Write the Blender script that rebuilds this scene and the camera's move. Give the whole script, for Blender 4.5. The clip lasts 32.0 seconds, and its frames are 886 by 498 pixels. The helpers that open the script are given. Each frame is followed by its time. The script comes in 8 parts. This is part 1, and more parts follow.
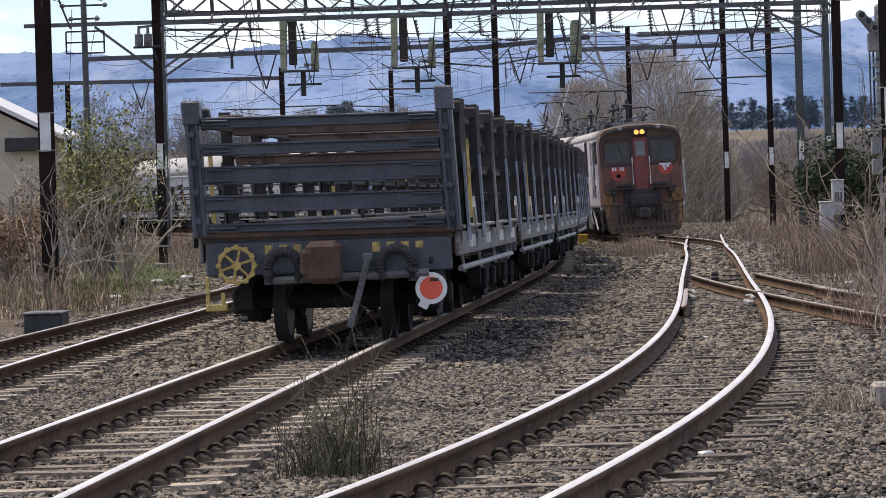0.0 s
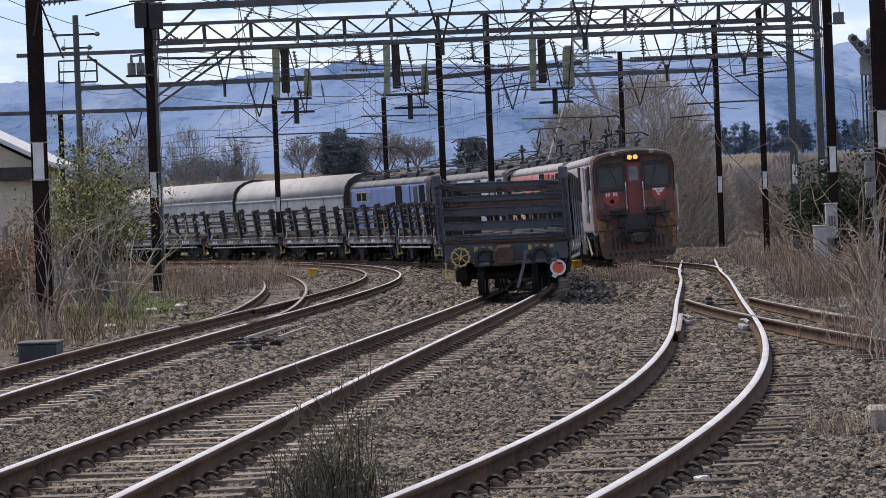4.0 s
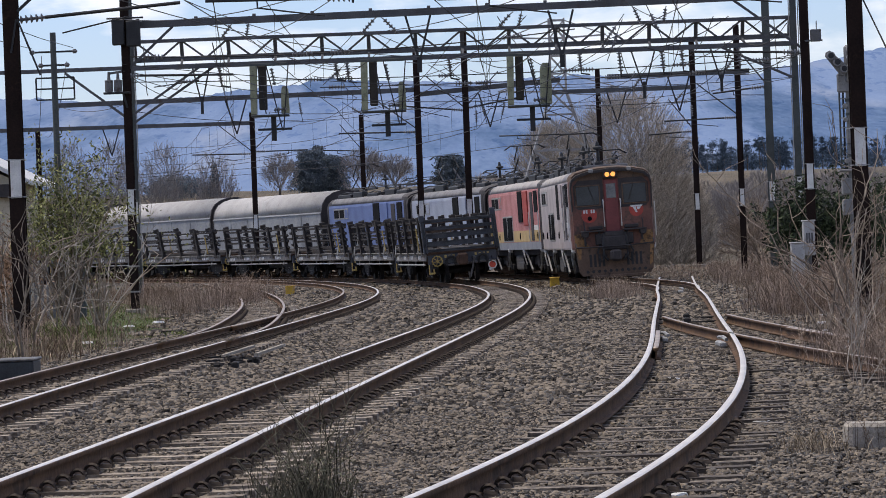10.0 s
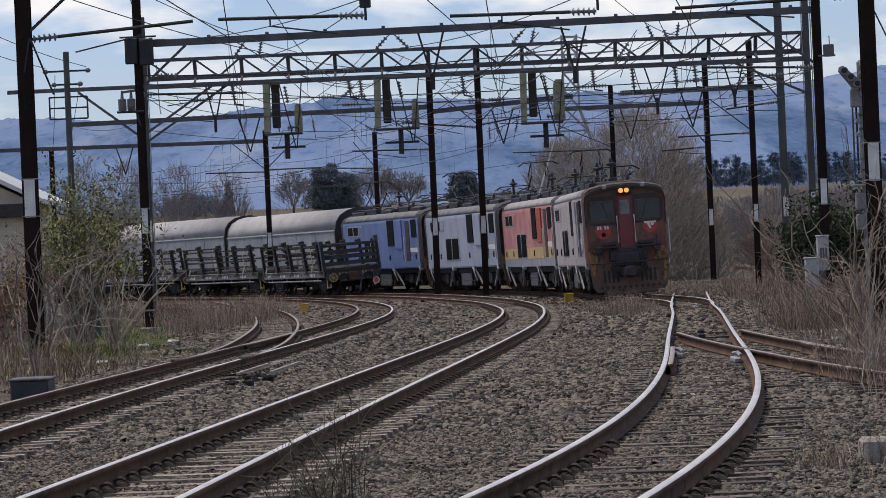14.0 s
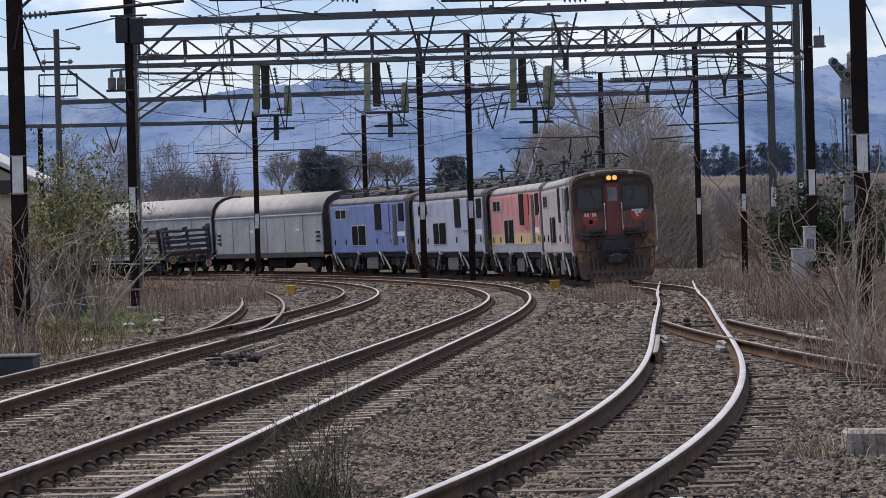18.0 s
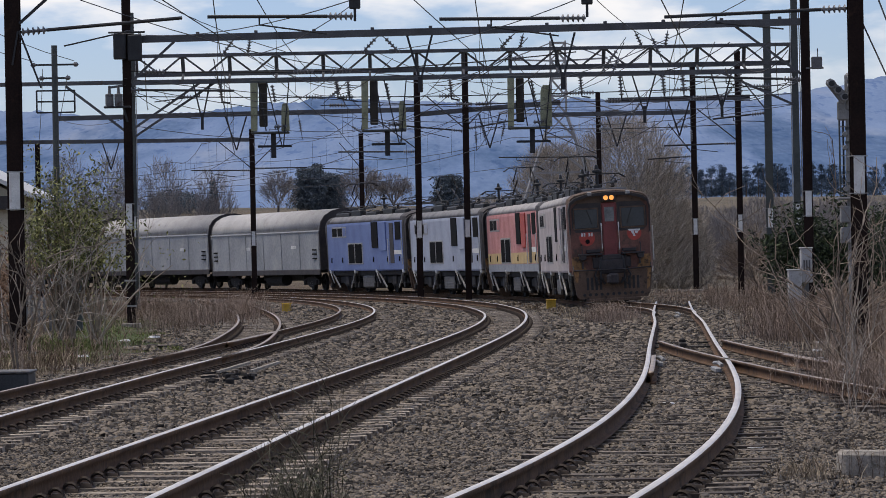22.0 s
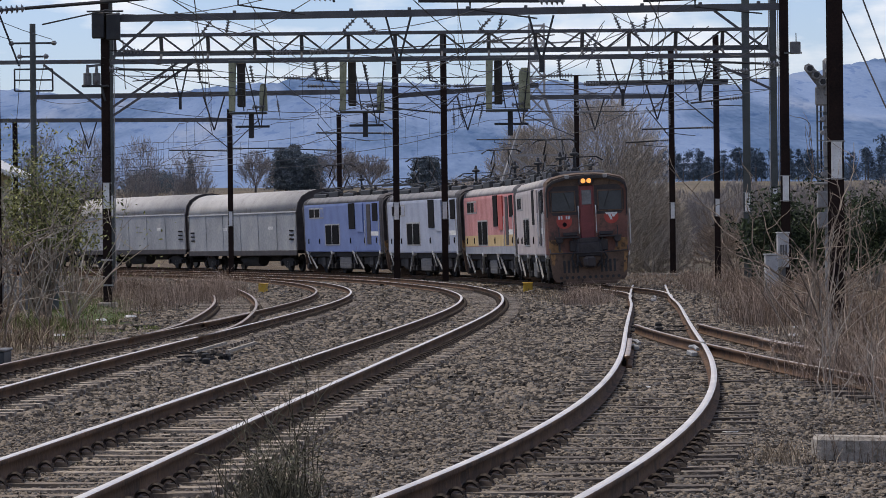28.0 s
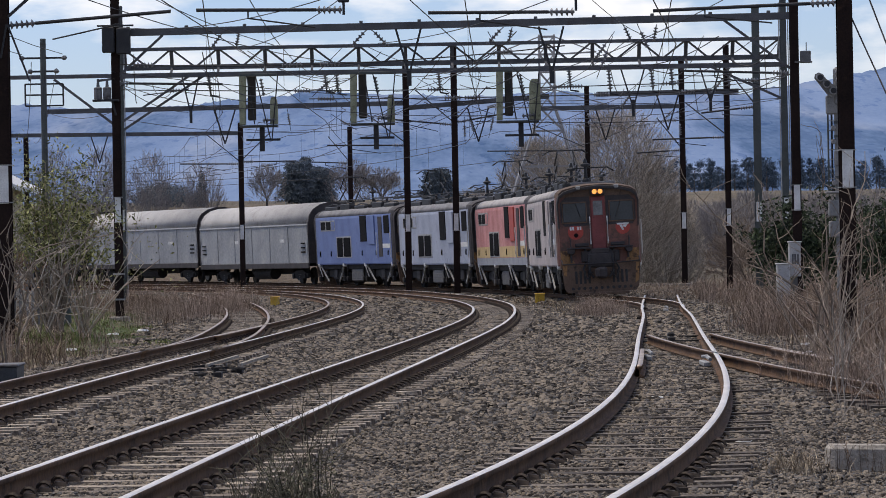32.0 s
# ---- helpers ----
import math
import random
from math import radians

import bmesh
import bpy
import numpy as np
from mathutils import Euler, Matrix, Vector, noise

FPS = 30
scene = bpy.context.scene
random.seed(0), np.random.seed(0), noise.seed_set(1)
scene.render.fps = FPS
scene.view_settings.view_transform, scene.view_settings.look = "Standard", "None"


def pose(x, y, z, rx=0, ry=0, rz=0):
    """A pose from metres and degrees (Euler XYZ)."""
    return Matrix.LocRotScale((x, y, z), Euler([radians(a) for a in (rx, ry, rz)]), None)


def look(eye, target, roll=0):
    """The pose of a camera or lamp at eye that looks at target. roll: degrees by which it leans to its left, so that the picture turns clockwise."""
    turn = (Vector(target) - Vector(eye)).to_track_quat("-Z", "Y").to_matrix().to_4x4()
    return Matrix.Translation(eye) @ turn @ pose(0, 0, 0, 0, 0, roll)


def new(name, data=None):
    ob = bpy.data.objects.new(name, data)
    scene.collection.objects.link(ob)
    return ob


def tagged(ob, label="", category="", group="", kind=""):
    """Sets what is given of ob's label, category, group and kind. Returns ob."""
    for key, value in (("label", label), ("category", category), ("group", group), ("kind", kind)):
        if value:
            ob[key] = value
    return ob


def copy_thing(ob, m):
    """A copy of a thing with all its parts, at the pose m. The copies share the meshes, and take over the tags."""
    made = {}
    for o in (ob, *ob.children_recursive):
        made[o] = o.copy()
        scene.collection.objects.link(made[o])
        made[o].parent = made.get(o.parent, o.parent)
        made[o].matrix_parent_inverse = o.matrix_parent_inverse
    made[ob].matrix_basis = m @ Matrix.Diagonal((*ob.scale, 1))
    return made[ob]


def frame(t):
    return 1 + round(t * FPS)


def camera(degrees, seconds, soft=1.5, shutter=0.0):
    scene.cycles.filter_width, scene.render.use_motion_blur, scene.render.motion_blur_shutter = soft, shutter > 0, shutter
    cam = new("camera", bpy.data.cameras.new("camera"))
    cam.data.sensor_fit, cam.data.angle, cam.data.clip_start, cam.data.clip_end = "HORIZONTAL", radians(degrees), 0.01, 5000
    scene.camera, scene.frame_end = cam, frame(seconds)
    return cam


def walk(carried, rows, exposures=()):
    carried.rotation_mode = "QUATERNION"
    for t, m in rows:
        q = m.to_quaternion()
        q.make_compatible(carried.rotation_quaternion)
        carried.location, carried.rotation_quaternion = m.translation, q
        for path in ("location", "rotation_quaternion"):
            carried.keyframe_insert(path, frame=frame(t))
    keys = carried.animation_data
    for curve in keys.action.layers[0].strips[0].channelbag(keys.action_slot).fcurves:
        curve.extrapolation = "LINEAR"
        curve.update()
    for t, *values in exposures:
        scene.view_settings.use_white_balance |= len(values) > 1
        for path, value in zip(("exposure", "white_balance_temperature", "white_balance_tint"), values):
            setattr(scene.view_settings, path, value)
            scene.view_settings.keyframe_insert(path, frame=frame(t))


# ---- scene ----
# ---- camera: a phone held by hand, zoomed in, that only turns ----
EYE = (0.0, 0.0, 1.40)
cam = camera(13.75, 32.0, soft=0.85)
# seconds, turn to the right, tilt up, lean to the left, in degrees
PATH = [
    (0, -0.493, -0.699, -1.748), (0.5, -0.466, -0.660, -2.001), (1, -0.452, -0.600, -2.043),
    (1.5, -0.458, -0.502, -2.242), (2, -0.433, -0.455, -2.216), (2.5, -0.397, -0.457, -2.055),
    (3, -0.403, -0.395, -2.132), (3.5, -0.394, -0.332, -2.159), (5.5, -0.217, -0.185, -2.001),
    (6, -0.114, -0.145, -1.739), (6.5, -0.136, -0.133, -2.012), (7, -0.149, -0.098, -2.207),
    (7.5, -0.096, -0.045, -1.957), (8, -0.082, -0.019, -2.153), (8.5, -0.078, -0.004, -2.156),
    (9, -0.066, -0.015, -2.243), (9.5, -0.039, -0.040, -2.043), (10, -0.027, -0.035, -2.187),
    (10.5, 0.008, -0.059, -2.262), (11, 0.051, -0.066, -2.096), (11.5, 0.086, -0.046, -2.110),
    (12, 0.112, -0.028, -2.233), (12.5, 0.141, -0.004, -1.972), (13, 0.079, 0.088, -2.052),
    (13.5, -0.084, 0.162, -2.010), (14, -0.234, 0.240, -2.489), (14.5, -0.272, 0.312, -2.245),
    (16.5, -0.156, 0.185, -1.525), (17, -0.101, 0.061, -1.534), (17.5, -0.071, -0.042, -1.537),
    (18, -0.039, -0.011, -1.479), (18.5, -0.015, 0.016, -1.471), (19, 0.002, 0.044, -1.142),
    (19.5, -0.006, 0.083, -1.069), (20, -0.035, 0.194, -1.407), (20.5, -0.023, 0.257, -1.312),
    (21, -0.016, 0.310, -1.379), (21.5, 0.001, 0.316, -1.165), (22, 0.022, 0.280, -1.087),
    (22.5, 0.084, 0.249, -1.039), (23, 0.140, 0.203, -0.922), (23.5, 0.215, 0.153, -0.809),
    (24, 0.267, 0.099, -0.806), (24.5, 0.303, 0.065, -0.612), (25, 0.303, 0.033, -0.738),
    (25.5, 0.335, 0.023, -0.628), (27.5, 0.362, -0.024, -0.687), (28, 0.377, -0.008, -0.623),
    (28.5, 0.386, -0.007, -0.611), (29, 0.362, -0.009, -0.581), (29.5, 0.354, 0.029, -0.541),
    (30, 0.314, 0.057, -0.804), (30.5, 0.263, 0.071, -1.022), (31, 0.234, 0.106, -0.894),
    (31.5, 0.208, 0.150, -0.961), (32, 0.198, 0.178, -1.044),
]


def aimed(yaw, pitch, roll):
    a, b = radians(yaw), radians(pitch)
    way = Vector((math.sin(a) * math.cos(b), math.cos(a) * math.cos(b), math.sin(b)))
    return look(EYE, Vector(EYE) + way * 100, roll)


# the phone's own exposure: seconds, stops
LIGHT = ((0, 0.30), (1, 0.14), (2, 0.11), (3, 0.08), (4.5, 0.0), (6, -0.06), (9, -0.10), (12, -0.10), (13, -0.25), (14, -0.42), (15.5, -0.32), (17, -0.17), (19, -0.15), (20, -0.30),
         (21, -0.42), (22, -0.42), (24, -0.40), (26, -0.33), (28, -0.26), (32, -0.27))
walk(cam, [(t, aimed(a, b, c)) for t, a, b, c in PATH], [(t, e + 0.12, float(np.interp(t, (0, 3, 6, 9, 20, 24, 32), (7000, 6800, 6720, 6680, 6680, 6640, 6680))), 10) for t, e in LIGHT])

# ---- world and sun: a bright day with broken cloud ----
SUN_TURN, SUN_UP = -60.0, 63.0   # degrees to the right of the view, and above the horizon
world = bpy.data.worlds.new("sky")
scene.world = world
world.use_nodes = True
wn, wl = world.node_tree.nodes, world.node_tree.links
wn.clear()
w_out = wn.new("ShaderNodeOutputWorld")
w_bg = wn.new("ShaderNodeBackground")
w_sky = wn.new("ShaderNodeTexSky")
w_sky.sky_type = "NISHITA"
w_sky.sun_disc = False
w_sky.sun_elevation = radians(SUN_UP)
w_sky.sun_rotation = radians(SUN_TURN)
w_sky.air_density, w_sky.dust_density, w_sky.ozone_density = 1.0, 0.3, 2.0
w_co = wn.new("ShaderNodeTexCoord")
w_map = wn.new("ShaderNodeMapping")
w_map.inputs["Scale"].default_value = (15.0, 15.0, 44.0)
w_map.inputs["Location"].default_value = (3.1, 0.4, 0.2)
w_noise = wn.new("ShaderNodeTexNoise")
w_noise.inputs["Scale"].default_value = 1.1
w_noise.inputs["Detail"].default_value = 6.0
w_noise.inputs["Roughness"].default_value = 0.55
w_ramp = wn.new("ShaderNodeValToRGB")
w_ramp.color_ramp.elements[0].position = 0.47
w_ramp.color_ramp.elements[1].position = 0.64
w_mix = wn.new("ShaderNodeMix")
w_mix.data_type = "RGBA"
w_mix.inputs["B"].default_value = (9.3, 9.3, 9.6, 1)
wl.new(w_co.outputs["Generated"], w_map.inputs["Vector"])
wl.new(w_map.outputs["Vector"], w_noise.inputs["Vector"])
wl.new(w_noise.outputs["Fac"], w_ramp.inputs["Fac"])
w_sep = wn.new("ShaderNodeSeparateXYZ")                      # the clouds thin out towards the horizon
w_low = wn.new("ShaderNodeMapRange")
w_low.inputs["From Min"].default_value, w_low.inputs["From Max"].default_value = 0.038, 0.070
w_low.inputs["To Min"].default_value, w_low.inputs["To Max"].default_value = 0.35, 1.0
w_thin = wn.new("ShaderNodeMath")
w_thin.operation = "MULTIPLY"
wl.new(w_co.outputs["Generated"], w_sep.inputs["Vector"])
wl.new(w_sep.outputs["Z"], w_low.inputs["Value"])
wl.new(w_ramp.outputs["Color"], w_thin.inputs[0])
wl.new(w_low.outputs["Result"], w_thin.inputs[1])
wl.new(w_thin.outputs["Value"], w_mix.inputs["Factor"])
w_tint = wn.new("ShaderNodeMix")
w_tint.data_type, w_tint.blend_type = "RGBA", "MULTIPLY"
w_tint.inputs["Factor"].default_value = 1.0
w_tint.inputs["B"].default_value = (0.80, 0.86, 1.16, 1)      # thin high haze
wl.new(w_sky.outputs["Color"], w_tint.inputs["A"])
wl.new(w_tint.outputs["Result"], w_mix.inputs["A"])
wl.new(w_mix.outputs["Result"], w_bg.inputs["Color"])
wl.new(w_bg.outputs["Background"], w_out.inputs["Surface"])
w_bg.inputs["Strength"].default_value = 0.125
sun_data = bpy.data.lights.new("sun", "SUN")
sun_data.energy, sun_data.angle, sun_data.color = 3.25, radians(22.0), (1.0, 0.91, 0.79)
sun = new("sun", sun_data)
a, b = radians(SUN_TURN), radians(SUN_UP)
sun.matrix_world = look((0, 0, 0), (-math.sin(a) * math.cos(b), -math.cos(a) * math.cos(b), -math.sin(b)))
scene.view_settings.exposure = 0.0


# ---- materials ----
def material(name, dark, light, rough=0.8, metal=0.0, scale=4.0, fine=40.0, bump=0.15, stain=None, stain_at=0.62,
             vary=0.0, where="Object", spec=0.5, island=False):
    """Two scales of noise between two colours, with stains, relief and a random shade for each piece."""
    m = bpy.data.materials.new(name)
    m.use_nodes = True
    n, l = m.node_tree.nodes, m.node_tree.links
    p = n["Principled BSDF"]
    p.inputs["Specular IOR Level"].default_value = spec
    co = n.new("ShaderNodeTexCoord")
    big, small = n.new("ShaderNodeTexNoise"), n.new("ShaderNodeTexNoise")
    big.inputs["Scale"].default_value, small.inputs["Scale"].default_value = scale, fine
    big.inputs["Detail"].default_value, small.inputs["Detail"].default_value = 4.0, 5.0
    src = co.outputs["Object"]
    if where == "World":
        geo = n.new("ShaderNodeNewGeometry")
        src = geo.outputs["Position"]
    l.new(src, big.inputs["Vector"])
    l.new(src, small.inputs["Vector"])
    add = n.new("ShaderNodeMath")
    add.operation = "MULTIPLY_ADD"
    add.inputs[1].default_value = 0.55
    l.new(big.outputs["Fac"], add.inputs[0])
    half = n.new("ShaderNodeMath")
    half.operation = "MULTIPLY"
    half.inputs[1].default_value = 0.45
    l.new(small.outputs["Fac"], half.inputs[0])
    l.new(half.outputs[0], add.inputs[2])
    fac = add.outputs[0]
    if vary:
        rnd = n.new("ShaderNodeObjectInfo").outputs["Random"] if not island else n.new("ShaderNodeNewGeometry").outputs["Random Per Island"]
        k = n.new("ShaderNodeMath")
        k.operation = "MULTIPLY_ADD"
        k.inputs[1].default_value = vary
        l.new(rnd, k.inputs[0])
        sub = n.new("ShaderNodeMath")
        sub.operation = "SUBTRACT"
        sub.inputs[1].default_value = vary * 0.5
        l.new(fac, sub.inputs[0])
        l.new(sub.outputs[0], k.inputs[2])
        fac = k.outputs[0]
    ramp = n.new("ShaderNodeValToRGB")
    ramp.color_ramp.elements[0].position, ramp.color_ramp.elements[1].position = 0.34, 0.66
    ramp.color_ramp.elements[0].color, ramp.color_ramp.elements[1].color = (*dark, 1), (*light, 1)
    l.new(fac, ramp.inputs["Fac"])
    colour = ramp.outputs["Color"]
    if stain:
        spots = n.new("ShaderNodeTexNoise")
        spots.inputs["Scale"].default_value = scale * 1.7
        spots.inputs["Detail"].default_value = 8.0
        spots.inputs["Roughness"].default_value = 0.7
        l.new(src, spots.inputs["Vector"])
        r2 = n.new("ShaderNodeValToRGB")
        r2.color_ramp.elements[0].position, r2.color_ramp.elements[1].position = stain_at - 0.06, stain_at + 0.06
        l.new(spots.outputs["Fac"], r2.inputs["Fac"])
        mix = n.new("ShaderNodeMix")
        mix.data_type = "RGBA"
        l.new(r2.outputs["Color"], mix.inputs["Factor"])
        l.new(colour, mix.inputs["A"])
        mix.inputs["B"].default_value = (*stain, 1)
        colour = mix.outputs["Result"]
    l.new(colour, p.inputs["Base Color"])
    p.inputs["Roughness"].default_value = rough
    p.inputs["Metallic"].default_value = metal
    if bump:
        bp = n.new("ShaderNodeBump")
        bp.inputs["Strength"].default_value = bump
        bp.inputs["Distance"].default_value = 0.02
        l.new(small.outputs["Fac"], bp.inputs["Height"])
        l.new(bp.outputs["Normal"], p.inputs["Normal"])
    return m


RAIL_TOP = material("rail_head_steel", (0.52, 0.47, 0.41), (0.80, 0.74, 0.66), 0.36, 0.35, 0.9, 30, 0.05, (0.38, 0.32, 0.27), 0.66)
RAIL_RUST = material("rail_rust", (0.054, 0.030, 0.017), (0.150, 0.087, 0.049), 0.9, 0.0, 1.1, 22, 0.3, (0.040, 0.024, 0.015), 0.58, spec=0.25)
RAIL_RUST_TOP = material("rail_head_dull", (0.22, 0.175, 0.14), (0.42, 0.35, 0.29), 0.5, 0.3, 1.2, 30, 0.1, (0.17, 0.11, 0.075), 0.62)
CLIP = material("clip_iron", (0.022, 0.016, 0.012), (0.070, 0.050, 0.038), 0.8, 0.2, 8, 60, 0.2)
SLEEPER = material("sleeper_concrete", (0.17, 0.135, 0.10), (0.40, 0.335, 0.26), 0.9, 0, 3.5, 30, 0.5, (0.09, 0.068, 0.052), 0.56, 0.45)
SLEEPER_OLD = material("worn_brown_sleeper", (0.062, 0.048, 0.037), (0.235, 0.195, 0.152), 0.9, 0, 2.5, 30, 0.5, (0.05, 0.038, 0.03), 0.52, 0.5)
STONE = material("ballast_stone", (0.030, 0.026, 0.023), (0.245, 0.215, 0.180), 0.9, 0, 0.8, 60, 0.3, None, 0.6, 0.62, "World", 0.3, True)
rock = STONE.node_tree.nodes["Color Ramp"].color_ramp      # brown, slate-blue, grey and tan stones side by side
for at, tone in ((0.42, (0.072, 0.056, 0.042, 1)), (0.50, (0.106, 0.108, 0.112, 1)), (0.57, (0.132, 0.107, 0.083, 1))):
    rock.elements.new(at).color = tone
rock.elements[-1].color = (0.232, 0.195, 0.154, 1)
STEEL_DARK = material("dark_painted_steel", (0.010, 0.011, 0.013), (0.035, 0.037, 0.042), 0.6, 0.2, 3, 40, 0.2, (0.06, 0.035, 0.022), 0.68)
BAR_STEEL = material("blue_black_steel", (0.033, 0.037, 0.047), (0.086, 0.096, 0.117), 0.45, 0.25, 2.2, 45, 0.15, (0.085, 0.055, 0.038), 0.70)
SILL_GREY = material("weathered_grey_sill", (0.12, 0.117, 0.112), (0.27, 0.262, 0.25), 0.8, 0.1, 2.5, 40, 0.2, (0.07, 0.045, 0.03), 0.58)
POST_GREY = material("weathered_grey_post", (0.07, 0.07, 0.072), (0.17, 0.17, 0.175), 0.75, 0.1, 3, 40, 0.2, (0.05, 0.035, 0.025), 0.6)
RUST = material("rusty_iron", (0.046, 0.029, 0.022), (0.125, 0.074, 0.052), 0.9, 0.1, 5, 50, 0.4)
RUST_PALE = material("light_rusty_load", (0.070, 0.050, 0.040), (0.165, 0.120, 0.095), 0.9, 0.1, 2, 40, 0.3, (0.06, 0.04, 0.032), 0.58)
YELLOW_FADED = material("faded_yellow_paint", (0.34, 0.24, 0.06), (0.56, 0.42, 0.15), 0.7, 0, 9, 40, 0.1, (0.14, 0.09, 0.05), 0.6)
CAP_DARK = material("dark_steel_cap", (0.014, 0.013, 0.014), (0.050, 0.043, 0.040), 0.75, 0.1, 3, 40, 0.2, (0.09, 0.055, 0.035), 0.66)
PLATE_BLUE = material("blue_grey_plate", (0.10, 0.115, 0.14), (0.20, 0.222, 0.26), 0.6, 0.1, 2.5, 40, 0.15, (0.12, 0.075, 0.05), 0.66)
YELLOW = material("yellow_paint", (0.50, 0.30, 0.02), (0.72, 0.47, 0.06), 0.6, 0, 5, 40, 0.1, (0.2, 0.11, 0.04), 0.66)
WHITE = material("white_paint", (0.52, 0.52, 0.50), (0.78, 0.78, 0.76), 0.7, 0, 4, 40, 0.1, (0.34, 0.31, 0.27), 0.66)
RED_DISC = material("orange_red_disc", (0.62, 0.07, 0.04), (0.75, 0.12, 0.06), 0.5, 0, 6, 40, 0.05)
RUBBER = material("black_rubber", (0.012, 0.012, 0.013), (0.035, 0.035, 0.037), 0.7, 0, 6, 60, 0.2)
UNDER = material("grimy_running_gear", (0.006, 0.006, 0.007), (0.026, 0.023, 0.022), 0.85, 0.1, 5, 50, 0.3)
PIPE = material("pale_grimy_steel", (0.20, 0.20, 0.20), (0.42, 0.42, 0.41), 0.6, 0.3, 6, 50, 0.2, (0.08, 0.06, 0.05), 0.6)
TREAD = material("wheel_tread_steel", (0.10, 0.10, 0.105), (0.24, 0.24, 0.25), 0.4, 0.7, 6, 40, 0.1)


# ---- building blocks ----
class Shape:
    """Gathers the faces of one part."""

    def __init__(self):
        self.v, self.f, self.m = [], [], []

    def add(self, verts, faces, slot=0):
        k = len(self.v)
        self.v.extend([tuple(p) for p in verts])
        self.f.extend([tuple(i + k for i in f) for f in faces])
        self.m.extend([slot] * len(faces))
        return self

    def box(self, x0, x1, y0, y1, z0, z1, b=0.0, slot=0):
        """A box with chamfered edges."""
        lo, hi = (x0, y0, z0), (x1, y1, z1)
        if b <= 0:
            v = [(x0, y0, z0), (x1, y0, z0), (x1, y1, z0), (x0, y1, z0), (x0, y0, z1), (x1, y0, z1), (x1, y1, z1), (x0, y1, z1)]
            return self.add(v, [(0, 3, 2, 1), (4, 5, 6, 7), (0, 1, 5, 4), (1, 2, 6, 5), (2, 3, 7, 6), (3, 0, 4, 7)], slot)
        b = min(b, 0.45 * min(x1 - x0, y1 - y0, z1 - z0))
        v, at = [], {}
        for sx in (0, 1):
            for sy in (0, 1):
                for sz in (0, 1):
                    for ax in range(3):
                        s = (sx, sy, sz)
                        p = [(lo[i], hi[i])[s[i]] if i == ax else ((lo[i] + b, hi[i] - b)[s[i]]) for i in range(3)]
                        at[(sx, sy, sz, ax)] = len(v)
                        v.append(p)
        f = []
        for ax in range(3):
            o1, o2 = (ax + 1) % 3, (ax + 2) % 3
            for s in (0, 1):
                q = []
                for c1, c2 in ((0, 0), (1, 0), (1, 1), (0, 1)):
                    k = [0, 0, 0]
                    k[ax], k[o1], k[o2] = s, c1, c2
                    q.append(at[(*k, ax)])
                f.append(q if s else q[::-1])
            for c1 in (0, 1):
                for c2 in (0, 1):
                    k0, k1 = [0, 0, 0], [0, 0, 0]
                    k0[ax], k1[ax] = 0, 1
                    k0[o1] = k1[o1] = c1
                    k0[o2] = k1[o2] = c2
                    q = [at[(*k0, o1)], at[(*k1, o1)], at[(*k1, o2)], at[(*k0, o2)]]
                    f.append(q if (c1 == c2) else q[::-1])
        for sx in (0, 1):
            for sy in (0, 1):
                for sz in (0, 1):
                    q = [at[(sx, sy, sz, i)] for i in range(3)]
                    f.append(q if (sx + sy + sz) % 2 else q[::-1])
        return self.add(v, f, slot)

    def tube(self, path, r, seg=6, r_end=None, slot=0, caps=True):
        """A round bar along a path of points."""
        path = [Vector(p) for p in path]
        rings, n = [], len(path)
        up = Vector((0, 0, 1))
        for i, p in enumerate(path):
            d = (path[min(i + 1, n - 1)] - path[max(i - 1, 0)])
            d = d.normalized() if d.length > 1e-9 else Vector((0, 0, 1))
            side = d.cross(up)
            if side.length < 0.05:
                side = d.cross(Vector((0, 1, 0)))
            side.normalize()
            top = side.cross(d)
            q = r if r_end is None else r + (r_end - r) * i / max(1, n - 1)
            rings.append([p + (side * math.cos(t) + top * math.sin(t)) * q for t in (2 * math.pi * k / seg for k in range(seg))])
        v = [p for ring in rings for p in ring]
        f = [(i * seg + k, i * seg + (k + 1) % seg, (i + 1) * seg + (k + 1) % seg, (i + 1) * seg + k) for i in range(n - 1) for k in range(seg)]
        if caps:
            f += [tuple(range(seg)), tuple(range((n - 1) * seg, n * seg))[::-1]]
        return self.add(v, f, slot)

    def sweep(self, path, radii, seg=8, slot=0):
        """A round body along a path, with its own radius at each point."""
        k = len(self.v)
        self.tube(path, 1.0, seg, slot=slot)
        for i, (p, r) in enumerate(zip(path, radii)):
            for j in range(k + i * seg, k + (i + 1) * seg):
                a = self.v[j]
                self.v[j] = tuple(p[c] + (a[c] - p[c]) * r for c in range(3))
        return self

    def bar(self, p, q, w, h, slot=0):
        """A flat-sided bar from p to q, w wide and h deep."""
        p, q = Vector(p), Vector(q)
        d = (q - p).normalized()
        side = d.cross(Vector((0, 0, 1)))
        if side.length < 0.05:
            side = Vector((1, 0, 0))
        side = side.normalized() * w / 2
        top = side.cross(d).normalized() * h / 2
        v = [e + s * side + t * top for e in (p, q) for s, t in ((-1, -1), (1, -1), (1, 1), (-1, 1))]
        return self.add(v, [(3, 2, 1, 0), (4, 5, 6, 7), (0, 1, 5, 4), (1, 2, 6, 5), (2, 3, 7, 6), (3, 0, 4, 7)], slot)

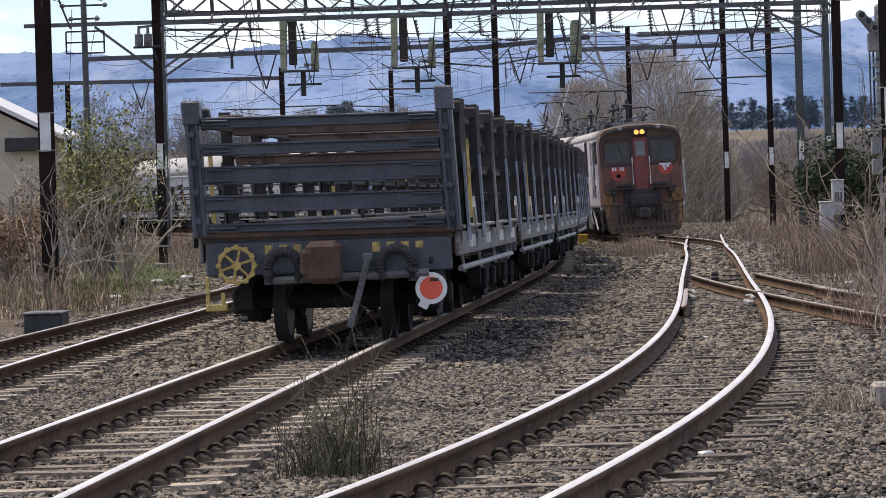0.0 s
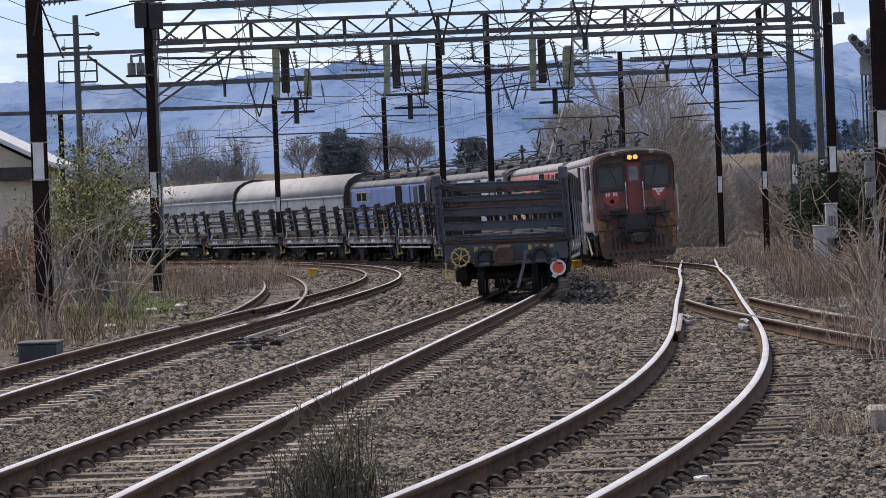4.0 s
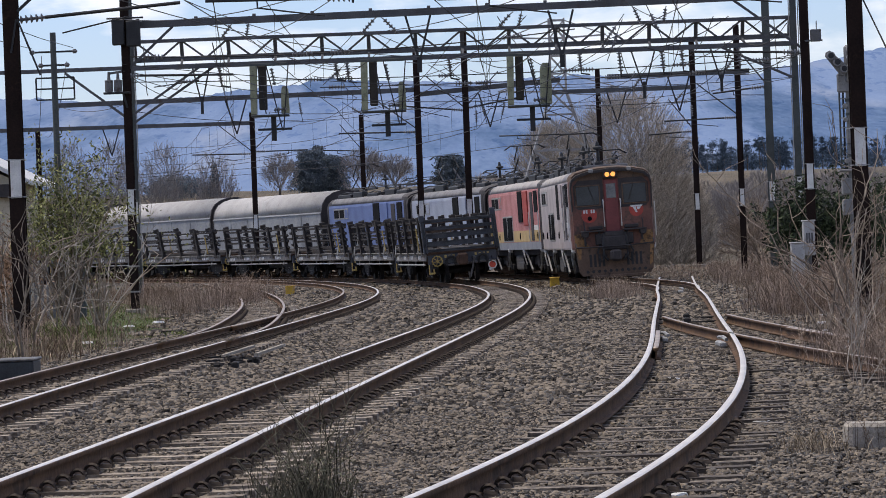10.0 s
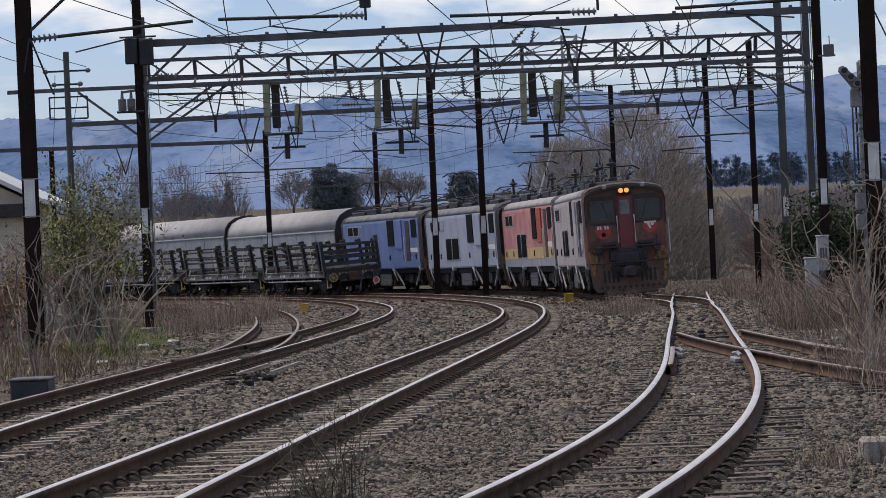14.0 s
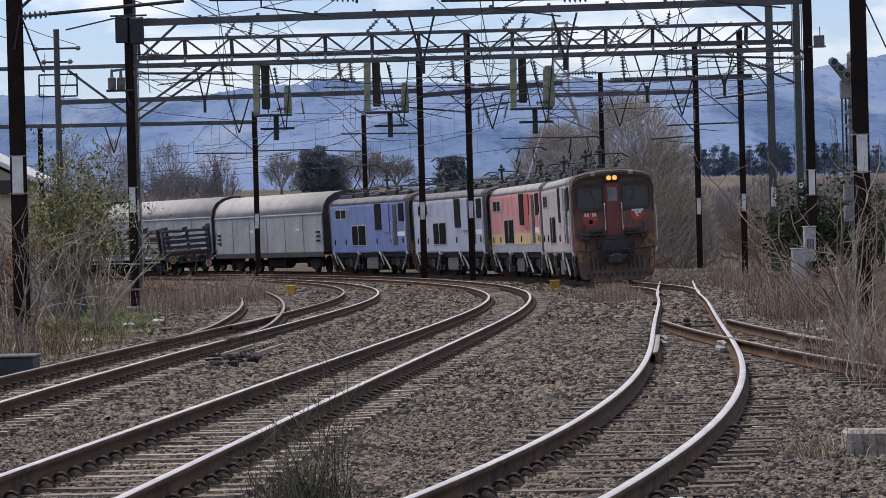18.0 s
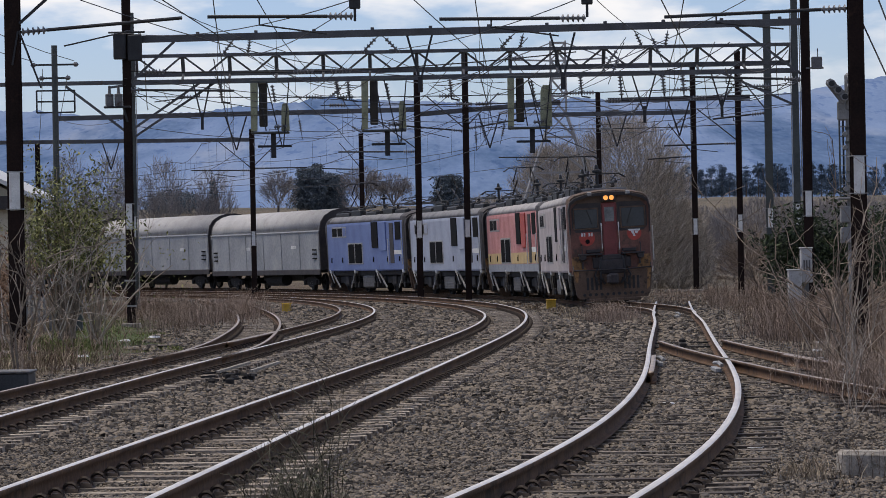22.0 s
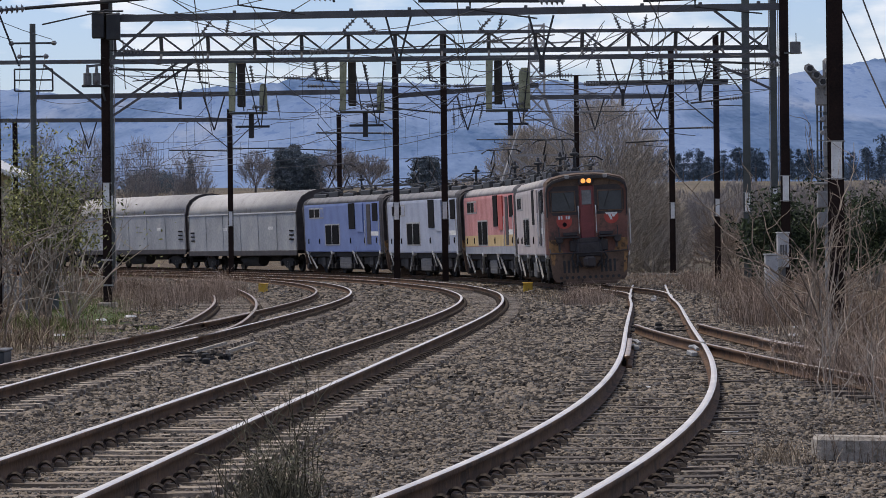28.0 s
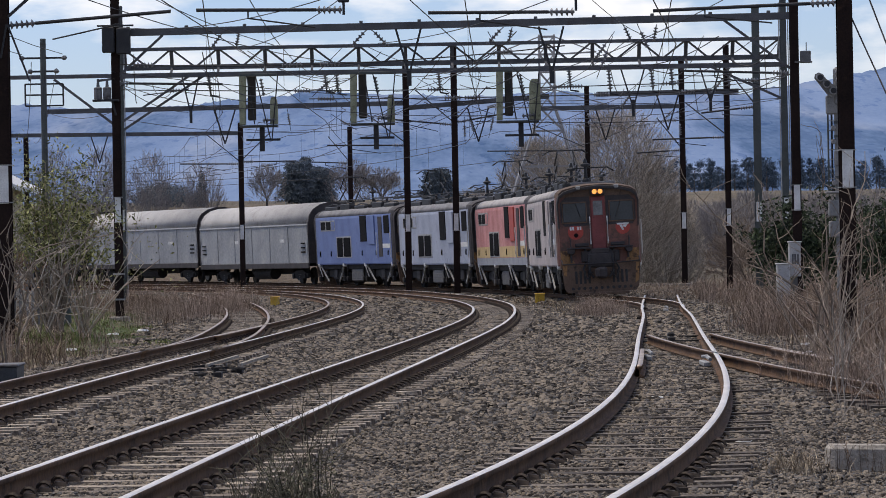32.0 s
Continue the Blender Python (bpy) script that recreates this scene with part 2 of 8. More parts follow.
    def lathe(self, profile, seg=20, axis="x", at=(0, 0, 0), slot=0):
        """Turns a profile of (along, radius) round an axis."""
        v = []
        for a, r in profile:
            for k in range(seg):
                c, s = r * math.cos(2 * math.pi * k / seg), r * math.sin(2 * math.pi * k / seg)
                p = (a, c, s) if axis == "x" else ((s, a, c) if axis == "y" else (c, s, a))
                v.append((p[0] + at[0], p[1] + at[1], p[2] + at[2]))
        n = len(profile)
        f = [(i * seg + k, i * seg + (k + 1) % seg, (i + 1) * seg + (k + 1) % seg, (i + 1) * seg + k) for i in range(n - 1) for k in range(seg)]
        f += [tuple(range(seg))[::-1], tuple(range((n - 1) * seg, n * seg))]
        return self.add(v, f, slot)

    def loft(self, sections, slot=0, caps=True, closed=True):
        """Joins closed outlines of equal length."""
        k = len(sections[0])
        v = [p for s in sections for p in s]
        f = [(i * k + j, i * k + (j + 1) % k, (i + 1) * k + (j + 1) % k, (i + 1) * k + j) for i in range(len(sections) - 1) for j in range(k if closed else k - 1)]
        if caps:
            f += [tuple(range(k))[::-1], tuple(range((len(sections) - 1) * k, len(sections) * k))]
        return self.add(v, f, slot)

    def mesh(self, name, mats, smooth=False):
        me = bpy.data.meshes.new(name)
        me.from_pydata(self.v, [], self.f)
        for m in mats if isinstance(mats, (list, tuple)) else [mats]:
            me.materials.append(m)
        if any(self.m):
            me.polygons.foreach_set("material_index", self.m)
        if smooth:
            me.polygons.foreach_set("use_smooth", [True] * len(self.f))
        bm = bmesh.new()
        bm.from_mesh(me)
        if len(self.f) < 60000:
            bmesh.ops.recalc_face_normals(bm, faces=bm.faces)
            bm.to_mesh(me)
        bm.free()
        return me


def part(name, shape, mats, parent=None, label="", smooth=False, at=None, kind=""):
    """One mesh object, under a thing or a part."""
    me = shape if isinstance(shape, bpy.types.Mesh) else shape.mesh(name, mats, smooth)
    ob = new(name, me)
    if parent is not None:
        ob.parent = parent
    if at is not None:
        ob.matrix_basis = at
    return tagged(ob, label, kind=kind)


def thing(name, label, category, at=None, group="", kind=""):
    ob = new(name)
    ob.empty_display_size = 0.2
    if at is not None:
        ob.matrix_basis = at
    return tagged(ob, label, category, group, kind)


# ---- the lie of the land and the lines of the tracks ----
def lift(y):
    """Height of the rails: level, then a gentle rise."""
    d = max(0.0, y - 95.0)
    return 3.0e-5 * d * d if d < 105 else 0.33075 + (d - 105) * 0.0063


GAUGE = 0.5685        # from the centre line to the middle of a rail


class Line:
    """A track's centre line: x over y, a natural cubic through knots, straight beyond them."""

    def __init__(self, knots, cant=((0, 0.0),)):
        self.tilt = cant          # how far the track leans into its curve: metres of y, degrees
        self.y, self.x = np.array([k[0] for k in knots], float), np.array([k[1] for k in knots], float)
        n = len(knots)
        h = np.diff(self.y)
        m = np.zeros((n, n))
        r = np.zeros(n)
        m[0, 0] = m[-1, -1] = 1
        for i in range(1, n - 1):
            m[i, i - 1], m[i, i], m[i, i + 1] = h[i - 1], 2 * (h[i - 1] + h[i]), h[i]
            r[i] = 6 * ((self.x[i + 1] - self.x[i]) / h[i] - (self.x[i] - self.x[i - 1]) / h[i - 1])
        self.k = np.linalg.solve(m, r)
        ys = np.arange(self.y[0] - 30, self.y[-1] + 500, 0.25)
        self.ys, self.xs = ys, np.array([self.at(q) for q in ys])
        self.s = np.concatenate([[0], np.cumsum(np.hypot(np.diff(self.xs), 0.25))])
        self.s -= np.interp(0.0, ys, self.s)

    def at(self, y):
        y0 = min(max(y, self.y[0]), self.y[-1])
        i = int(min(max(np.searchsorted(self.y, y0) - 1, 0), len(self.y) - 2))
        h = self.y[i + 1] - self.y[i]
        a, b = (self.y[i + 1] - y0) / h, (y0 - self.y[i]) / h
        x = a * self.x[i] + b * self.x[i + 1] + ((a ** 3 - a) * self.k[i] + (b ** 3 - b) * self.k[i + 1]) * h * h / 6
        if y != y0:
            e = 1e-3 if y < y0 else -1e-3
            x += (y - y0) * (self.at(y0 + e) - x) / e
        return float(x)

    def spot(self, s):
        """The place at s metres along the line."""
        y = float(np.interp(s, self.s, self.ys))
        return Vector((float(np.interp(y, self.ys, self.xs)), y, lift(y)))

    def along(self, y):
        return float(np.interp(y, self.ys, self.s))

    def lean(self, y):
        return math.radians(float(np.interp(y, [k[0] for k in self.tilt], [k[1] for k in self.tilt])))

    def ride(self, s, half=4.5):
        """The pose of a vehicle whose middle is at s and whose bogies stand half before and behind."""
        p, q = self.spot(s - half), self.spot(s + half)
        c, d = (p + q) / 2, q - p
        return pose(c.x, c.y, c.z + GAUGE * math.sin(self.lean(c.y)), 0, 0, -math.degrees(math.atan2(d.x, d.y))) @ Matrix.Rotation(-self.lean(c.y), 4, "Y")


LINE_A = Line([(8, -4.62), (20, -5.0), (30, -5.09), (40, -4.9), (50, -4.58), (60, -4.2), (70, -3.8), (80, -3.42), (90, -3.09), (100, -2.84),
               (110, -2.72), (120, -2.80), (130, -3.12), (140, -3.75), (150, -4.75), (160, -6.25), (170, -8.3), (180, -11.1), (190, -14.7), (200, -19.2), (207, -22.9)])
LINE_B = Line([(8, -3.25), (20, -2.58), (30, -2.0), (40, -1.4), (50, -0.78), (60, -0.16), (70, 0.44), (80, 0.98), (90, 1.42), (100, 1.70),
               (110, 1.78), (120, 1.58), (131, 1.05), (140, 0.20), (150, -0.95), (160, -2.60), (170, -4.85), (180, -7.75), (190, -11.4), (200, -15.9), (206, -19.0)], ((80, 0.0), (108, 3.0)))
LINE_C = Line([(100, 6.30), (105, 6.62), (110, 6.80), (115, 6.78), (120, 6.50), (127, 5.95), (142, 5.2), (157, 3.3), (171.5, 0.05), (185, -3.85), (203, -10.4), (215, -15.4), (225, -20.2)], ((104, 0.0), (122, 2.0)))
LINE_D = Line([(8, -2.3), (14, -0.95), (20, 0.21), (30, 1.66), (40, 2.63), (50, 3.33), (60, 3.93), (70, 4.54), (80, 5.16), (90, 5.76), (100, 6.30), (115, 7.2), (131, 8.2), (160, 10.2)])
LINE_F = Line([(12, 8.2), (20, 7.1), (30, 6.05), (38, 5.4), (44.6, 4.98), (51.7, 4.70), (58, 4.52), (65, 4.45), (68, 4.46)])
LINE_H = Line([(58, -4.26), (66, -4.05), (78, -4.2), (94, -4.74), (117, -6.0), (140, -7.8), (152, -8.9), (165, -10.4)])

# ---- ground: one sheet from the camera to the hills ----
def fbm(x, y, z=0.0):
    return noise.fractal((x, y, z), 1.0, 2.0, 4)


def ease(v, a, b):
    k = min(1.0, max(0.0, (v - a) / (b - a)))
    return k * k * (3 - 2 * k)


def far_rise(x, y):
    """Fields that climb away behind the yard."""
    d = max(0.0, y - 250.0)
    bank = ease(y, 262, 300) * ease(-x, -6.0, 3.0) * (1 - ease(y, 600, 1000)) * 5.2       # grassy bank behind the standing wagons
    slope = ease(y, 540, 820) * ease(x, 12, 40) * (1 - ease(y, 1000, 1400)) * 6.0         # field below the belt of pines
    return bank + slope + d * 0.0158 * min(1.0, d / 90.0) + (1.2 * fbm(x * 0.01, y * 0.006, 3) if d > 60 else 0.0) * min(1.0, d / 300.0)


def track_gap(x, y):
    """Distance to the nearest centre line."""
    best = 99.0
    for line, lo, hi in ((LINE_A, -5, 300), (LINE_B, -5, 300), (LINE_C, 100, 300), (LINE_D, -5, 160), (LINE_F, 8, 68), (LINE_H, 58, 165)):
        if lo <= y <= hi:
            best = min(best, abs(x - float(np.interp(y, line.ys, line.xs))))
    return best


def ground_z(x, y):
    base = lift(min(y, 250.0)) + far_rise(x, y)
    gap = track_gap(x, y) if -5 < y < 260 else 99.0
    bed = -0.225 - 0.04 * min(1.0, max(0.0, gap - 1.0) / 1.2)
    verge = -0.16 + 0.10 * fbm(x * 0.25, y * 0.12)
    k = min(1.0, max(0.0, (gap - 2.6) / 2.2))
    if x > 8 and 170 < y < 460:      # the road lies lower
        base -= 2.5 * min(1.0, (x - 8) / 7) * min(1.0, (y - 170) / 60) * min(1.0, (460 - y) / 90)
    return base + bed * (1 - k) + verge * k + 0.018 * fbm(x * 2.2, y * 1.1, 7)


def ground_sheet():
    ys = list(np.arange(-30, 14, 4)) + list(np.arange(14, 60, 0.55)) + list(np.arange(60, 130, 1.4)) + list(np.arange(130, 260, 3)) + list(np.geomspace(262, 1500, 40))
    us = np.concatenate([np.linspace(-6, -1.12, 10), np.linspace(-1.1, 1.1, 110), np.linspace(1.12, 6, 10)])
    s = Shape()
    k = len(us)
    for y in ys:
        w = max(7.0, 0.135 * y + 2.5)
        s.v.extend([(u * w, y, ground_z(u * w, y)) for u in us])
    s.f = [(i * k + j, i * k + j + 1, (i + 1) * k + j + 1, (i + 1) * k + j) for i in range(len(ys) - 1) for j in range(k - 1)]
    s.m = [0] * len(s.f)
    return s


def ground_material():
    """Ballast by the tracks, earth and dead grass on the verges, pale fields beyond."""
    m = bpy.data.materials.new("ground")
    m.use_nodes = True
    n, l = m.node_tree.nodes, m.node_tree.links
    p = n["Principled BSDF"]
    p.inputs["Roughness"].default_value = 0.95
    p.inputs["Specular IOR Level"].default_value = 0.2
    geo = n.new("ShaderNodeNewGeometry")
    att = n.new("ShaderNodeAttribute")
    att.attribute_name = "cover"
    split = n.new("ShaderNodeSeparateColor")
    l.new(att.outputs["Color"], split.inputs["Color"])

    def texture(scale, detail=5.0, kind="ShaderNodeTexNoise"):
        t = n.new(kind)
        t.inputs["Scale"].default_value = scale
        if kind == "ShaderNodeTexNoise":
            t.inputs["Detail"].default_value = detail
            t.inputs["Roughness"].default_value = 0.65
        l.new(geo.outputs["Position"], t.inputs["Vector"])
        return t

    def ramp(src, stops):
        r = n.new("ShaderNodeValToRGB")
        e = r.color_ramp.elements
        e[0].position, e[0].color = stops[0][0], (*stops[0][1], 1)
        e[1].position, e[1].color = stops[-1][0], (*stops[-1][1], 1)
        for q, c in stops[1:-1]:
            e.new(q).color = (*c, 1)
        l.new(src, r.inputs["Fac"])
        return r.outputs["Color"]

    def mix(fac, one, two):
        x = n.new("ShaderNodeMix")
        x.data_type = "RGBA"
        l.new(fac, x.inputs["Factor"])
        l.new(one, x.inputs["A"])
        l.new(two, x.inputs["B"])
        return x.outputs["Result"]

    vor = texture(24.0, kind="ShaderNodeTexVoronoi")
    # kept dark, for the shade in the gaps between loose stones
    stones = ramp(vor.outputs["Color"], [(0.1, (0.026, 0.021, 0.017)), (0.5, (0.066, 0.055, 0.044)), (0.9, (0.135, 0.115, 0.094))])
    dust = ramp(texture(0.5).outputs["Fac"], [(0.3, (0.045, 0.036, 0.028)), (0.7, (0.10, 0.082, 0.065))])
    half = n.new("ShaderNodeValue")
    half.outputs[0].default_value = 0.3
    ballast = mix(half.outputs[0], stones, dust)
    earth = ramp(texture(1.6, 8).outputs["Fac"], [(0.3, (0.040, 0.030, 0.020)), (0.5, (0.105, 0.080, 0.055)), (0.7, (0.22, 0.172, 0.118))])
    green = ramp(texture(2.2, 8).outputs["Fac"], [(0.3, (0.030, 0.045, 0.015)), (0.7, (0.12, 0.145, 0.05))])
    fields = ramp(texture(0.013, 6).outputs["Fac"], [(0.35, (0.085, 0.074, 0.058)), (0.5, (0.15, 0.125, 0.090)), (0.65, (0.23, 0.188, 0.125))])
    col = mix(split.outputs["Red"], ballast, earth)
    col = mix(split.outputs["Green"], col, green)
    col = mix(split.outputs["Blue"], col, fields)
    l.new(col, p.inputs["Base Color"])
    bp = n.new("ShaderNodeBump")
    bp.inputs["Strength"].default_value = 0.9
    bp.inputs["Distance"].default_value = 0.04
    l.new(vor.outputs["Distance"], bp.inputs["Height"])
    l.new(bp.outputs["Normal"], p.inputs["Normal"])
    return m


sheet = ground_sheet()
ground_me = sheet.mesh("ground", ground_material(), True)
cover = ground_me.color_attributes.new("cover", "FLOAT_COLOR", "POINT")
tint = []
for x, y, z in sheet.v:
    gap = track_gap(x, y) if -5 < y < 260 else 99.0
    edge = 1.9 + 0.8 * fbm(x * 0.5, y * 0.25, 5)
    red = min(1.0, max(0.0, (gap - edge) / 0.9))
    if -3.2 < x < 6.5 and y < 100:
        red *= 0.25
    lawn = max(0.0, 1 - abs(y - 96) / 32.0) * max(0.0, 1 - abs(x + 6.9 + (y - 74) * 0.076) / 2.4)
    shade = 0.9 if (x < -5.5 and 60 < y < 120) else 0.0
    green = min(1.0, max(0.0, lawn * 1.6 + shade * (0.35 + fbm(x * 0.3, y * 0.15, 2)) + 0.9 * fbm(x * 0.4, y * 0.2, 9) - 0.35)) * red
    tint += [red, green, min(1.0, max(0.0, (y - 250) / 60)), 1.0]
cover.data.foreach_set("color", tint)
ground = tagged(new("ground", ground_me), "grey ballast, brown earth, dead grass and pale fields", "ground", kind="structure")


# ---- tracks ----
RAIL_PROFILE = [(-0.033, 0.0), (-0.036, -0.012), (-0.034, -0.036), (-0.009, -0.048), (-0.009, -0.125), (-0.03, -0.136), (-0.062, -0.142), (-0.062, -0.152),
                (0.062, -0.152), (0.062, -0.142), (0.03, -0.136), (0.009, -0.125), (0.009, -0.048), (0.034, -0.036), (0.036, -0.012), (0.033, 0.0)]


def rail_shape(path):
    """A rail swept along a list of places; its running face takes the second material."""
    s = Shape()
    k = len(RAIL_PROFILE)
    for i, p in enumerate(path):
        d = path[min(i + 1, len(path) - 1)] - path[max(i - 1, 0)]
        side = Vector((d.y, -d.x, 0)).normalized()
        s.v.extend([tuple(p + side * a + Vector((0, 0, b))) for a, b in RAIL_PROFILE])
    for i in range(len(path) - 1):
        for j in range(k):
            s.f.append((i * k + j, i * k + (j + 1) % k, (i + 1) * k + (j + 1) % k, (i + 1) * k + j))
            s.m.append(1 if j == k - 1 else 0)
    s.f += [tuple(range(k))[::-1], tuple(range((len(path) - 1) * k, len(path) * k))]
    s.m += [0, 0]
    return s


def sideways(line, y, off):
    e = 0.05
    d = Vector((line.at(y + e) - line.at(y - e), 2 * e, 0)).normalized()
    return Vector((line.at(y) + off * d.y, y - off * d.x, lift(y) + (off + GAUGE) * math.sin(line.lean(y))))



def rail_part(track, line, y0, y1, off, head, step=None, dz=0.0):
    ys = np.arange(y0, y1, step or 1.0)
    pts = [sideways(line, float(y), off) + Vector((0, 0, dz)) for y in ys]
    return part("rail", rail_shape(pts), [RAIL_RUST, head], track, "brown rusty rail with a worn bright head", True)


def sleeper_mesh(mat):
    s = Shape()
    a = [(-1.03, 0.0), (-0.25, -0.012), (0.25, -0.012), (1.03, 0.0)]
    outline = []
    for x, z in a:
        outline.append([(x, -0.105, z), (x, 0.105, z), (x, 0.13, z - 0.17), (x, -0.13, z - 0.17)])
    s.loft(outline)
    return s.mesh("sleeper", mat)


SLEEPER_ME = sleeper_mesh(SLEEPER)
SLEEPER_OLD_ME = sleeper_mesh(SLEEPER_OLD)


def clip_into(shape, line, y, off):
    """A sprung clip and shoulder on both sides of a rail."""
    d = Vector((line.at(y + 0.1) - line.at(y - 0.1), 0.2, 0)).normalized()
    side = Vector((d.y, -d.x, 0))
    for sg in (-1, 1):
        c = sideways(line, y, off) + side * (0.085 * sg) + Vector((0, 0, -0.150))
        loop = [c + side * (sg * (0.015 - 0.055 * math.cos(t))) + d * (0.02 * math.cos(t)) + Vector((0, 0, 0.003 + 0.050 * math.sin(t))) for t in (0.0, 0.6, 1.2, 1.8, 2.4, 3.0, 3.5)]
        shape.tube(loop, 0.014, 4, caps=False)
        v = [c + d * a + side * (b + 0.03 * sg) + Vector((0, 0, z)) for a, b, z in ((-.07, -.05, -.02), (.07, -.05, -.02), (.07, .05, -.02), (-.07, .05, -.02), (-.05, -.035, .022), (.05, -.035, .022), (.05, .04, .012), (-.05, .04, .012))]
        shape.add(v, [(4, 5, 6, 7), (0, 1, 5, 4), (1, 2, 6, 5), (2, 3, 7, 6), (3, 0, 4, 7)])


def build_track(name, line, y0, y1, s0, s1, heads, label, clips_to, pitch=0.65, wide=1.0, kind_me=None):
    track = thing(name, label, "railway track", kind="structure")
    for off, head in zip((-GAUGE, GAUGE), heads):
        rail_part(track, line, y0, y1, off, head)
    clips, a, b = Shape(), line.along(s0), line.along(s1)
    i = 0
    while a + i * pitch < b:
        p = line.spot(a + i * pitch)
        q = line.spot(a + i * pitch + 0.2)
        turn = -math.degrees(math.atan2(q.x - p.x, q.y - p.y)) + random.uniform(-1.2, 1.2)
        ob = new("sleeper", kind_me or SLEEPER_ME)
        ob.parent = track
        ob.matrix_basis = pose(p.x, p.y, p.z - 0.153 + GAUGE * math.sin(line.lean(p.y)) + random.uniform(-0.008, 0.004), 0, random.uniform(-0.4, 0.4) - math.degrees(line.lean(p.y)), turn) @ Matrix.Diagonal((wide, 1, 1, 1))
        if p.y < clips_to:
            for off in (-GAUGE, GAUGE):
                clip_into(clips, line, p.y, off)
        i += 1
    if clips.v:
        part("rail_clips", clips, CLIP, track, "dark sprung iron rail clips", kind="stuff")
    return track


TRACK_B = build_track("track_2", LINE_B, 8, 300, 12, 205, (RAIL_TOP, RAIL_TOP), "curving track with bright rails on concrete sleepers", 125)
TRACK_A = build_track("track_1", LINE_A, 8, 290, 12, 200, (RAIL_RUST_TOP, RAIL_TOP), "rusty track beside a siding turnout, concrete sleepers", 110)
TRACK_D = build_track("track_3", LINE_D, 8, 131, 12, 128, (RAIL_TOP, RAIL_TOP), "bent track with broad shining rails and worn sleepers", 30, kind_me=SLEEPER_OLD_ME)
TRACK_C = build_track("track_4", LINE_C, 99, 300, 107, 215, (RAIL_TOP, RAIL_TOP), "track under the standing locomotives", 128)
TRACK_F = build_track("track_5", LINE_F, 14, 67, 16, 62, (RAIL_RUST_TOP, RAIL_RUST_TOP), "diverging turnout track in dead grass", 20, kind_me=SLEEPER_OLD_ME)
TRACK_H = build_track("track_6", LINE_H, 60, 165, 70, 150, (RAIL_RUST_TOP, RAIL_RUST_TOP), "disused siding that leaves through a turnout", 100)


# ---- flat wagons with steel racks, the train that pulls away ----
def wheelset_mesh():
    s = Shape()
    for sg in (-1, 1):
        prof = [(0.495, 0.40), (0.495, 0.455), (0.525, 0.458), (0.532, 0.428), (0.63, 0.420), (0.63, 0.36), (0.60, 0.34), (0.585, 0.14), (0.62, 0.12), (0.62, 0.07)]
        s.lathe([(a * sg, r) for a, r in prof], 24, "x", slot=0)
        s.lathe([(0.5 * sg, 0.44), (0.494 * sg, 0.36)], 24, "x", slot=1)
    s.lathe([(-0.95, 0.06), (-0.5, 0.085), (0.5, 0.085), (0.95, 0.06)], 12, "x")
    return s.mesh("wheelset", [UNDER, TREAD], False)


WHEELSET_ME = wheelset_mesh()
WHEEL_R = 0.425


def bogie_meshes():
    f = Shape()
    for sg in (-1, 1):
        x0, x1 = sorted((0.86 * sg, 1.02 * sg))
        outline = [(-1.25, 0.36), (-1.25, 0.56), (-0.55, 0.72), (0.55, 0.72), (1.25, 0.56), (1.25, 0.36), (0.62, 0.36), (0.34, 0.20), (-0.34, 0.20), (-0.62, 0.36)]
        f.loft([[(x0, y, z) for y, z in outline], [(x1, y, z) for y, z in outline]])
        for y in (-0.92, 0.92):
            f.box(min(0.84 * sg, 1.1 * sg), max(0.84 * sg, 1.1 * sg), y - 0.13, y + 0.13, 0.30, 0.56, 0.03)
    f.box(-1.0, 1.0, -0.2, 0.2, 0.38, 0.66, 0.04)
    spring = Shape()
    for sg in (-1, 1):
        for y in (-0.13, 0.13):
            pts = [(0.95 * sg + 0.07 * math.cos(t), y + 0.07 * math.sin(t), 0.22 + 0.018 * t) for t in np.arange(0, 18, 0.8)]
            spring.tube(pts, 0.016, 4, caps=False)
    return f.mesh("bogie_frame", UNDER), spring.mesh("springs", PIPE)


BOGIE_ME, SPRING_ME = bogie_meshes()


def add_bogie(wagon, y, keep=None):
    bogie = part("bogie", BOGIE_ME, None, wagon, "black grimy cast bogie frame", at=pose(0, y, 0))
    part("springs", SPRING_ME, None, bogie, kind="stuff")
    for dy in (-0.92, 0.92):
        w = part("wheelset", WHEELSET_ME, None, bogie, "steel wheels on an axle", at=pose(0, dy, WHEEL_R))
        if keep is not None:
            keep.append(w)
    return bogie


W_LEN = 13.2          # from coupling to coupling
W_END = 5.98          # the headstock's outer face
BAR_Z = [(1.175, 1.265, 0.05), (1.375, 1.56, 0.06), (1.67, 1.86, 0.06), (1.975, 2.10, 0.06), (2.255, 2.37, 0.05)]


def rack_bar(x0, x1, y0, y1, z0, z1):
    """A rolled steel channel with lips and end lugs, along x."""
    s = Shape()
    s.box(x0, x1, y0 + 0.03, y1, z0, z1, 0.008)
    s.box(x0, x1, y0 - 0.02, y0 + 0.03, z1 - 0.025, z1, 0.006)
    s.box(x0, x1, y0 - 0.02, y0 + 0.03, z0, z0 + 0.022, 0.006)
    for a in (x0 + 0.02, x1 - 0.30):
        s.box(a, a + 0.28, y0 - 0.05, y0 - 0.022, z1 - 0.05, z1 - 0.028, 0.006)
        s.box(a, a + 0.28, y0 - 0.05, y0 - 0.022, z0 + 0.028, z0 + 0.05, 0.006)
    return s


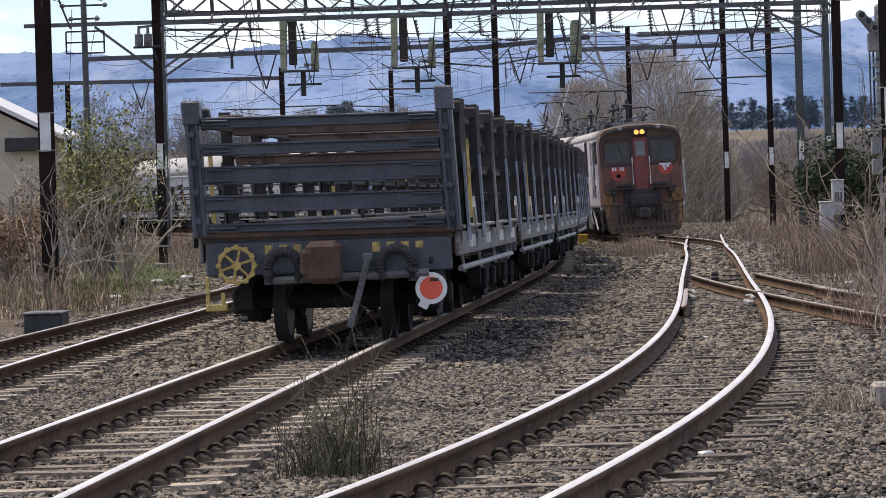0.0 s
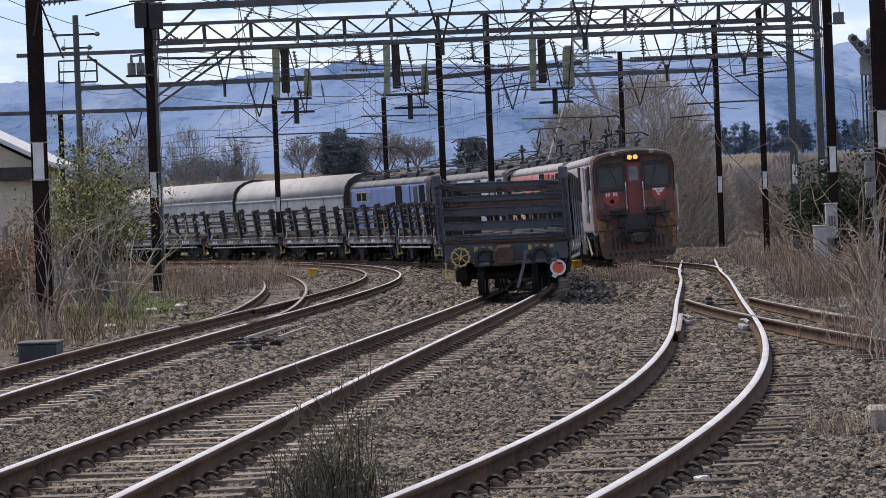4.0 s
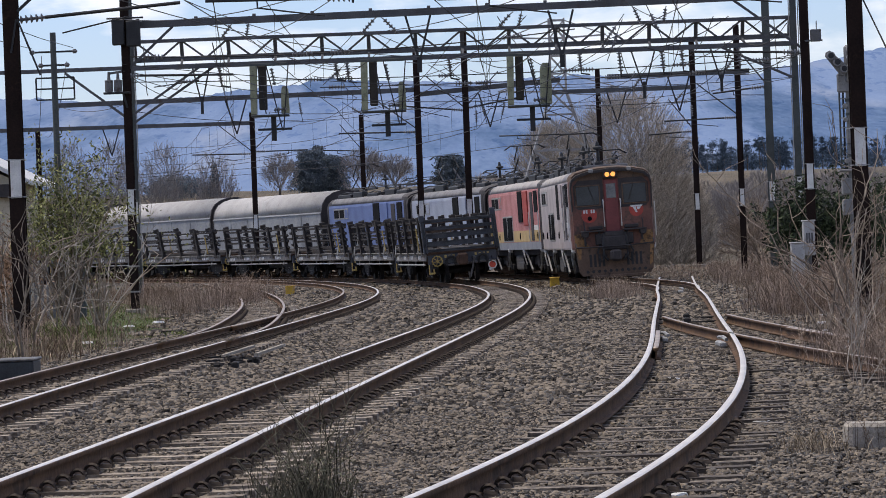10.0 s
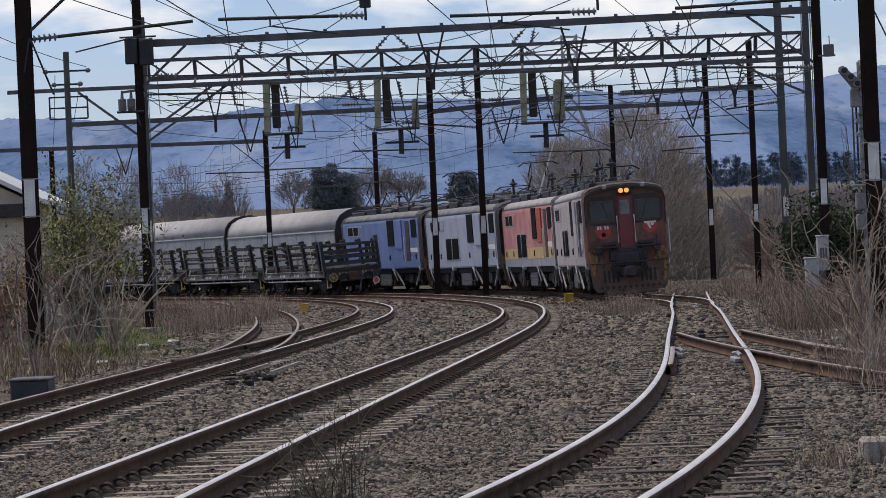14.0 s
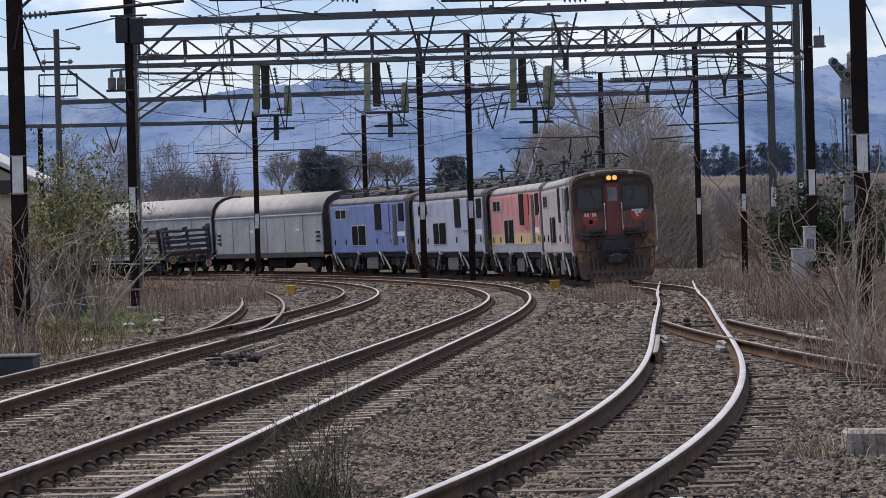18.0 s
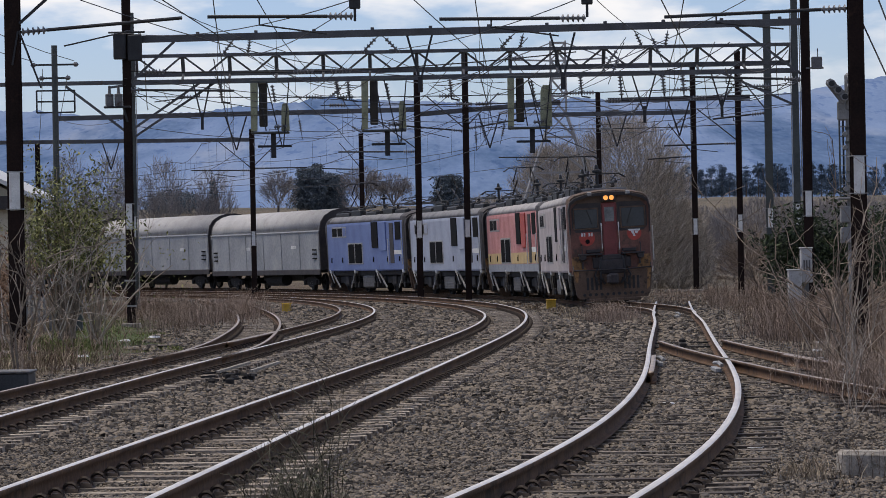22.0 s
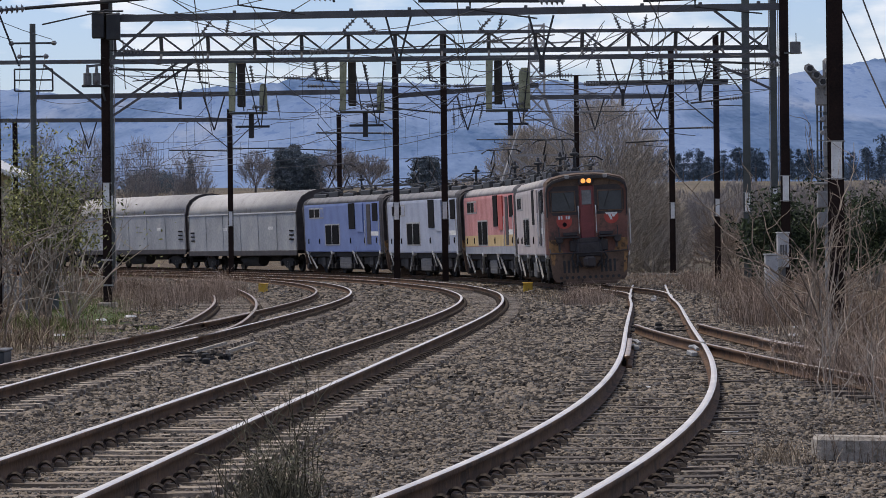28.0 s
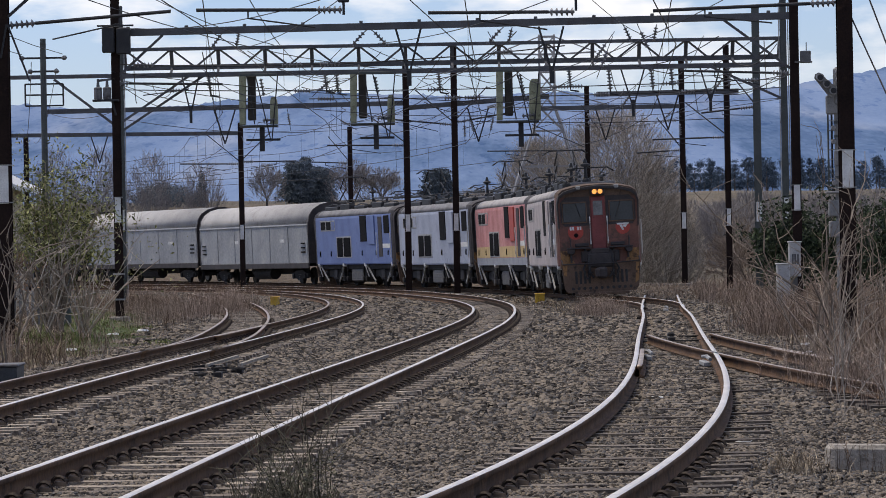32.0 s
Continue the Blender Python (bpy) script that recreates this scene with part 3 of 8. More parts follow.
def long_bar(x, y0, y1, z, h):
    s = Shape()
    s.box(x - 0.035, x + 0.035, y0, y1, z - h / 2, z + h / 2, 0.01)
    n = int((y1 - y0) / 0.42)
    for i in range(n):
        y = y0 + 0.2 + i * 0.42
        s.box(x - 0.05, x + 0.05, y, y + 0.07, z + h / 2 - 0.01, z + h / 2 + 0.022, 0.005)
    return s


def flat_wagon(tail=False):
    w = thing("flat_wagon", "flat railway wagon with a blue-black steel rack", "railway wagon", group="wagons of the departing train")
    wheels = []

    def rack(name, q, *rest):
        """A part of the rack, which leans a little to the left."""
        q.v = [(a - 0.05 * max(0.0, c - 1.12), b, c) for a, b, c in q.v]
        return part(name, q, *rest)
    s = Shape()
    s.box(-1.30, 1.30, -W_END, W_END, 1.05, 1.12, 0.01)
    for x in (-0.75, -0.25, 0.25, 0.75):
        s.box(x - 0.05, x + 0.05, -W_END + 0.1, W_END - 0.1, 0.80, 1.05)
    part("deck", s, RUST, w, "rusty steel deck")
    for sg in (-1, 1):
        s = Shape()
        x0, x1 = sorted((1.31 * sg, 1.36 * sg))
        s.box(x0, x1, -W_END + 0.06, W_END - 0.06, 0.86, 1.17, 0.012)
        s.box(min(1.30 * sg, 1.42 * sg), max(1.30 * sg, 1.42 * sg), -W_END + 0.06, W_END - 0.06, 1.14, 1.18, 0.01)
        sill = part("side_sill", s, SILL_GREY, w, "weathered grey side sill with pale marks")
        marks = Shape()
        for y in (-4.2, -1.2, 1.6, 4.4):
            for k in range(4):
                marks.box(min(1.361 * sg, 1.367 * sg), max(1.361 * sg, 1.367 * sg), y + k * 0.26, y + k * 0.26 + 0.15, 0.93, 1.06)
        part("marking", marks, WHITE, sill, "worn white marking bars", kind="stuff")
        s = Shape()
        s.tube([(1.32 * sg, -5.2, 0.72), (1.32 * sg, 5.2, 0.72)], 0.032, 8)
        for y in (-4.5, -1.5, 1.5, 4.5):
            s.bar((1.32 * sg, y, 0.66), (1.28 * sg, y, 0.92), 0.05, 0.03)
        part("side_pipe", s, PIPE, w, "pale grey steel pipe below the deck")
        for i, y in enumerate((-5.55, -2.9, -0.1, 2.75, 5.5)):
            s = Shape()
            lean = (-0.10, -0.22, -0.22, -0.22, -0.04)[i]
            for dx in (-0.05, 0.05):
                s.bar((1.36 * sg + dx, y, 1.12), (1.40 * sg + dx, y - lean, 2.50), 0.03, 0.13)
            s.bar((1.36 * sg, y, 1.12), (1.40 * sg, y - lean, 2.50), 0.08, 0.10)
            for z0, z1, _ in BAR_Z:
                f = ((z0 + z1) / 2 - 1.12) / 1.38
                s.box(1.30 * sg - 0.06, 1.30 * sg + 0.06, y - lean * f - 0.13, y - lean * f + 0.13, (z0 + z1) / 2 - 0.06, (z0 + z1) / 2 + 0.06, 0.015)
            rack("stake", s, CAP_DARK, w, "dark steel stake with clamp blocks")
            s = Shape()
            s.box(1.33 * sg - 0.13, 1.33 * sg + 0.13, y - lean - 0.10, y - lean + 0.10, 2.34, 2.48, 0.02)
            rack("stake_cap", s, CAP_DARK, w, "sooty cap blocks of a stake")
            s = Shape()
            xs = 1.445 * sg
            s.loft([[(xs - 0.012, y - lean * f - h, z), (xs + 0.012, y - lean * f - h, z), (xs + 0.012, y - lean * f + h, z), (xs - 0.012, y - lean * f + h, z)] for z, h, f in ((1.02, 0.24, 0.0), (1.17, 0.11, 0.05), (1.95, 0.09, 0.6))])
            rack("stake_plate", s, (PLATE_BLUE if i != 2 else SILL_GREY) if sg > 0 else CAP_DARK, w, "steel face plate of a stake")
        for z0, z1, _ in BAR_Z[1:] if sg < 0 else (BAR_Z[2], BAR_Z[4]):
            rack("rack_bar", long_bar(1.33 * sg, -W_END + 0.1, W_END - 0.1, (z0 + z1) / 2, 0.062), CAP_DARK, w)
        for y in (-4.3, 4.75):
            if y < 0:
                s = Shape()
                s.bar((1.40 * sg, y, 1.25), (1.40 * sg, y + 0.16, 2.10), 0.04, 0.05)
                rack("strap", s, YELLOW_FADED, w, "dull ochre slanted strap")
            s = Shape()
            s.bar((1.41 * sg, y + 0.5, 1.14), (1.41 * sg, y + 0.15, 1.42), 0.03, 0.16)
            part("gusset", s, PIPE, w, "worn pale grey gusset")
    for y in (-3.4, 2.2) if tail else ():
        for z in (1.95, 2.28):
            s = Shape()
            s.box(-1.22, 1.22, y - 0.05, y + 0.05, z - 0.055, z + 0.055, 0.01)
            s.box(-1.22, 1.22, y - 0.08, y + 0.08, z + 0.035, z + 0.055, 0.006)
            rack("cross_bar", s, RUST_PALE, w, "rusty brown cross bar of the rack")
    for x in (-0.8, -0.2, 0.45, 0.9):
        s = Shape()
        s.box(x - 0.09, x + 0.09, -W_END + 0.5, W_END - 0.5, 1.125, 1.25 + 0.06 * abs(x), 0.02)
        part("load_beam", s, CAP_DARK, w, "dark steel beam lying on the deck")
    for end in (-1, 1):
        y = W_END * end
        ya, yb = sorted((y, y - 0.12 * end))
        s = Shape()
        s.box(-1.28, 1.28, ya, yb, 0.72, 1.11, 0.015)
        s.box(-1.33, 1.33, min(y, y + 0.03 * end), max(y, y + 0.03 * end), 1.11, 1.17, 0.01, 1)
        beam = part("headstock", s, [BAR_STEEL, RUST], w, "dark headstock with a rusty deck edge")
        rear = tail and end < 0
        for x0, x1 in ((-1.40, -1.25), (1.24, 1.39)) if rear else ():
            s = Shape()
            top = 2.55 if x0 < 0 else 2.63
            s.box(x0, x0 + 0.05, ya - 0.04, yb + 0.06, 1.12, top, 0.01)
            s.box(x1 - 0.05, x1, ya - 0.04, yb + 0.06, 1.12, top, 0.01)
            s.box(x0 + 0.04, x1 - 0.04, ya + 0.02, yb, 1.12, top, 0.01)
            s.box(x0 - 0.02, x1 + 0.02, ya - 0.05, yb + 0.07, top - 0.26, top, 0.02)
            for z in (1.3, 1.6, 1.9, 2.2):
                s.lathe([(0, 0.035), (0.05, 0.03)], 8, "y", ((x0 + x1) / 2, y - 0.09 if end < 0 else y + 0.04, z))
            rack("end_post", s, BAR_STEEL, w)
        for z0, z1, d in BAR_Z if rear else ():
            bar = rack_bar(-1.235, 1.235, -d, d, z0, z1)
            bar.v = [(a, b + y - 0.02 * end, c) for a, b, c in bar.v]
            rack("end_bar", bar, BAR_STEEL, w)
        s = Shape()
        s.box(-0.20, 0.16, y - (0.42 if end < 0 else 0.0), y + (0.42 if end > 0 else 0.0), 0.62, 1.06, 0.06)
        s.box(-0.26, -0.12, y + 0.3 * end - 0.1, y + 0.3 * end + 0.1, 0.70, 0.98, 0.04)
        part("coupler", s, RUST, w, "rust-brown knuckle coupler")
        for x in (-0.45, 0.72):
            s = Shape()
            k = 1 if x < 0 else -1
            pts = [(x - k * 0.16, y + 0.14 * end, 0.62), (x - k * 0.16, y + 0.14 * end, 0.72)]
            pts += [(x + 0.17 * k * -math.cos(t), y + (0.14 + 0.04 * math.sin(t)) * end, 0.78 + 0.18 * math.sin(t)) for t in np.linspace(0, math.pi + 0.75, 34)]
            s.sweep(pts, [0.060 if i % 2 else 0.054 for i in range(len(pts))], 10)
            part("brake_hose", s, RUBBER, w, "black ribbed brake hose")
        s = Shape()
        s.tube([(-0.6, y + 0.12 * end, 0.66), (1.05, y + 0.12 * end, 0.70)], 0.045, 8)
        s.tube([(0.42, y + 0.16 * end, 0.86), (0.33, y + 0.18 * end, 0.52), (0.22, y + 0.2 * end, 0.16)], 0.035, 6)
        s.box(0.36, 0.48, y + 0.08 * end - 0.06, y + 0.08 * end + 0.06, 0.82, 0.92, 0.02)
        part("air_pipe", s, POST_GREY, w, "hanging steel pipe")
    s = Shape()
    y = -W_END - 0.09
    ring = [(-0.95 + 0.18 * math.cos(t), y, 0.83 + 0.18 * math.sin(t)) for t in np.linspace(0, 2 * math.pi, 25)]
    s.tube(ring, 0.02, 6, caps=False)
    for k in range(12):
        t = k * math.pi / 6
        s.lathe([(y - 0.022, 0.03), (y + 0.022, 0.03)], 7, "y", (-0.95 + 0.187 * math.cos(t), 0, 0.83 + 0.187 * math.sin(t)))
    for k in range(6):
        t = k * math.pi / 3 + 0.3
        s.tube([(-0.95, y, 0.83), (-0.95 + 0.175 * math.cos(t), y, 0.83 + 0.175 * math.sin(t))], 0.015, 5)
    s.lathe([(y - 0.03, 0.05), (y + 0.09, 0.04)], 10, "y", (-0.95, 0, 0.83))
    part("hand_wheel", s, YELLOW_FADED, w, "yellow spoked brake hand wheel")
    s = Shape()
    s.box(-1.28, -1.24, y, y + 0.05, 0.38, 0.72, 0.006)
    s.box(-1.28, -1.06, y - 0.02, y + 0.1, 0.36, 0.43, 0.01)
    s.box(-1.12, -1.08, y, y + 0.05, 0.43, 0.55, 0.006)
    part("step_iron", s, YELLOW_FADED, w, "yellow step iron")
    s = Shape()
    for x, n in ((-0.62, 3), (0.5, 4)):
        for k in range(n):
            s.box(x + k * 0.15 - 0.04, x + k * 0.15 + 0.04, -W_END - 0.006, -W_END - 0.002, 0.93 + 0.03 * (k % 2), 1.03, 0)
    part("marking", s, YELLOW_FADED, w, "faded yellow marking bars", kind="stuff")
    if tail:
        s = Shape()
        s.lathe([(y - 0.05, 0.165), (y - 0.035, 0.165)], 28, "y", (1.07, 0, 0.54), 0)
        s.lathe([(y - 0.056, 0.118), (y - 0.048, 0.118)], 28, "y", (1.07, 0, 0.54), 1)
        s.bar((1.04, y - 0.04, 0.46), (0.97, y - 0.04, 0.34), 0.015, 0.10, 0)
        s.box(1.06, 1.15, y - 0.061, y - 0.0565, 0.61, 0.64, 0, 2)
        part("tail_disc", s, [WHITE, RED_DISC, RUBBER], w, "round red tail disc with a white rim")
        s = Shape()
        s.tube([(1.07, y, 0.8), (1.07, y + 0.08, 0.85)], 0.02, 6)
        part("disc_bracket", s, UNDER, w)
    for yb in (-4.3, 4.3):
        add_bogie(w, yb, wheels if tail else None)
    s = Shape()
    s.box(-0.5, 0.5, -1.6, 1.2, 0.45, 0.82, 0.05)
    s.lathe([(-2.6, 0.2), (-1.7, 0.2)], 14, "y", (0.5, 0, 0.55))
    part("brake_gear", s, UNDER, w, "black brake gear below the deck")
    return w, wheels


# ---- electric locomotives standing in a row ----
# bluish base colour stands for sky reflected in the panes
GLASS = material("dark_window_glass", (0.014, 0.019, 0.027), (0.036, 0.046, 0.062), 0.10, 0.0, 2, 20, 0.0, spec=0.35)
# paler and rougher than GLASS
DOOR_PANE = material("grey_door_pane", (0.10, 0.105, 0.11), (0.19, 0.195, 0.20), 0.25, 0, 5, 20, 0.0)
GRILLE = material("dark_louvre", (0.005, 0.005, 0.006), (0.014, 0.014, 0.016), 0.85, 0.0, 6, 50, 0.1, spec=0.1)
# ROOF_PALE is lightened to include sunlight on the roof's shoulders; stains are dirt
ROOF_PALE = material("sunlit_pale_stained_roof", (0.24, 0.225, 0.22), (0.45, 0.425, 0.41), 0.75, 0, 1.6, 20, 0.1, (0.15, 0.12, 0.10), 0.64)
ROOF_GREY = material("grey_dusty_roof", (0.10, 0.10, 0.105), (0.24, 0.235, 0.24), 0.75, 0, 1.6, 20, 0.1, (0.10, 0.085, 0.075), 0.62)
MAROON = material("faded_maroon_paint", (0.105, 0.043, 0.032), (0.215, 0.088, 0.062), 0.6, 0, 1.3, 18, 0.05, (0.062, 0.038, 0.029), 0.56)
DOOR_RED = material("dull_red_door_paint", (0.13, 0.026, 0.026), (0.22, 0.05, 0.048), 0.55, 0, 3, 25, 0.05, (0.08, 0.025, 0.022), 0.62)
RED_CLEAN = material("cleaner_red_paint", (0.32, 0.036, 0.024), (0.46, 0.065, 0.045), 0.5, 0, 5, 30, 0.05)
OCHRE = material("grimy_ochre_paint", (0.20, 0.10, 0.035), (0.38, 0.21, 0.08), 0.7, 0, 4, 25, 0.05, (0.06, 0.035, 0.02), 0.55)
GRIME = material("brown_grime", (0.058, 0.036, 0.025), (0.165, 0.108, 0.075), 0.85, 0, 1.8, 30, 0.2, (0.035, 0.025, 0.020), 0.60)
SIDE_PINK = material("pinkish_grey_paint", (0.31, 0.27, 0.27), (0.50, 0.445, 0.44), 0.6, 0, 1.2, 14, 0.03, (0.20, 0.14, 0.12), 0.66)
SIDE_RED = material("faded_red_paint", (0.37, 0.115, 0.11), (0.60, 0.29, 0.275), 0.6, 0, 1.2, 14, 0.03, (0.24, 0.09, 0.08), 0.66)
SIDE_LILAC = material("lilac_grey_paint", (0.245, 0.275, 0.355), (0.385, 0.42, 0.51), 0.6, 0, 1.2, 14, 0.03, (0.16, 0.16, 0.19), 0.68)
SIDE_BLUE = material("blue_paint", (0.085, 0.125, 0.29), (0.15, 0.21, 0.42), 0.55, 0, 1.2, 14, 0.03, (0.07, 0.08, 0.15), 0.68)
STRIPE_Y = material("yellow_stripe_paint", (0.42, 0.29, 0.12), (0.62, 0.46, 0.22), 0.6, 0, 2, 20, 0.03)
SKIRT = material("grey_blue_skirt", (0.20, 0.215, 0.25), (0.33, 0.345, 0.38), 0.6, 0, 2, 20, 0.03, (0.12, 0.09, 0.08), 0.66)
END_DARK = material("dark_end_paint", (0.018, 0.016, 0.018), (0.055, 0.046, 0.046), 0.7, 0, 3, 30, 0.1)
GLOW = bpy.data.materials.new("lit_headlight")
GLOW.use_nodes = True
GLOW.node_tree.nodes["Principled BSDF"].inputs["Base Color"].default_value = (0.30, 0.15, 0.05, 1)
GLOW.node_tree.nodes["Principled BSDF"].inputs["Emission Color"].default_value = (1, 0.40, 0.09, 1)
GLOW.node_tree.nodes["Principled BSDF"].inputs["Emission Strength"].default_value = 1.35

LOCO_HALF = 7.25
SIDE_OUT = [(-1.43, 1.10), (-1.45, 1.16), (-1.45, 3.35), (-1.43, 3.47)]
ROOF_OUT = [(-1.43, 3.47), (-1.38, 3.64), (-1.22, 3.77), (-0.85, 3.86), (-0.35, 3.92), (0.35, 3.92), (0.85, 3.86), (1.22, 3.77), (1.38, 3.64), (1.43, 3.47)]


def loco_bogie_meshes():
    f = Shape()
    for sg in (-1, 1):
        x0, x1 = sorted((1.0 * sg, 1.14 * sg))
        o = [(-2.3, 0.46), (-2.3, 0.70), (-1.0, 0.82), (1.0, 0.82), (2.3, 0.70), (2.3, 0.46), (0.9, 0.50), (0.5, 0.36), (-0.5, 0.36), (-0.9, 0.50)]
        f.loft([[(x0, y, z) for y, z in o], [(x1, y, z) for y, z in o]])
        for y in (-1.72, 1.72):
            f.box(min(1.02 * sg, 1.26 * sg), max(1.02 * sg, 1.26 * sg), y - 0.2, y + 0.2, 0.40, 0.80, 0.05)
    f.box(-1.0, 1.0, -0.5, 0.5, 0.30, 0.75, 0.06)
    f.box(-0.55, 0.55, -1.6, 1.6, 0.24, 0.66, 0.06)
    return f.mesh("loco_bogie", UNDER)


LOCO_BOGIE = loco_bogie_meshes()


def loco_wheel_mesh():
    s = Shape()
    for sg in (-1, 1):
        prof = [(0.495, 0.56), (0.495, 0.635), (0.525, 0.638), (0.535, 0.61), (0.64, 0.60), (0.64, 0.52), (0.60, 0.50), (0.585, 0.2), (0.64, 0.16), (0.64, 0.08)]
        s.lathe([(a * sg, r) for a, r in prof], 22, "x")
    s.lathe([(-0.98, 0.08), (0.98, 0.08)], 10, "x")
    return s.mesh("loco_wheelset", [UNDER])


LOCO_WHEEL = loco_wheel_mesh()


def slats(s, x, y0, y1, z0, z1, n, t=0.012):
    """Slanted louvre blades on the left flank."""
    for i in range(n):
        z = z0 + (z1 - z0) * (i + 0.5) / n
        s.bar((x, y0, z), (x, y1, z), t * 2, (z1 - z0) / n * 0.55)


def locomotive(label, side, roof, front, scheme, first):
    w = thing("electric_locomotive", label, "locomotive", group="locomotives standing in a row")
    L = LOCO_HALF
    s = Shape()
    out = SIDE_OUT + [(-x, z) for x, z in SIDE_OUT[::-1]]
    ys = [(-L, 0.945), (-L + 0.10, 0.985), (-L + 0.35, 1.0), (L - 0.35, 1.0), (L - 0.10, 0.985), (L, 0.945)]
    s.loft([[(x * k, y, z) for x, z in out] for y, k in ys])
    body = part("body", s, side, w)
    s = Shape()
    s.loft([[(x * k, y, 3.47 + (z - 3.47) * q) for x, z in ROOF_OUT] for y, k, q in
            ((-L - 0.06, 0.955, 0.86), (-L + 0.25, 1.0, 0.97), (-L + 0.9, 1.0, 1.0), (L - 0.9, 1.0, 1.0), (L - 0.25, 1.0, 0.97), (L + 0.06, 0.955, 0.86))])
    rf = part("roof", s, roof, w, "stained rounded roof", True)
    # flank details, the same on both sides
    for sg in (-1, 1):
        x = 1.452 * sg

        def slab(y0, y1, z0, z1, d, b=0.01):
            q = Shape()
            a, c = sorted((x - 0.01 * sg, x + d * sg))
            q.box(a, c, y0, y1, z0, z1, b)
            return q
        for y0, y1, mat in ((5.0, 5.9, GLASS), (4.0, 4.85, GLASS), (3.3, 3.85, side)):
            rim = part("window_frame", slab(y0 - 0.07, y1 + 0.07, 2.77, 3.30, 0.010), PIPE, body, "pale window frame")
            part("window", slab(y0, y1, 2.83, 3.24, 0.016), GRILLE if mat is GLASS else side, rim, "dark side window" if mat is GLASS else "")
        part("grille_rim", slab(0.26, 3.04, 1.42, 2.48, 0.012), PIPE, body, "pale rim of the grille")
        g = slab(0.4, 2.9, 1.48, 2.42, 0.02)
        fr = part("grille_frame", g, GRILLE, body)
        part("grille_post", slab(1.60, 1.70, 1.48, 2.42, 0.045), PIPE, fr, "pale grille divider")
        for a, b in ((0.5, 1.6), (1.7, 2.8)):
            q = Shape()
            slats(q, x + 0.025 * sg, a, b, 1.54, 2.36, 12)
            part("grille", q, GRILLE, fr, "dark louvred grille")
        part("side_door", slab(-2.6, -1.5, 2.2, 3.45, 0.03), GRILLE, body, "dark doorway")
        part("door_panel", slab(-4.1, -3.0, 2.05, 3.42, 0.05), SIDE_BLUE if scheme == "blue" else (RED_CLEAN if scheme == "red" else side), body)
        part("cab_window", slab(-6.6, -5.7, 2.55, 3.40, 0.02), GRILLE, body, "dark cab side window")
        part("cab_door", slab(-5.35, -4.7, 1.45, 3.36, 0.02), END_DARK, body, "dark recessed cab door")
        for y in (-6.9, -4.5):
            q = Shape()
            q.tube([(x + 0.06 * sg, y, 1.4), (x + 0.06 * sg, y, 2.6)], 0.022, 6)
            part("handrail", q, WHITE, body, "pale handrail")
        part("fleet_mark", slab(-6.6, -5.0, 1.86, 2.06, 0.006, 0), WHITE, body, "small white marking bar")
        if scheme == "red":
            part("stripe", slab(-L + 0.35, L - 0.35, 1.42, 1.86, 0.006, 0), STRIPE_Y, body, "faded yellow waist stripe")
            part("skirt", slab(-L + 0.35, L - 0.35, 1.10, 1.40, 0.006, 0), SKIRT, body, "grey-blue skirt")
        for y in (-6.3, -4.2, -1.7, 1.6, 4.1, 6.2):
            q = Shape()
            q.lathe([(1.452 * sg, 0.06), (1.48 * sg, 0.05)], 8, "x", (0, y, 1.72))
            q.bar((1.47 * sg, y, 1.70), (1.47 * sg, y, 1.52), 0.05, 0.04)
            part("lifting_lug", q, GRILLE, body)
        for yc in (-4.35, 4.35):
            for d in (-1, 1):
                q = Shape()
                q.bar((1.36 * sg, yc + d * 2.35, 1.12), (1.30 * sg, yc + d * 1.05, 0.28), 0.05, 0.075)
                part("drag_link", q, PIPE, w, "pale steel drag link")
                q = Shape()
                q.box(1.36 * sg - 0.10, 1.36 * sg + 0.13, yc + d * 2.35 - 0.12, yc + d * 2.35 + 0.12, 0.98, 1.20, 0.05)
                part("link_bracket", q, WHITE, w, "whitish link bracket")
                q = Shape()
                q.tube([(1.42 * sg, yc + d * 2.35, 1.06), (1.44 * sg, yc + d * 2.1, 0.86), (1.38 * sg, yc + d * 1.9, 0.50)], 0.03, 6)
                part("sand_pipe", q, PIPE, w, "pale sanding pipe")
            q = Shape()
            q.box(1.12 * sg - 0.1, 1.12 * sg + 0.16, yc - 0.3, yc + 0.3, 0.42, 0.86, 0.04)
            # near black, darker than the battery box
            part("spring_box", q, CAP_DARK, w, "dark spring box")
        q = Shape()
        q.box(1.05 * sg - 0.25, 1.05 * sg + 0.25, -1.05, 1.05, 0.28, 0.86, 0.05)
        for z in (0.40, 0.52, 0.64, 0.76):
            q.box(1.30 * sg - 0.01, 1.30 * sg + 0.012, -0.95, 0.95, z, z + 0.06, 0.005)
        part("battery_box", q, POST_GREY, w, "grey ribbed battery box")
    for yc in (-4.35, 4.35):
        bogie = part("bogie", LOCO_BOGIE, None, w, "black grimy bogie frame", at=pose(0, yc, 0))
        for dy in (-1.72, 1.72):
            part("wheelset", LOCO_WHEEL, None, bogie, "steel wheels on an axle", at=pose(0, dy, 0.605))
    s = Shape()
    s.box(-1.30, 1.30, -L + 0.2, L - 0.2, 0.86, 1.12, 0.03)
    part("underframe", s, UNDER, w, "black underframe")
    # black boxes, as for motors, added to darken the shaded space under the floor
    s = Shape()
    s.box(-0.98, 0.98, -1.9, 1.9, 0.22, 0.88, 0.05)
    for yc in (-4.35, 4.35):
        for dy in (-0.95, 0.95):
            s.box(-0.48, 0.48, yc + dy - 0.55, yc + dy + 0.55, 0.20, 0.88, 0.08)
        s.box(-0.9, 0.9, yc - 2.5, yc + 2.5, 0.62, 0.87, 0.03)
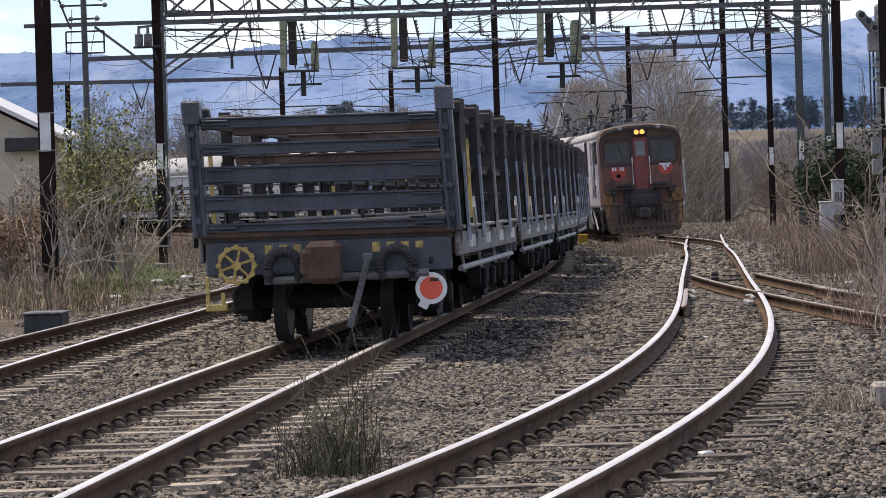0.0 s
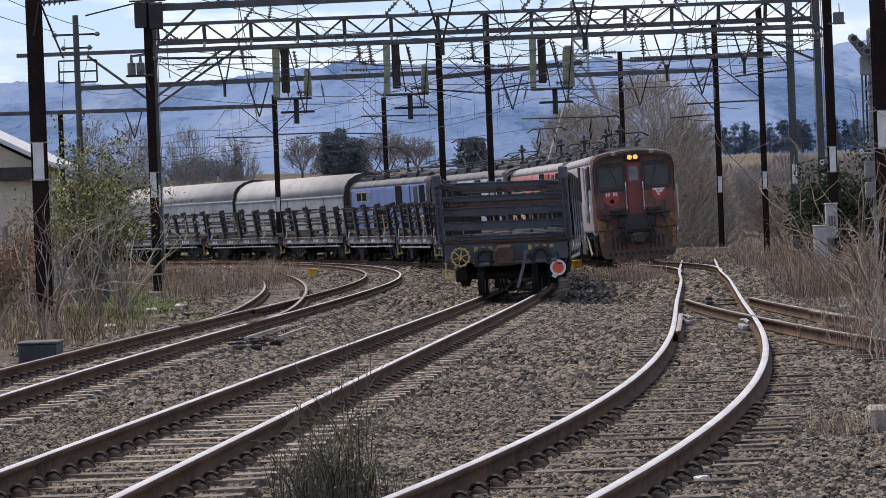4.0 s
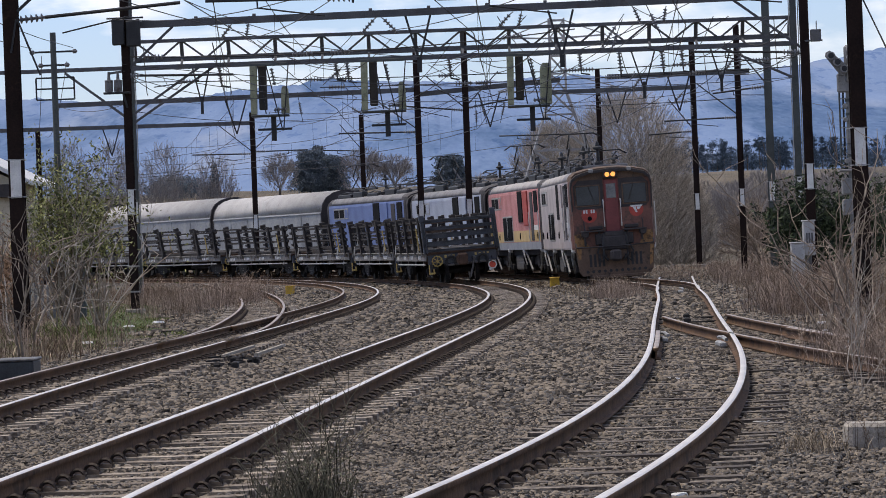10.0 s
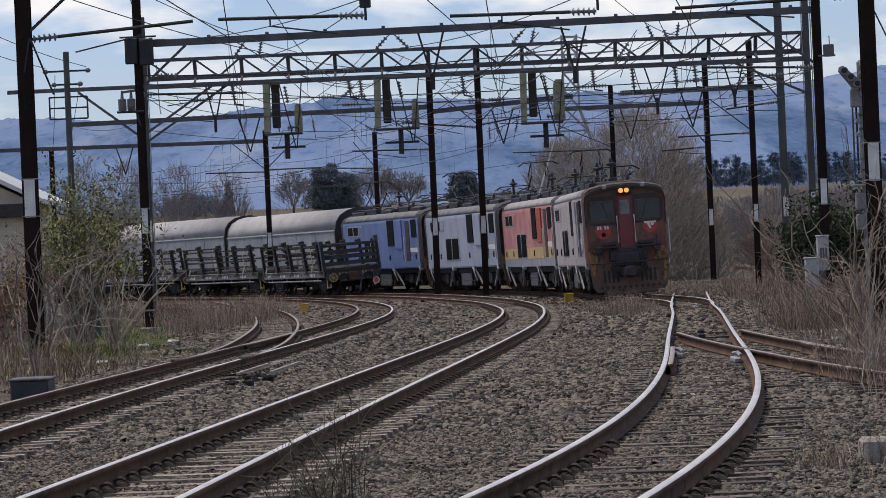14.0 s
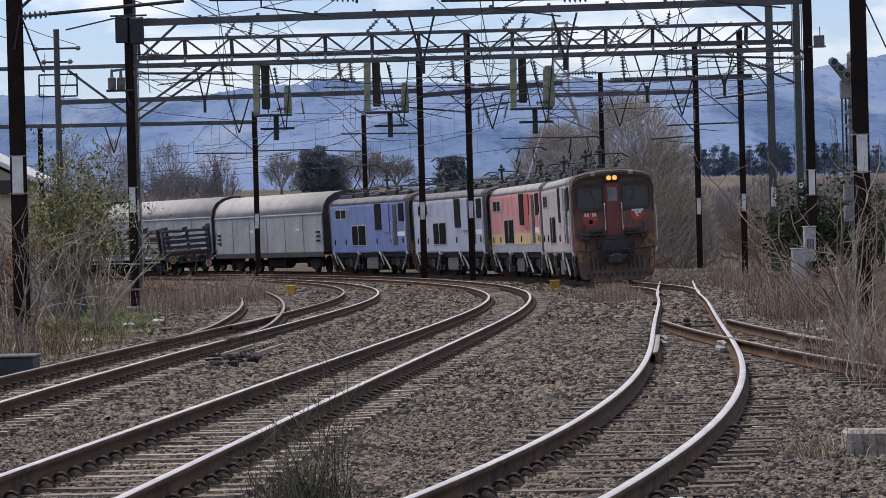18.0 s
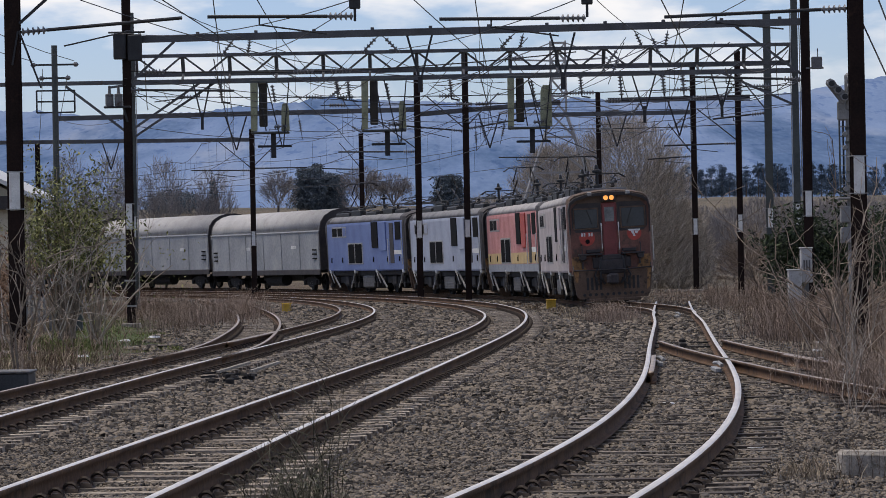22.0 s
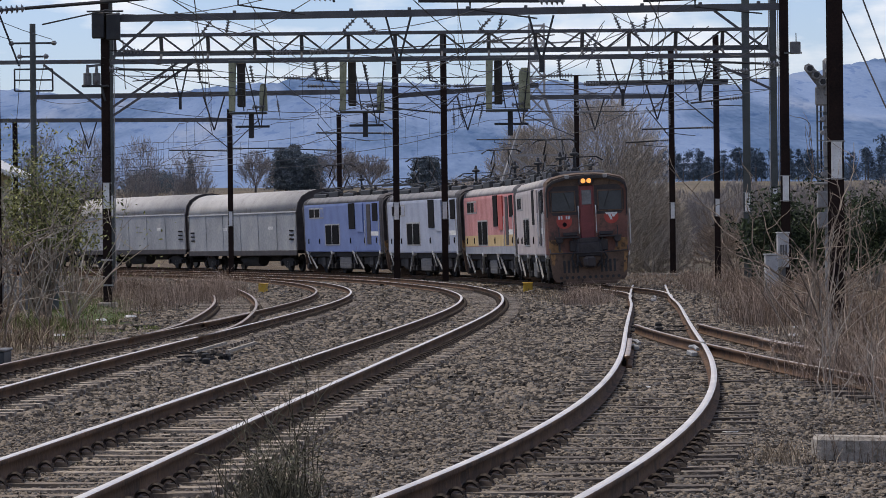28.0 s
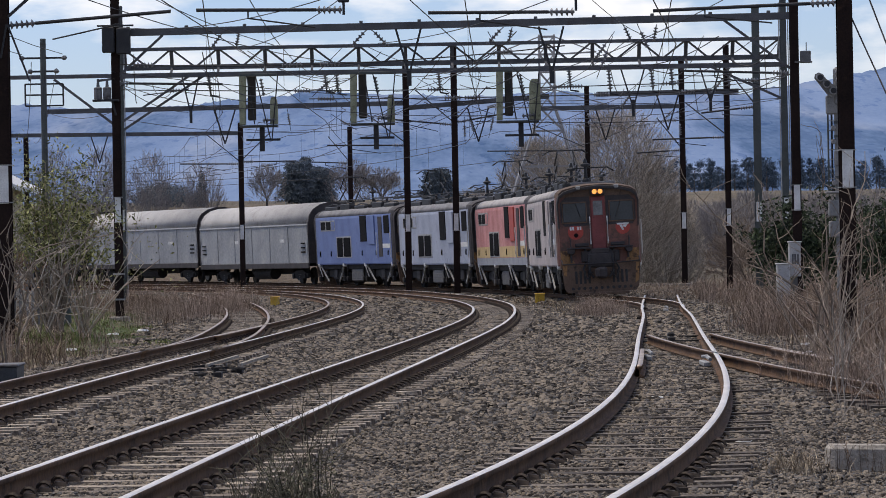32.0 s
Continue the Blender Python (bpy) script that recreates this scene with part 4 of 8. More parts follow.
    part("underfloor_fill", s, UNDER, w, "black boxes added to darken the space under the floor")
    for sg in (-1, 1):
        for y in (-6.75, -2.0, -1.45, 1.5, 2.1, 6.75):
            q = Shape()
            q.tube([(1.30 * sg, y, 1.10), (1.33 * sg, y + 0.12, 0.75), (1.24 * sg, y + 0.3, 0.45)], 0.035, 6)
            q.box(1.24 * sg - 0.1, 1.24 * sg + 0.1, y + 0.18, y + 0.42, 0.28, 0.52, 0.03)
            part("pipe_elbow", q, UNDER, w)
    # roof gear
    for y in (-4.9, -1.8, 1.3, 4.2):
        q = Shape()
        q.box(-0.80, 0.80, y - 0.9, y + 0.9, 3.84, 4.0, 0.03)
        part("roof_hatch", q, ROOF_GREY if abs(y) > 4.5 else STEEL_DARK, rf, "grimy roof hatch")
        q = Shape()
        q.box(-1.02, -0.84, y - 0.45, y + 0.2, 3.80, 3.98, 0.02)
        part("roof_vent", q, GRILLE, rf, "dark roof vent")
    for y in (-3.3, 2.8):
        for x in (-0.55, 0.55):
            q = Shape()
            q.lathe([(4.0, 0.09), (4.06, 0.05), (4.10, 0.09), (4.16, 0.05), (4.2, 0.08), (4.24, 0.03)], 8, "z", (x, y, 0))
            part("roof_insulator", q, CAP_DARK, rf, "sooty roof insulator")
    q = Shape()
    q.tube([(-0.55, -6.2, 4.26), (-0.55, -3.3, 4.26), (-0.5, 0, 4.30), (-0.55, 6.0, 4.26)], 0.02, 5)
    q.tube([(0.55, -6.2, 4.26), (0.55, 6.0, 4.26)], 0.02, 5)
    part("roof_conductor", q, STEEL_DARK, rf)
    for y0, y1, z1 in ((-6.4, -4.6, 3.98), (-4.2, -2.5, 4.06), (-1.2, 0.7, 3.96), (1.6, 3.4, 4.08), (3.8, 6.3, 3.99)):
        q = Shape()
        q.box(-1.10, -0.80, y0, y1, 3.72, z1, 0.04)
        q.tube([(-0.98, y0 - 0.2, z1 + 0.03), (-0.98, (y0 + y1) / 2, z1 + 0.10), (-0.95, y1 + 0.2, z1 + 0.02)], 0.03, 5)
        part("roof_trunk", q, STEEL_DARK, rf, "black cable trunk on the roof")
    for y in (-5.6, 0.4):
        q = Shape()
        q.lathe([(3.92, 0.17), (4.08, 0.13), (4.14, 0.06), (4.52, 0.05), (4.56, 0.17), (4.62, 0.17), (4.66, 0.08), (4.82, 0.04)], 12, "z", (-0.2, y, 0))
        part("roof_post", q, STEEL_DARK, rf, "black roof post insulator")
    for yc, up in ((5.2, True), (-5.0, False)):
        top = 5.42 if up else 4.50
        pan = Shape()
        for x in (-0.42, 0.42):
            pan.box(x - 0.05, x + 0.05, yc - 0.9, yc + 0.9, 4.16, 4.24, 0.01)
            if up:
                pan.tube([(x, yc - 0.75, 4.24), (x * 0.9, yc + 0.55, 4.86), (x * 0.7, yc, top)], 0.034, 6)
                pan.tube([(x, yc + 0.75, 4.24), (x * 0.9, yc - 0.55, 4.86), (x * 0.7, yc, top)], 0.034, 6)
            else:
                pan.tube([(x, yc - 0.85, 4.28), (x, yc + 0.9, 4.42)], 0.026, 6)
                pan.tube([(x, yc + 0.85, 4.28), (x, yc - 0.9, 4.42)], 0.026, 6)
        for dy in (-0.16, 0.16):
            pan.tube([(-0.85, yc + dy, top - 0.14), (-0.62, yc + dy, top), (0.62, yc + dy, top), (0.85, yc + dy, top - 0.14)], 0.02, 6)
        part("pantograph", pan, STEEL_DARK, w, "raised black pantograph" if up else "lowered black pantograph")
    # both ends: cab front with windscreens, door, pilot
    for end in (-1, 1):
        lead = first and end < 0
        # only the leading cab front is maroon; the other ends are near black
        paint = front if lead else END_DARK

        def put(name, q, mat, label="", parent=w):
            q.v = [(x * -end, y * -end, z) for x, y, z in q.v]     # built for the near end, turned for the far one
            return part(name, q, mat, parent, label)
        y = -L
        q = Shape()
        hood = [(-1.385, 1.02), (-1.40, 3.25), (-1.36, 3.47), (-1.18, 3.62), (-0.75, 3.74), (0, 3.80), (0.75, 3.74), (1.18, 3.62), (1.36, 3.47), (1.40, 3.25), (1.385, 1.02)]
        q.loft([[(x * 0.985, y - 0.05, 1.14 + (z - 1.14) * 0.995) for x, z in hood], [(x, y + 0.04, z) for x, z in hood]])
        face = put("cab_front", q, paint, "faded maroon cab front" if lead else "dark cab front")
        q = Shape()
        arch = [(-1.36, 2.42), (-1.385, 3.22), (-1.33, 3.44), (-1.16, 3.58), (-0.75, 3.69), (0, 3.75), (0.75, 3.69), (1.16, 3.58), (1.33, 3.44), (1.385, 3.22), (1.36, 2.42)]
        ring = [(x * 1.035, 2.42 + (z - 2.42) * 1.075) for x, z in arch] + arch[::-1]
        q.loft([[(x * 0.99, y - (0.10 + 0.13 * max(0.0, (z - 2.42) / 1.3)), z - 0.02) for x, z in ring], [(x, y + 0.03, z) for x, z in ring]])
        put("brow", q, END_DARK, "dark visor rim round the cab windows")
        for sx in (-1, 1):
            q = Shape()
            # dark plate paints the visor's shade above and round the windscreen
            o = [(0.28, 2.46), (0.28, 3.56), (0.75, 3.55), (1.12, 3.46), (1.30, 3.28), (1.30, 2.62), (1.18, 2.46)]
            q.loft([[(x * sx, y - 0.062, z) for x, z in o], [(x * sx, y - 0.03, z) for x, z in o]])
            put("window_recess", q, END_DARK, "dark window surround with the visor's shade in its colour", face)
        q = Shape()
        q.loft([[(x * k * 1.006, yy, 3.44 + (z - 3.44) * m) for x, z in ROOF_OUT] for yy, k, m in ((y - 0.08, 0.96, 0.88), (y + 0.25, 1.0, 0.985), (y + 0.75, 1.0, 1.012))])
        put("cab_roof", q, GRIME if lead else END_DARK, "grimy brown cab roof edge" if lead else "")
        q = Shape()
        q.loft([[(x * k * 1.004, yy, z) for x, z in SIDE_OUT + [(-x, z) for x, z in SIDE_OUT[::-1]]] for yy, k in ((y - 0.004, 0.945), (y + 0.10, 0.985), (y + 0.34, 1.0))], caps=False)
        put("corner_shell", q, paint, "rounded cab corner")
        for sx in (-1, 1):
            a, b = sorted((0.42 * sx, 1.21 * sx))
            q = Shape()
            q.box(a - 0.045, b + 0.045, y - 0.080, y - 0.055, 2.55, 3.30, 0.06)
            pane = put("windscreen_surround", q, GRIME, "worn windscreen frame", face)
            q = Shape()
            q.box(a, b, y - 0.092, y - 0.074, 2.60, 3.25, 0.05)
            put("windscreen", q, GLASS, "dark reflecting windscreen", pane)
            q = Shape()
            q.tube([(0.78 * sx, y - 0.105, 3.24), (0.60 * sx, y - 0.105, 2.72)], 0.012, 4)
            put("wiper", q, RUBBER, "", pane)
            q = Shape()
            q.tube([(0.30 * sx, y - 0.10, 1.82), (0.30 * sx, y - 0.15, 1.88), (0.30 * sx, y - 0.15, 2.70), (0.30 * sx, y - 0.10, 2.76)], 0.022, 6)
            put("handrail", q, WHITE, "pale handrail", face)
            q = Shape()
            q.box(0.66 * sx - 0.075, 0.66 * sx + 0.075, y - 0.27, y - 0.10, 3.71, 3.84, 0.02)
            put("marker_lamp", q, PIPE, "pale marker lamp", face)
            q = Shape()
            q.box(0.74 * sx - 0.40, 0.74 * sx + 0.40, y - 0.34, y - 0.03, 1.66, 1.72, 0.01)
            q.box(0.62 * sx - 0.24, 0.62 * sx + 0.24, y - 0.26, y - 0.05, 1.74, 1.86, 0.02)
            q.box(0.74 * sx - 0.30, 0.74 * sx - 0.24, y - 0.24, y - 0.05, 1.2, 1.66, 0.01)
            q.box(0.74 * sx + 0.2, 0.74 * sx + 0.26, y - 0.24, y - 0.05, 1.3, 1.66, 0.01)
            put("foot_step", q, END_DARK, "black grimy foot step")
            q = Shape()
            q.lathe([(y - 0.30, 0.10), (y - 0.26, 0.13), (y - 0.05, 0.13)], 14, "y", (1.00 * sx, 0, 1.60))
            q.tube([(1.00 * sx, y - 0.28, 1.66), (1.02 * sx, y - 0.22, 1.98), (1.02 * sx, y - 0.05, 2.04)], 0.022, 6)
            put("valve", q, END_DARK, "black valve body")
            q = Shape()
            q.tube([(0.36 * sx, y - 0.22, 1.60), (0.42 * sx, y - 0.32, 1.2), (0.40 * sx, y - 0.34, 0.82), (0.27 * sx, y - 0.30, 0.66)], 0.045, 7)
            put("brake_hose", q, RUBBER, "black brake hose")
            q = Shape()
            q.box(0.50 * sx - 0.16, 0.50 * sx + 0.16, y - 0.24, y - 0.04, 1.20, 1.58, 0.03)
            put("jumper_box", q, END_DARK, "black jumper socket box")
            if lead:
                q = Shape()
                o = [(1.16, 0.40), (1.27, 0.50), (1.335, 1.12), (1.22, 1.12)] if sx > 0 else [(1.20, 0.75), (1.285, 0.75), (1.335, 1.12), (1.16, 1.12)]
                q.loft([[(x * sx, y - 0.228, z) for x, z in o], [(x * sx, y - 0.215, z) for x, z in o]])
                put("pilot_patch", q, OCHRE, "grimy ochre patch on the pilot edge")
            q = Shape()
            tri = [(0.80 * sx, 1.04), (1.36 * sx, 1.04), (1.365 * sx, 1.62), (1.12 * sx, 1.62)]
            q.loft([[(x, y - 0.062, z) for x, z in tri], [(x, y - 0.04, z) for x, z in tri]])
            put("corner_patch", q, OCHRE, "grimy ochre corner patch", face)
            q = Shape()
            q.tube([(0.45 * sx, y - 0.12, 1.35), (0.62 * sx, y - 0.3, 0.95), (0.50 * sx, y - 0.34, 0.62), (0.32 * sx, y - 0.3, 0.85)], 0.035, 6)
            put("jumper_hose", q, RUBBER, "black jumper hose")
        q = Shape()
        q.box(-0.25, 0.25, y - 0.105, y - 0.03, 1.55, 3.46, 0.03)
        door = put("front_door", q, DOOR_RED if lead else END_DARK, "maroon gangway door", face)
        q = Shape()
        q.box(-0.165, 0.165, y - 0.120, y - 0.10, 2.80, 3.30, 0.06)
        put("door_window", q, DOOR_PANE if lead else GLASS, "grey door window", door)
        q = Shape()
        q.box(-0.26, 0.26, y - 0.20, y - 0.02, 3.50, 3.76, 0.03)
        put("lamp_housing", q, END_DARK, "", face)
        for x in (-0.10, 0.10):
            q = Shape()
            q.lathe([(y - 0.225, 0.075), (y - 0.195, 0.085)], 16, "y", (x, 0, 3.62))
            put("headlight", q, GLOW if lead else GLASS, "lit amber headlight" if lead else "dark headlight", face)
        if lead:
            for x, z, r in ((-0.80, 2.26, 0.27), (0.84, 2.36, 0.25)):
                q = Shape()
                q.lathe([(y - 0.056, r), (y - 0.04, r)], 24, "y", (x, 0, z))
                put("red_patch", q, RED_CLEAN, "cleaner red patch", face)
            for k in range(5):
                if k == 2:
                    continue
                q = Shape()
                q.box(-1.00 + k * 0.085, -0.94 + k * 0.085, y - 0.064, y - 0.0575, 2.32, 2.44, 0.004)
                put("fleet_number_bar", q, WHITE, "white bar", face)
            q = Shape()
            q.lathe([(y - 0.08, 0.07), (y - 0.05, 0.08)], 12, "y", (-0.79, 0, 2.14))
            put("horn_cover", q, GRILLE, "dark round cover", face)
            q = Shape()
            for tri in ([(0.62, 2.50), (1.06, 2.50), (1.03, 2.44), (0.66, 2.44)], [(0.72, 2.435), (0.82, 2.435), (0.88, 2.25), (0.81, 2.25)], [(0.86, 2.435), (1.00, 2.435), (0.94, 2.34), (0.86, 2.36)]):
                q.loft([[(x, y - 0.064, z) for x, z in tri], [(x, y - 0.0575, z) for x, z in tri]])
            put("emblem", q, WHITE, "small white emblem", face)
        q = Shape()
        lo = [(-1.14, 0.16), (-1.24, 0.30), (-1.28, 0.60), (-1.33, 1.14), (1.33, 1.14), (1.28, 0.60), (1.24, 0.30), (1.14, 0.16)]
        q.loft([[(x * 1.03, y - 0.22, z) for x, z in lo], [(x * 1.03, y - 0.16, z) for x, z in lo]])
        pilot = put("pilot", q, GRIME, "grimy brown pilot plate")
        for sx in (-1, 1):
            for k in range(4):
                q = Shape()
                q.box(0.42 * sx + k * 0.15 * sx - 0.042, 0.42 * sx + k * 0.15 * sx + 0.042, y - 0.232, y - 0.215, 0.46, 0.90, 0.01)
                put("slot", q, RUBBER, "", pilot)
        for k in range(11):
            q = Shape()
            q.lathe([(y - 0.230, 0.055), (y - 0.21, 0.055)], 10, "y", (-1.0 + k * 0.2, 0, 0.30))
            put("hole", q, RUBBER, "", pilot)
        q = Shape()
        q.box(-0.18, 0.18, y - 0.62, y - 0.15, 0.62, 1.02, 0.07)
        q.box(-0.24, -0.08, y - 0.70, y - 0.5, 0.66, 0.98, 0.05)
        put("coupler", q, END_DARK, "black grimy knuckle coupler")
        q = Shape()
        q.box(-0.46, 0.46, y - 0.3, y - 0.08, 1.00, 1.50, 0.05)
        q.box(-0.34, 0.34, y - 0.27, y - 0.08, 1.48, 1.66, 0.03)
        put("draft_box", q, END_DARK, "black drawgear housing")
        q = Shape()
        q.tube([(-1.34, y - 0.1, 1.30), (-1.34, y - 0.34, 1.16), (-0.5, y - 0.36, 1.14), (0.5, y - 0.36, 1.14), (1.34, y - 0.34, 1.18), (1.34, y - 0.1, 1.32)], 0.026, 6)
        put("uncoupling_bar", q, END_DARK, "dark bar across the cab front")
        q = Shape()
        q.box(-0.95, 0.95, y - 0.24, y - 0.17, 0.05, 0.16, 0.02)
        put("rail_guard", q, GRIME)
    return w


LOCO_AT = LINE_C.along(126.9) + LOCO_HALF + 0.1
LOCO_SPECS = [
    ("standing electric locomotive, maroon cab, lit headlights, pinkish grey flanks", SIDE_PINK, ROOF_PALE, "pink"),
    ("second electric locomotive in faded red with a yellow stripe", SIDE_RED, ROOF_PALE, "red"),
    ("third electric locomotive in dusty lilac grey paint", SIDE_LILAC, ROOF_GREY, "lilac"),
    ("fourth electric locomotive in bright blue paint", SIDE_BLUE, ROOF_GREY, "blue"),
]
for i, (text, side, roof, scheme) in enumerate(LOCO_SPECS):
    loco = locomotive(text, side, roof, MAROON, scheme, i == 0)
    loco.matrix_basis = LINE_C.ride(LOCO_AT + i * 15.5, 4.35)


# ---- covered wagons behind the locomotives ----
VAN_SIDE = material("grey_dusty_van_side", (0.185, 0.198, 0.213), (0.345, 0.357, 0.373), 0.7, 0, 0.55, 7, 0.05, (0.36, 0.36, 0.36), 0.60)
VAN_ROOF = material("pale_grey_van_roof", (0.30, 0.29, 0.285), (0.46, 0.45, 0.435), 0.75, 0, 0.7, 14, 0.05, (0.25, 0.235, 0.22), 0.62)
V_HALF = 9.35


def covered_wagon():
    w = thing("covered_wagon", "long grey covered railway wagon with a rounded roof", "railway wagon", group="covered wagons behind the locomotives")
    side = [(-1.42, 1.10), (-1.42, 3.05), (-1.40, 3.12)]
    roof = [(-1.40, 3.12), (-1.30, 3.55), (-1.08, 3.86), (-0.70, 4.08), (-0.25, 4.18), (0.25, 4.18), (0.70, 4.08), (1.08, 3.86), (1.30, 3.55), (1.40, 3.12)]
    s = Shape()
    o = side + [(-x, z) for x, z in side[::-1]]
    s.loft([[(x, y, z) for x, z in o] for y in (-V_HALF, V_HALF)])
    body = part("body", s, VAN_SIDE, w, "dusty grey van side")
    s = Shape()
    s.loft([[(x, y, z) for x, z in roof] for y in (-V_HALF - 0.1, V_HALF + 0.1)])
    part("roof", s, VAN_ROOF, w, "pale grey rounded roof", True)
    for end in (-1, 1):
        s = Shape()
        e = [(x * 1.015, z) for x, z in side + roof[1:-1] + [(-x, z) for x, z in side[::-1]]]
        s.loft([[(x, V_HALF * end + 0.12 * end, z) for x, z in e], [(x, V_HALF * end + 0.02 * end, z) for x, z in e]])
        face = part("end_wall", s, END_DARK, w, "dark end wall")
        for sg in (-1, 1):
            s = Shape()
            for k in range(3):
                s.box(min(1.43 * sg, 1.48 * sg), max(1.43 * sg, 1.48 * sg), end * (V_HALF - 0.75) - 0.3, end * (V_HALF - 0.75) + 0.3, 1.65 + k * 0.22, 1.72 + k * 0.22, 0.01)
            part("ladder", s, GRILLE, w, "dark end ladder")
        s = Shape()
        s.box(-0.16, 0.16, end * (V_HALF + 0.05) - 0.4, end * (V_HALF + 0.05) + 0.4, 0.66, 1.0, 0.05)
        part("coupler", s, RUST, w)
    for sg in (-1, 1):
        for y in np.linspace(-V_HALF + 0.15, V_HALF - 0.15, 7):
            s = Shape()
            s.box(min(1.42 * sg, 1.445 * sg), max(1.42 * sg, 1.445 * sg), y - 0.04, y + 0.04, 1.12, 3.05, 0.008)
            part("rib", s, VAN_SIDE, body)
        s = Shape()
        s.box(min(1.38 * sg, 1.46 * sg), max(1.38 * sg, 1.46 * sg), -V_HALF, V_HALF, 0.84, 1.12, 0.02)
        part("sole_bar", s, END_DARK, w, "dark sole bar")
        s = Shape()
        s.box(min(1.40 * sg, 1.46 * sg), max(1.40 * sg, 1.46 * sg), -V_HALF, V_HALF, 3.03, 3.09, 0.01)
        part("gutter", s, VAN_SIDE, body)
        for y in (-5.5, 2.4):
            s = Shape()
            for k in range(4):
                s.box(min(1.42 * sg, 1.428 * sg), max(1.42 * sg, 1.428 * sg), y + k * 0.2, y + k * 0.2 + 0.13, 2.2, 2.36)
            part("marking", s, WHITE, body, "small white marking bars", kind="stuff")
    for y in (-6.6, 6.6):
        add_bogie(w, y)
    s = Shape()
    s.lathe([(-1.6, 0.3), (1.2, 0.3)], 14, "y", (-0.7, 0, 0.55))
    s.box(-0.4, 0.6, -3.6, 3.4, 0.5, 0.86, 0.05)
    part("brake_gear", s, UNDER, w)
    return w


van = covered_wagon()
VAN_AT = LOCO_AT + 4 * 15.5 - LOCO_HALF - 0.35 + V_HALF + 0.75
van.matrix_basis = LINE_C.ride(VAN_AT, 6.6)
for i in range(1, 5):
    copy_thing(van, LINE_C.ride(VAN_AT + i * 19.6, 6.6))


# ---- overhead line: masts, beams, trusses, arms, insulators, wires ----
MAST_BROWN = material("dark_brown_mast", (0.008, 0.005, 0.0045), (0.026, 0.015, 0.012), 0.8, 0.0, 1.5, 30, 0.15, (0.040, 0.022, 0.016), 0.66, spec=0.15)
MAST_GREEN = material("grey_green_steel", (0.045, 0.052, 0.050), (0.10, 0.112, 0.108), 0.7, 0.2, 1.5, 30, 0.1, (0.06, 0.045, 0.035), 0.66)
TRUSS_GREY = material("weathered_grey_truss", (0.050, 0.052, 0.058), (0.12, 0.122, 0.13), 0.7, 0.2, 1.5, 25, 0.1, (0.075, 0.055, 0.045), 0.64)
INSUL = material("brown_grey_porcelain", (0.075, 0.075, 0.08), (0.19, 0.19, 0.20), 0.3, 0, 8, 30, 0.02)
PANEL_OLIVE = material("pale_olive_panel", (0.19, 0.20, 0.12), (0.34, 0.35, 0.235), 0.7, 0, 3, 25, 0.05, (0.12, 0.115, 0.07), 0.6)
CABINET_DARK = material("dark_brown_cabinet", (0.016, 0.013, 0.010), (0.05, 0.042, 0.03), 0.7, 0.1, 3, 25, 0.1)
WIRE = material("dark_copper_wire", (0.018, 0.018, 0.02), (0.045, 0.044, 0.046), 0.6, 0.4, 3, 30, 0.0)
LATTICE = material("galvanised_lattice", (0.25, 0.24, 0.235), (0.40, 0.39, 0.38), 0.6, 0.1, 2, 20, 0.0)
SIGNAL_GREY = material("galvanised_signal_grey", (0.15, 0.15, 0.15), (0.29, 0.29, 0.285), 0.7, 0.2, 4, 40, 0.1, (0.09, 0.08, 0.07), 0.64)
CONCRETE = material("pale_concrete", (0.22, 0.195, 0.16), (0.42, 0.38, 0.325), 0.9, 0, 5, 40, 0.5, (0.15, 0.132, 0.105), 0.56)


def h_column(s, x, y, z0, z1, w, d, t=0.025):
    """A rolled H section, flanges across the view."""
    s.box(x - w / 2, x + w / 2, y - d / 2, y - d / 2 + t, z0, z1, 0.004)
    s.box(x - w / 2, x + w / 2, y + d / 2 - t, y + d / 2, z0, z1, 0.004)
    s.box(x - t / 2, x + t / 2, y - d / 2 + t, y + d / 2 - t, z0, z1)


def insulator(s, p, q, r=0.075, n=5):
    """A turned porcelain body with n sheds, from p to q."""
    p, q = Vector(p), Vector(q)
    path, radii = [p], [r * 0.3]
    for i in range(n):
        for f, k in ((0.18, 0.34), (0.30, 1.0), (0.52, 0.85), (0.72, 0.36)):
            path.append(p.lerp(q, (i + f) / n))
            radii.append(r * k)
    s.sweep(path + [q], radii + [r * 0.3], 9)


def mast(x, y, top, width, mat, text, band=True, depth=None, foot=True):
    base = ground_z(x, y)
    m = thing("catenary_mast", text, "mast", pose(x, y, 0), group="masts of the overhead line")
    s = Shape()
    h_column(s, 0, 0, base - 0.3, top, width, depth or width)
    part("column", s, mat, m)
    if band:
        s = Shape()
        s.box(-width * 0.36, width * 0.36, -(depth or width) / 2 - 0.03, -(depth or width) / 2 - 0.004, 2.65, 3.40, 0.006)
        plate = part("band", s, WHITE, m, "white painted band")
        for z in (2.66, 3.38):
            s = Shape()
            s.box(-width * 0.58, width * 0.58, -(depth or width) / 2 - 0.035, (depth or width) / 2 + 0.01, z, z + 0.02, 0.003)
            part("band_clamp", s, PIPE, plate)
    if foot:
        s = Shape()
        s.box(-width * 1.1, width * 1.1, -width * 1.1, width * 1.1, base - 0.3, base + 0.12, 0.03)
        part("footing", s, CONCRETE, m, "stained concrete footing")
    return m


def arm(m, p, q, r, mat=STEEL_DARK, name="arm"):
    s = Shape()
    s.tube([p, q], r, 7)
    return part(name, s, mat, m)


def local(m, *pts):
    o = m.matrix_basis.translation
    return [(a - o.x, b - o.y, c - o.z) for a, b, c in pts]


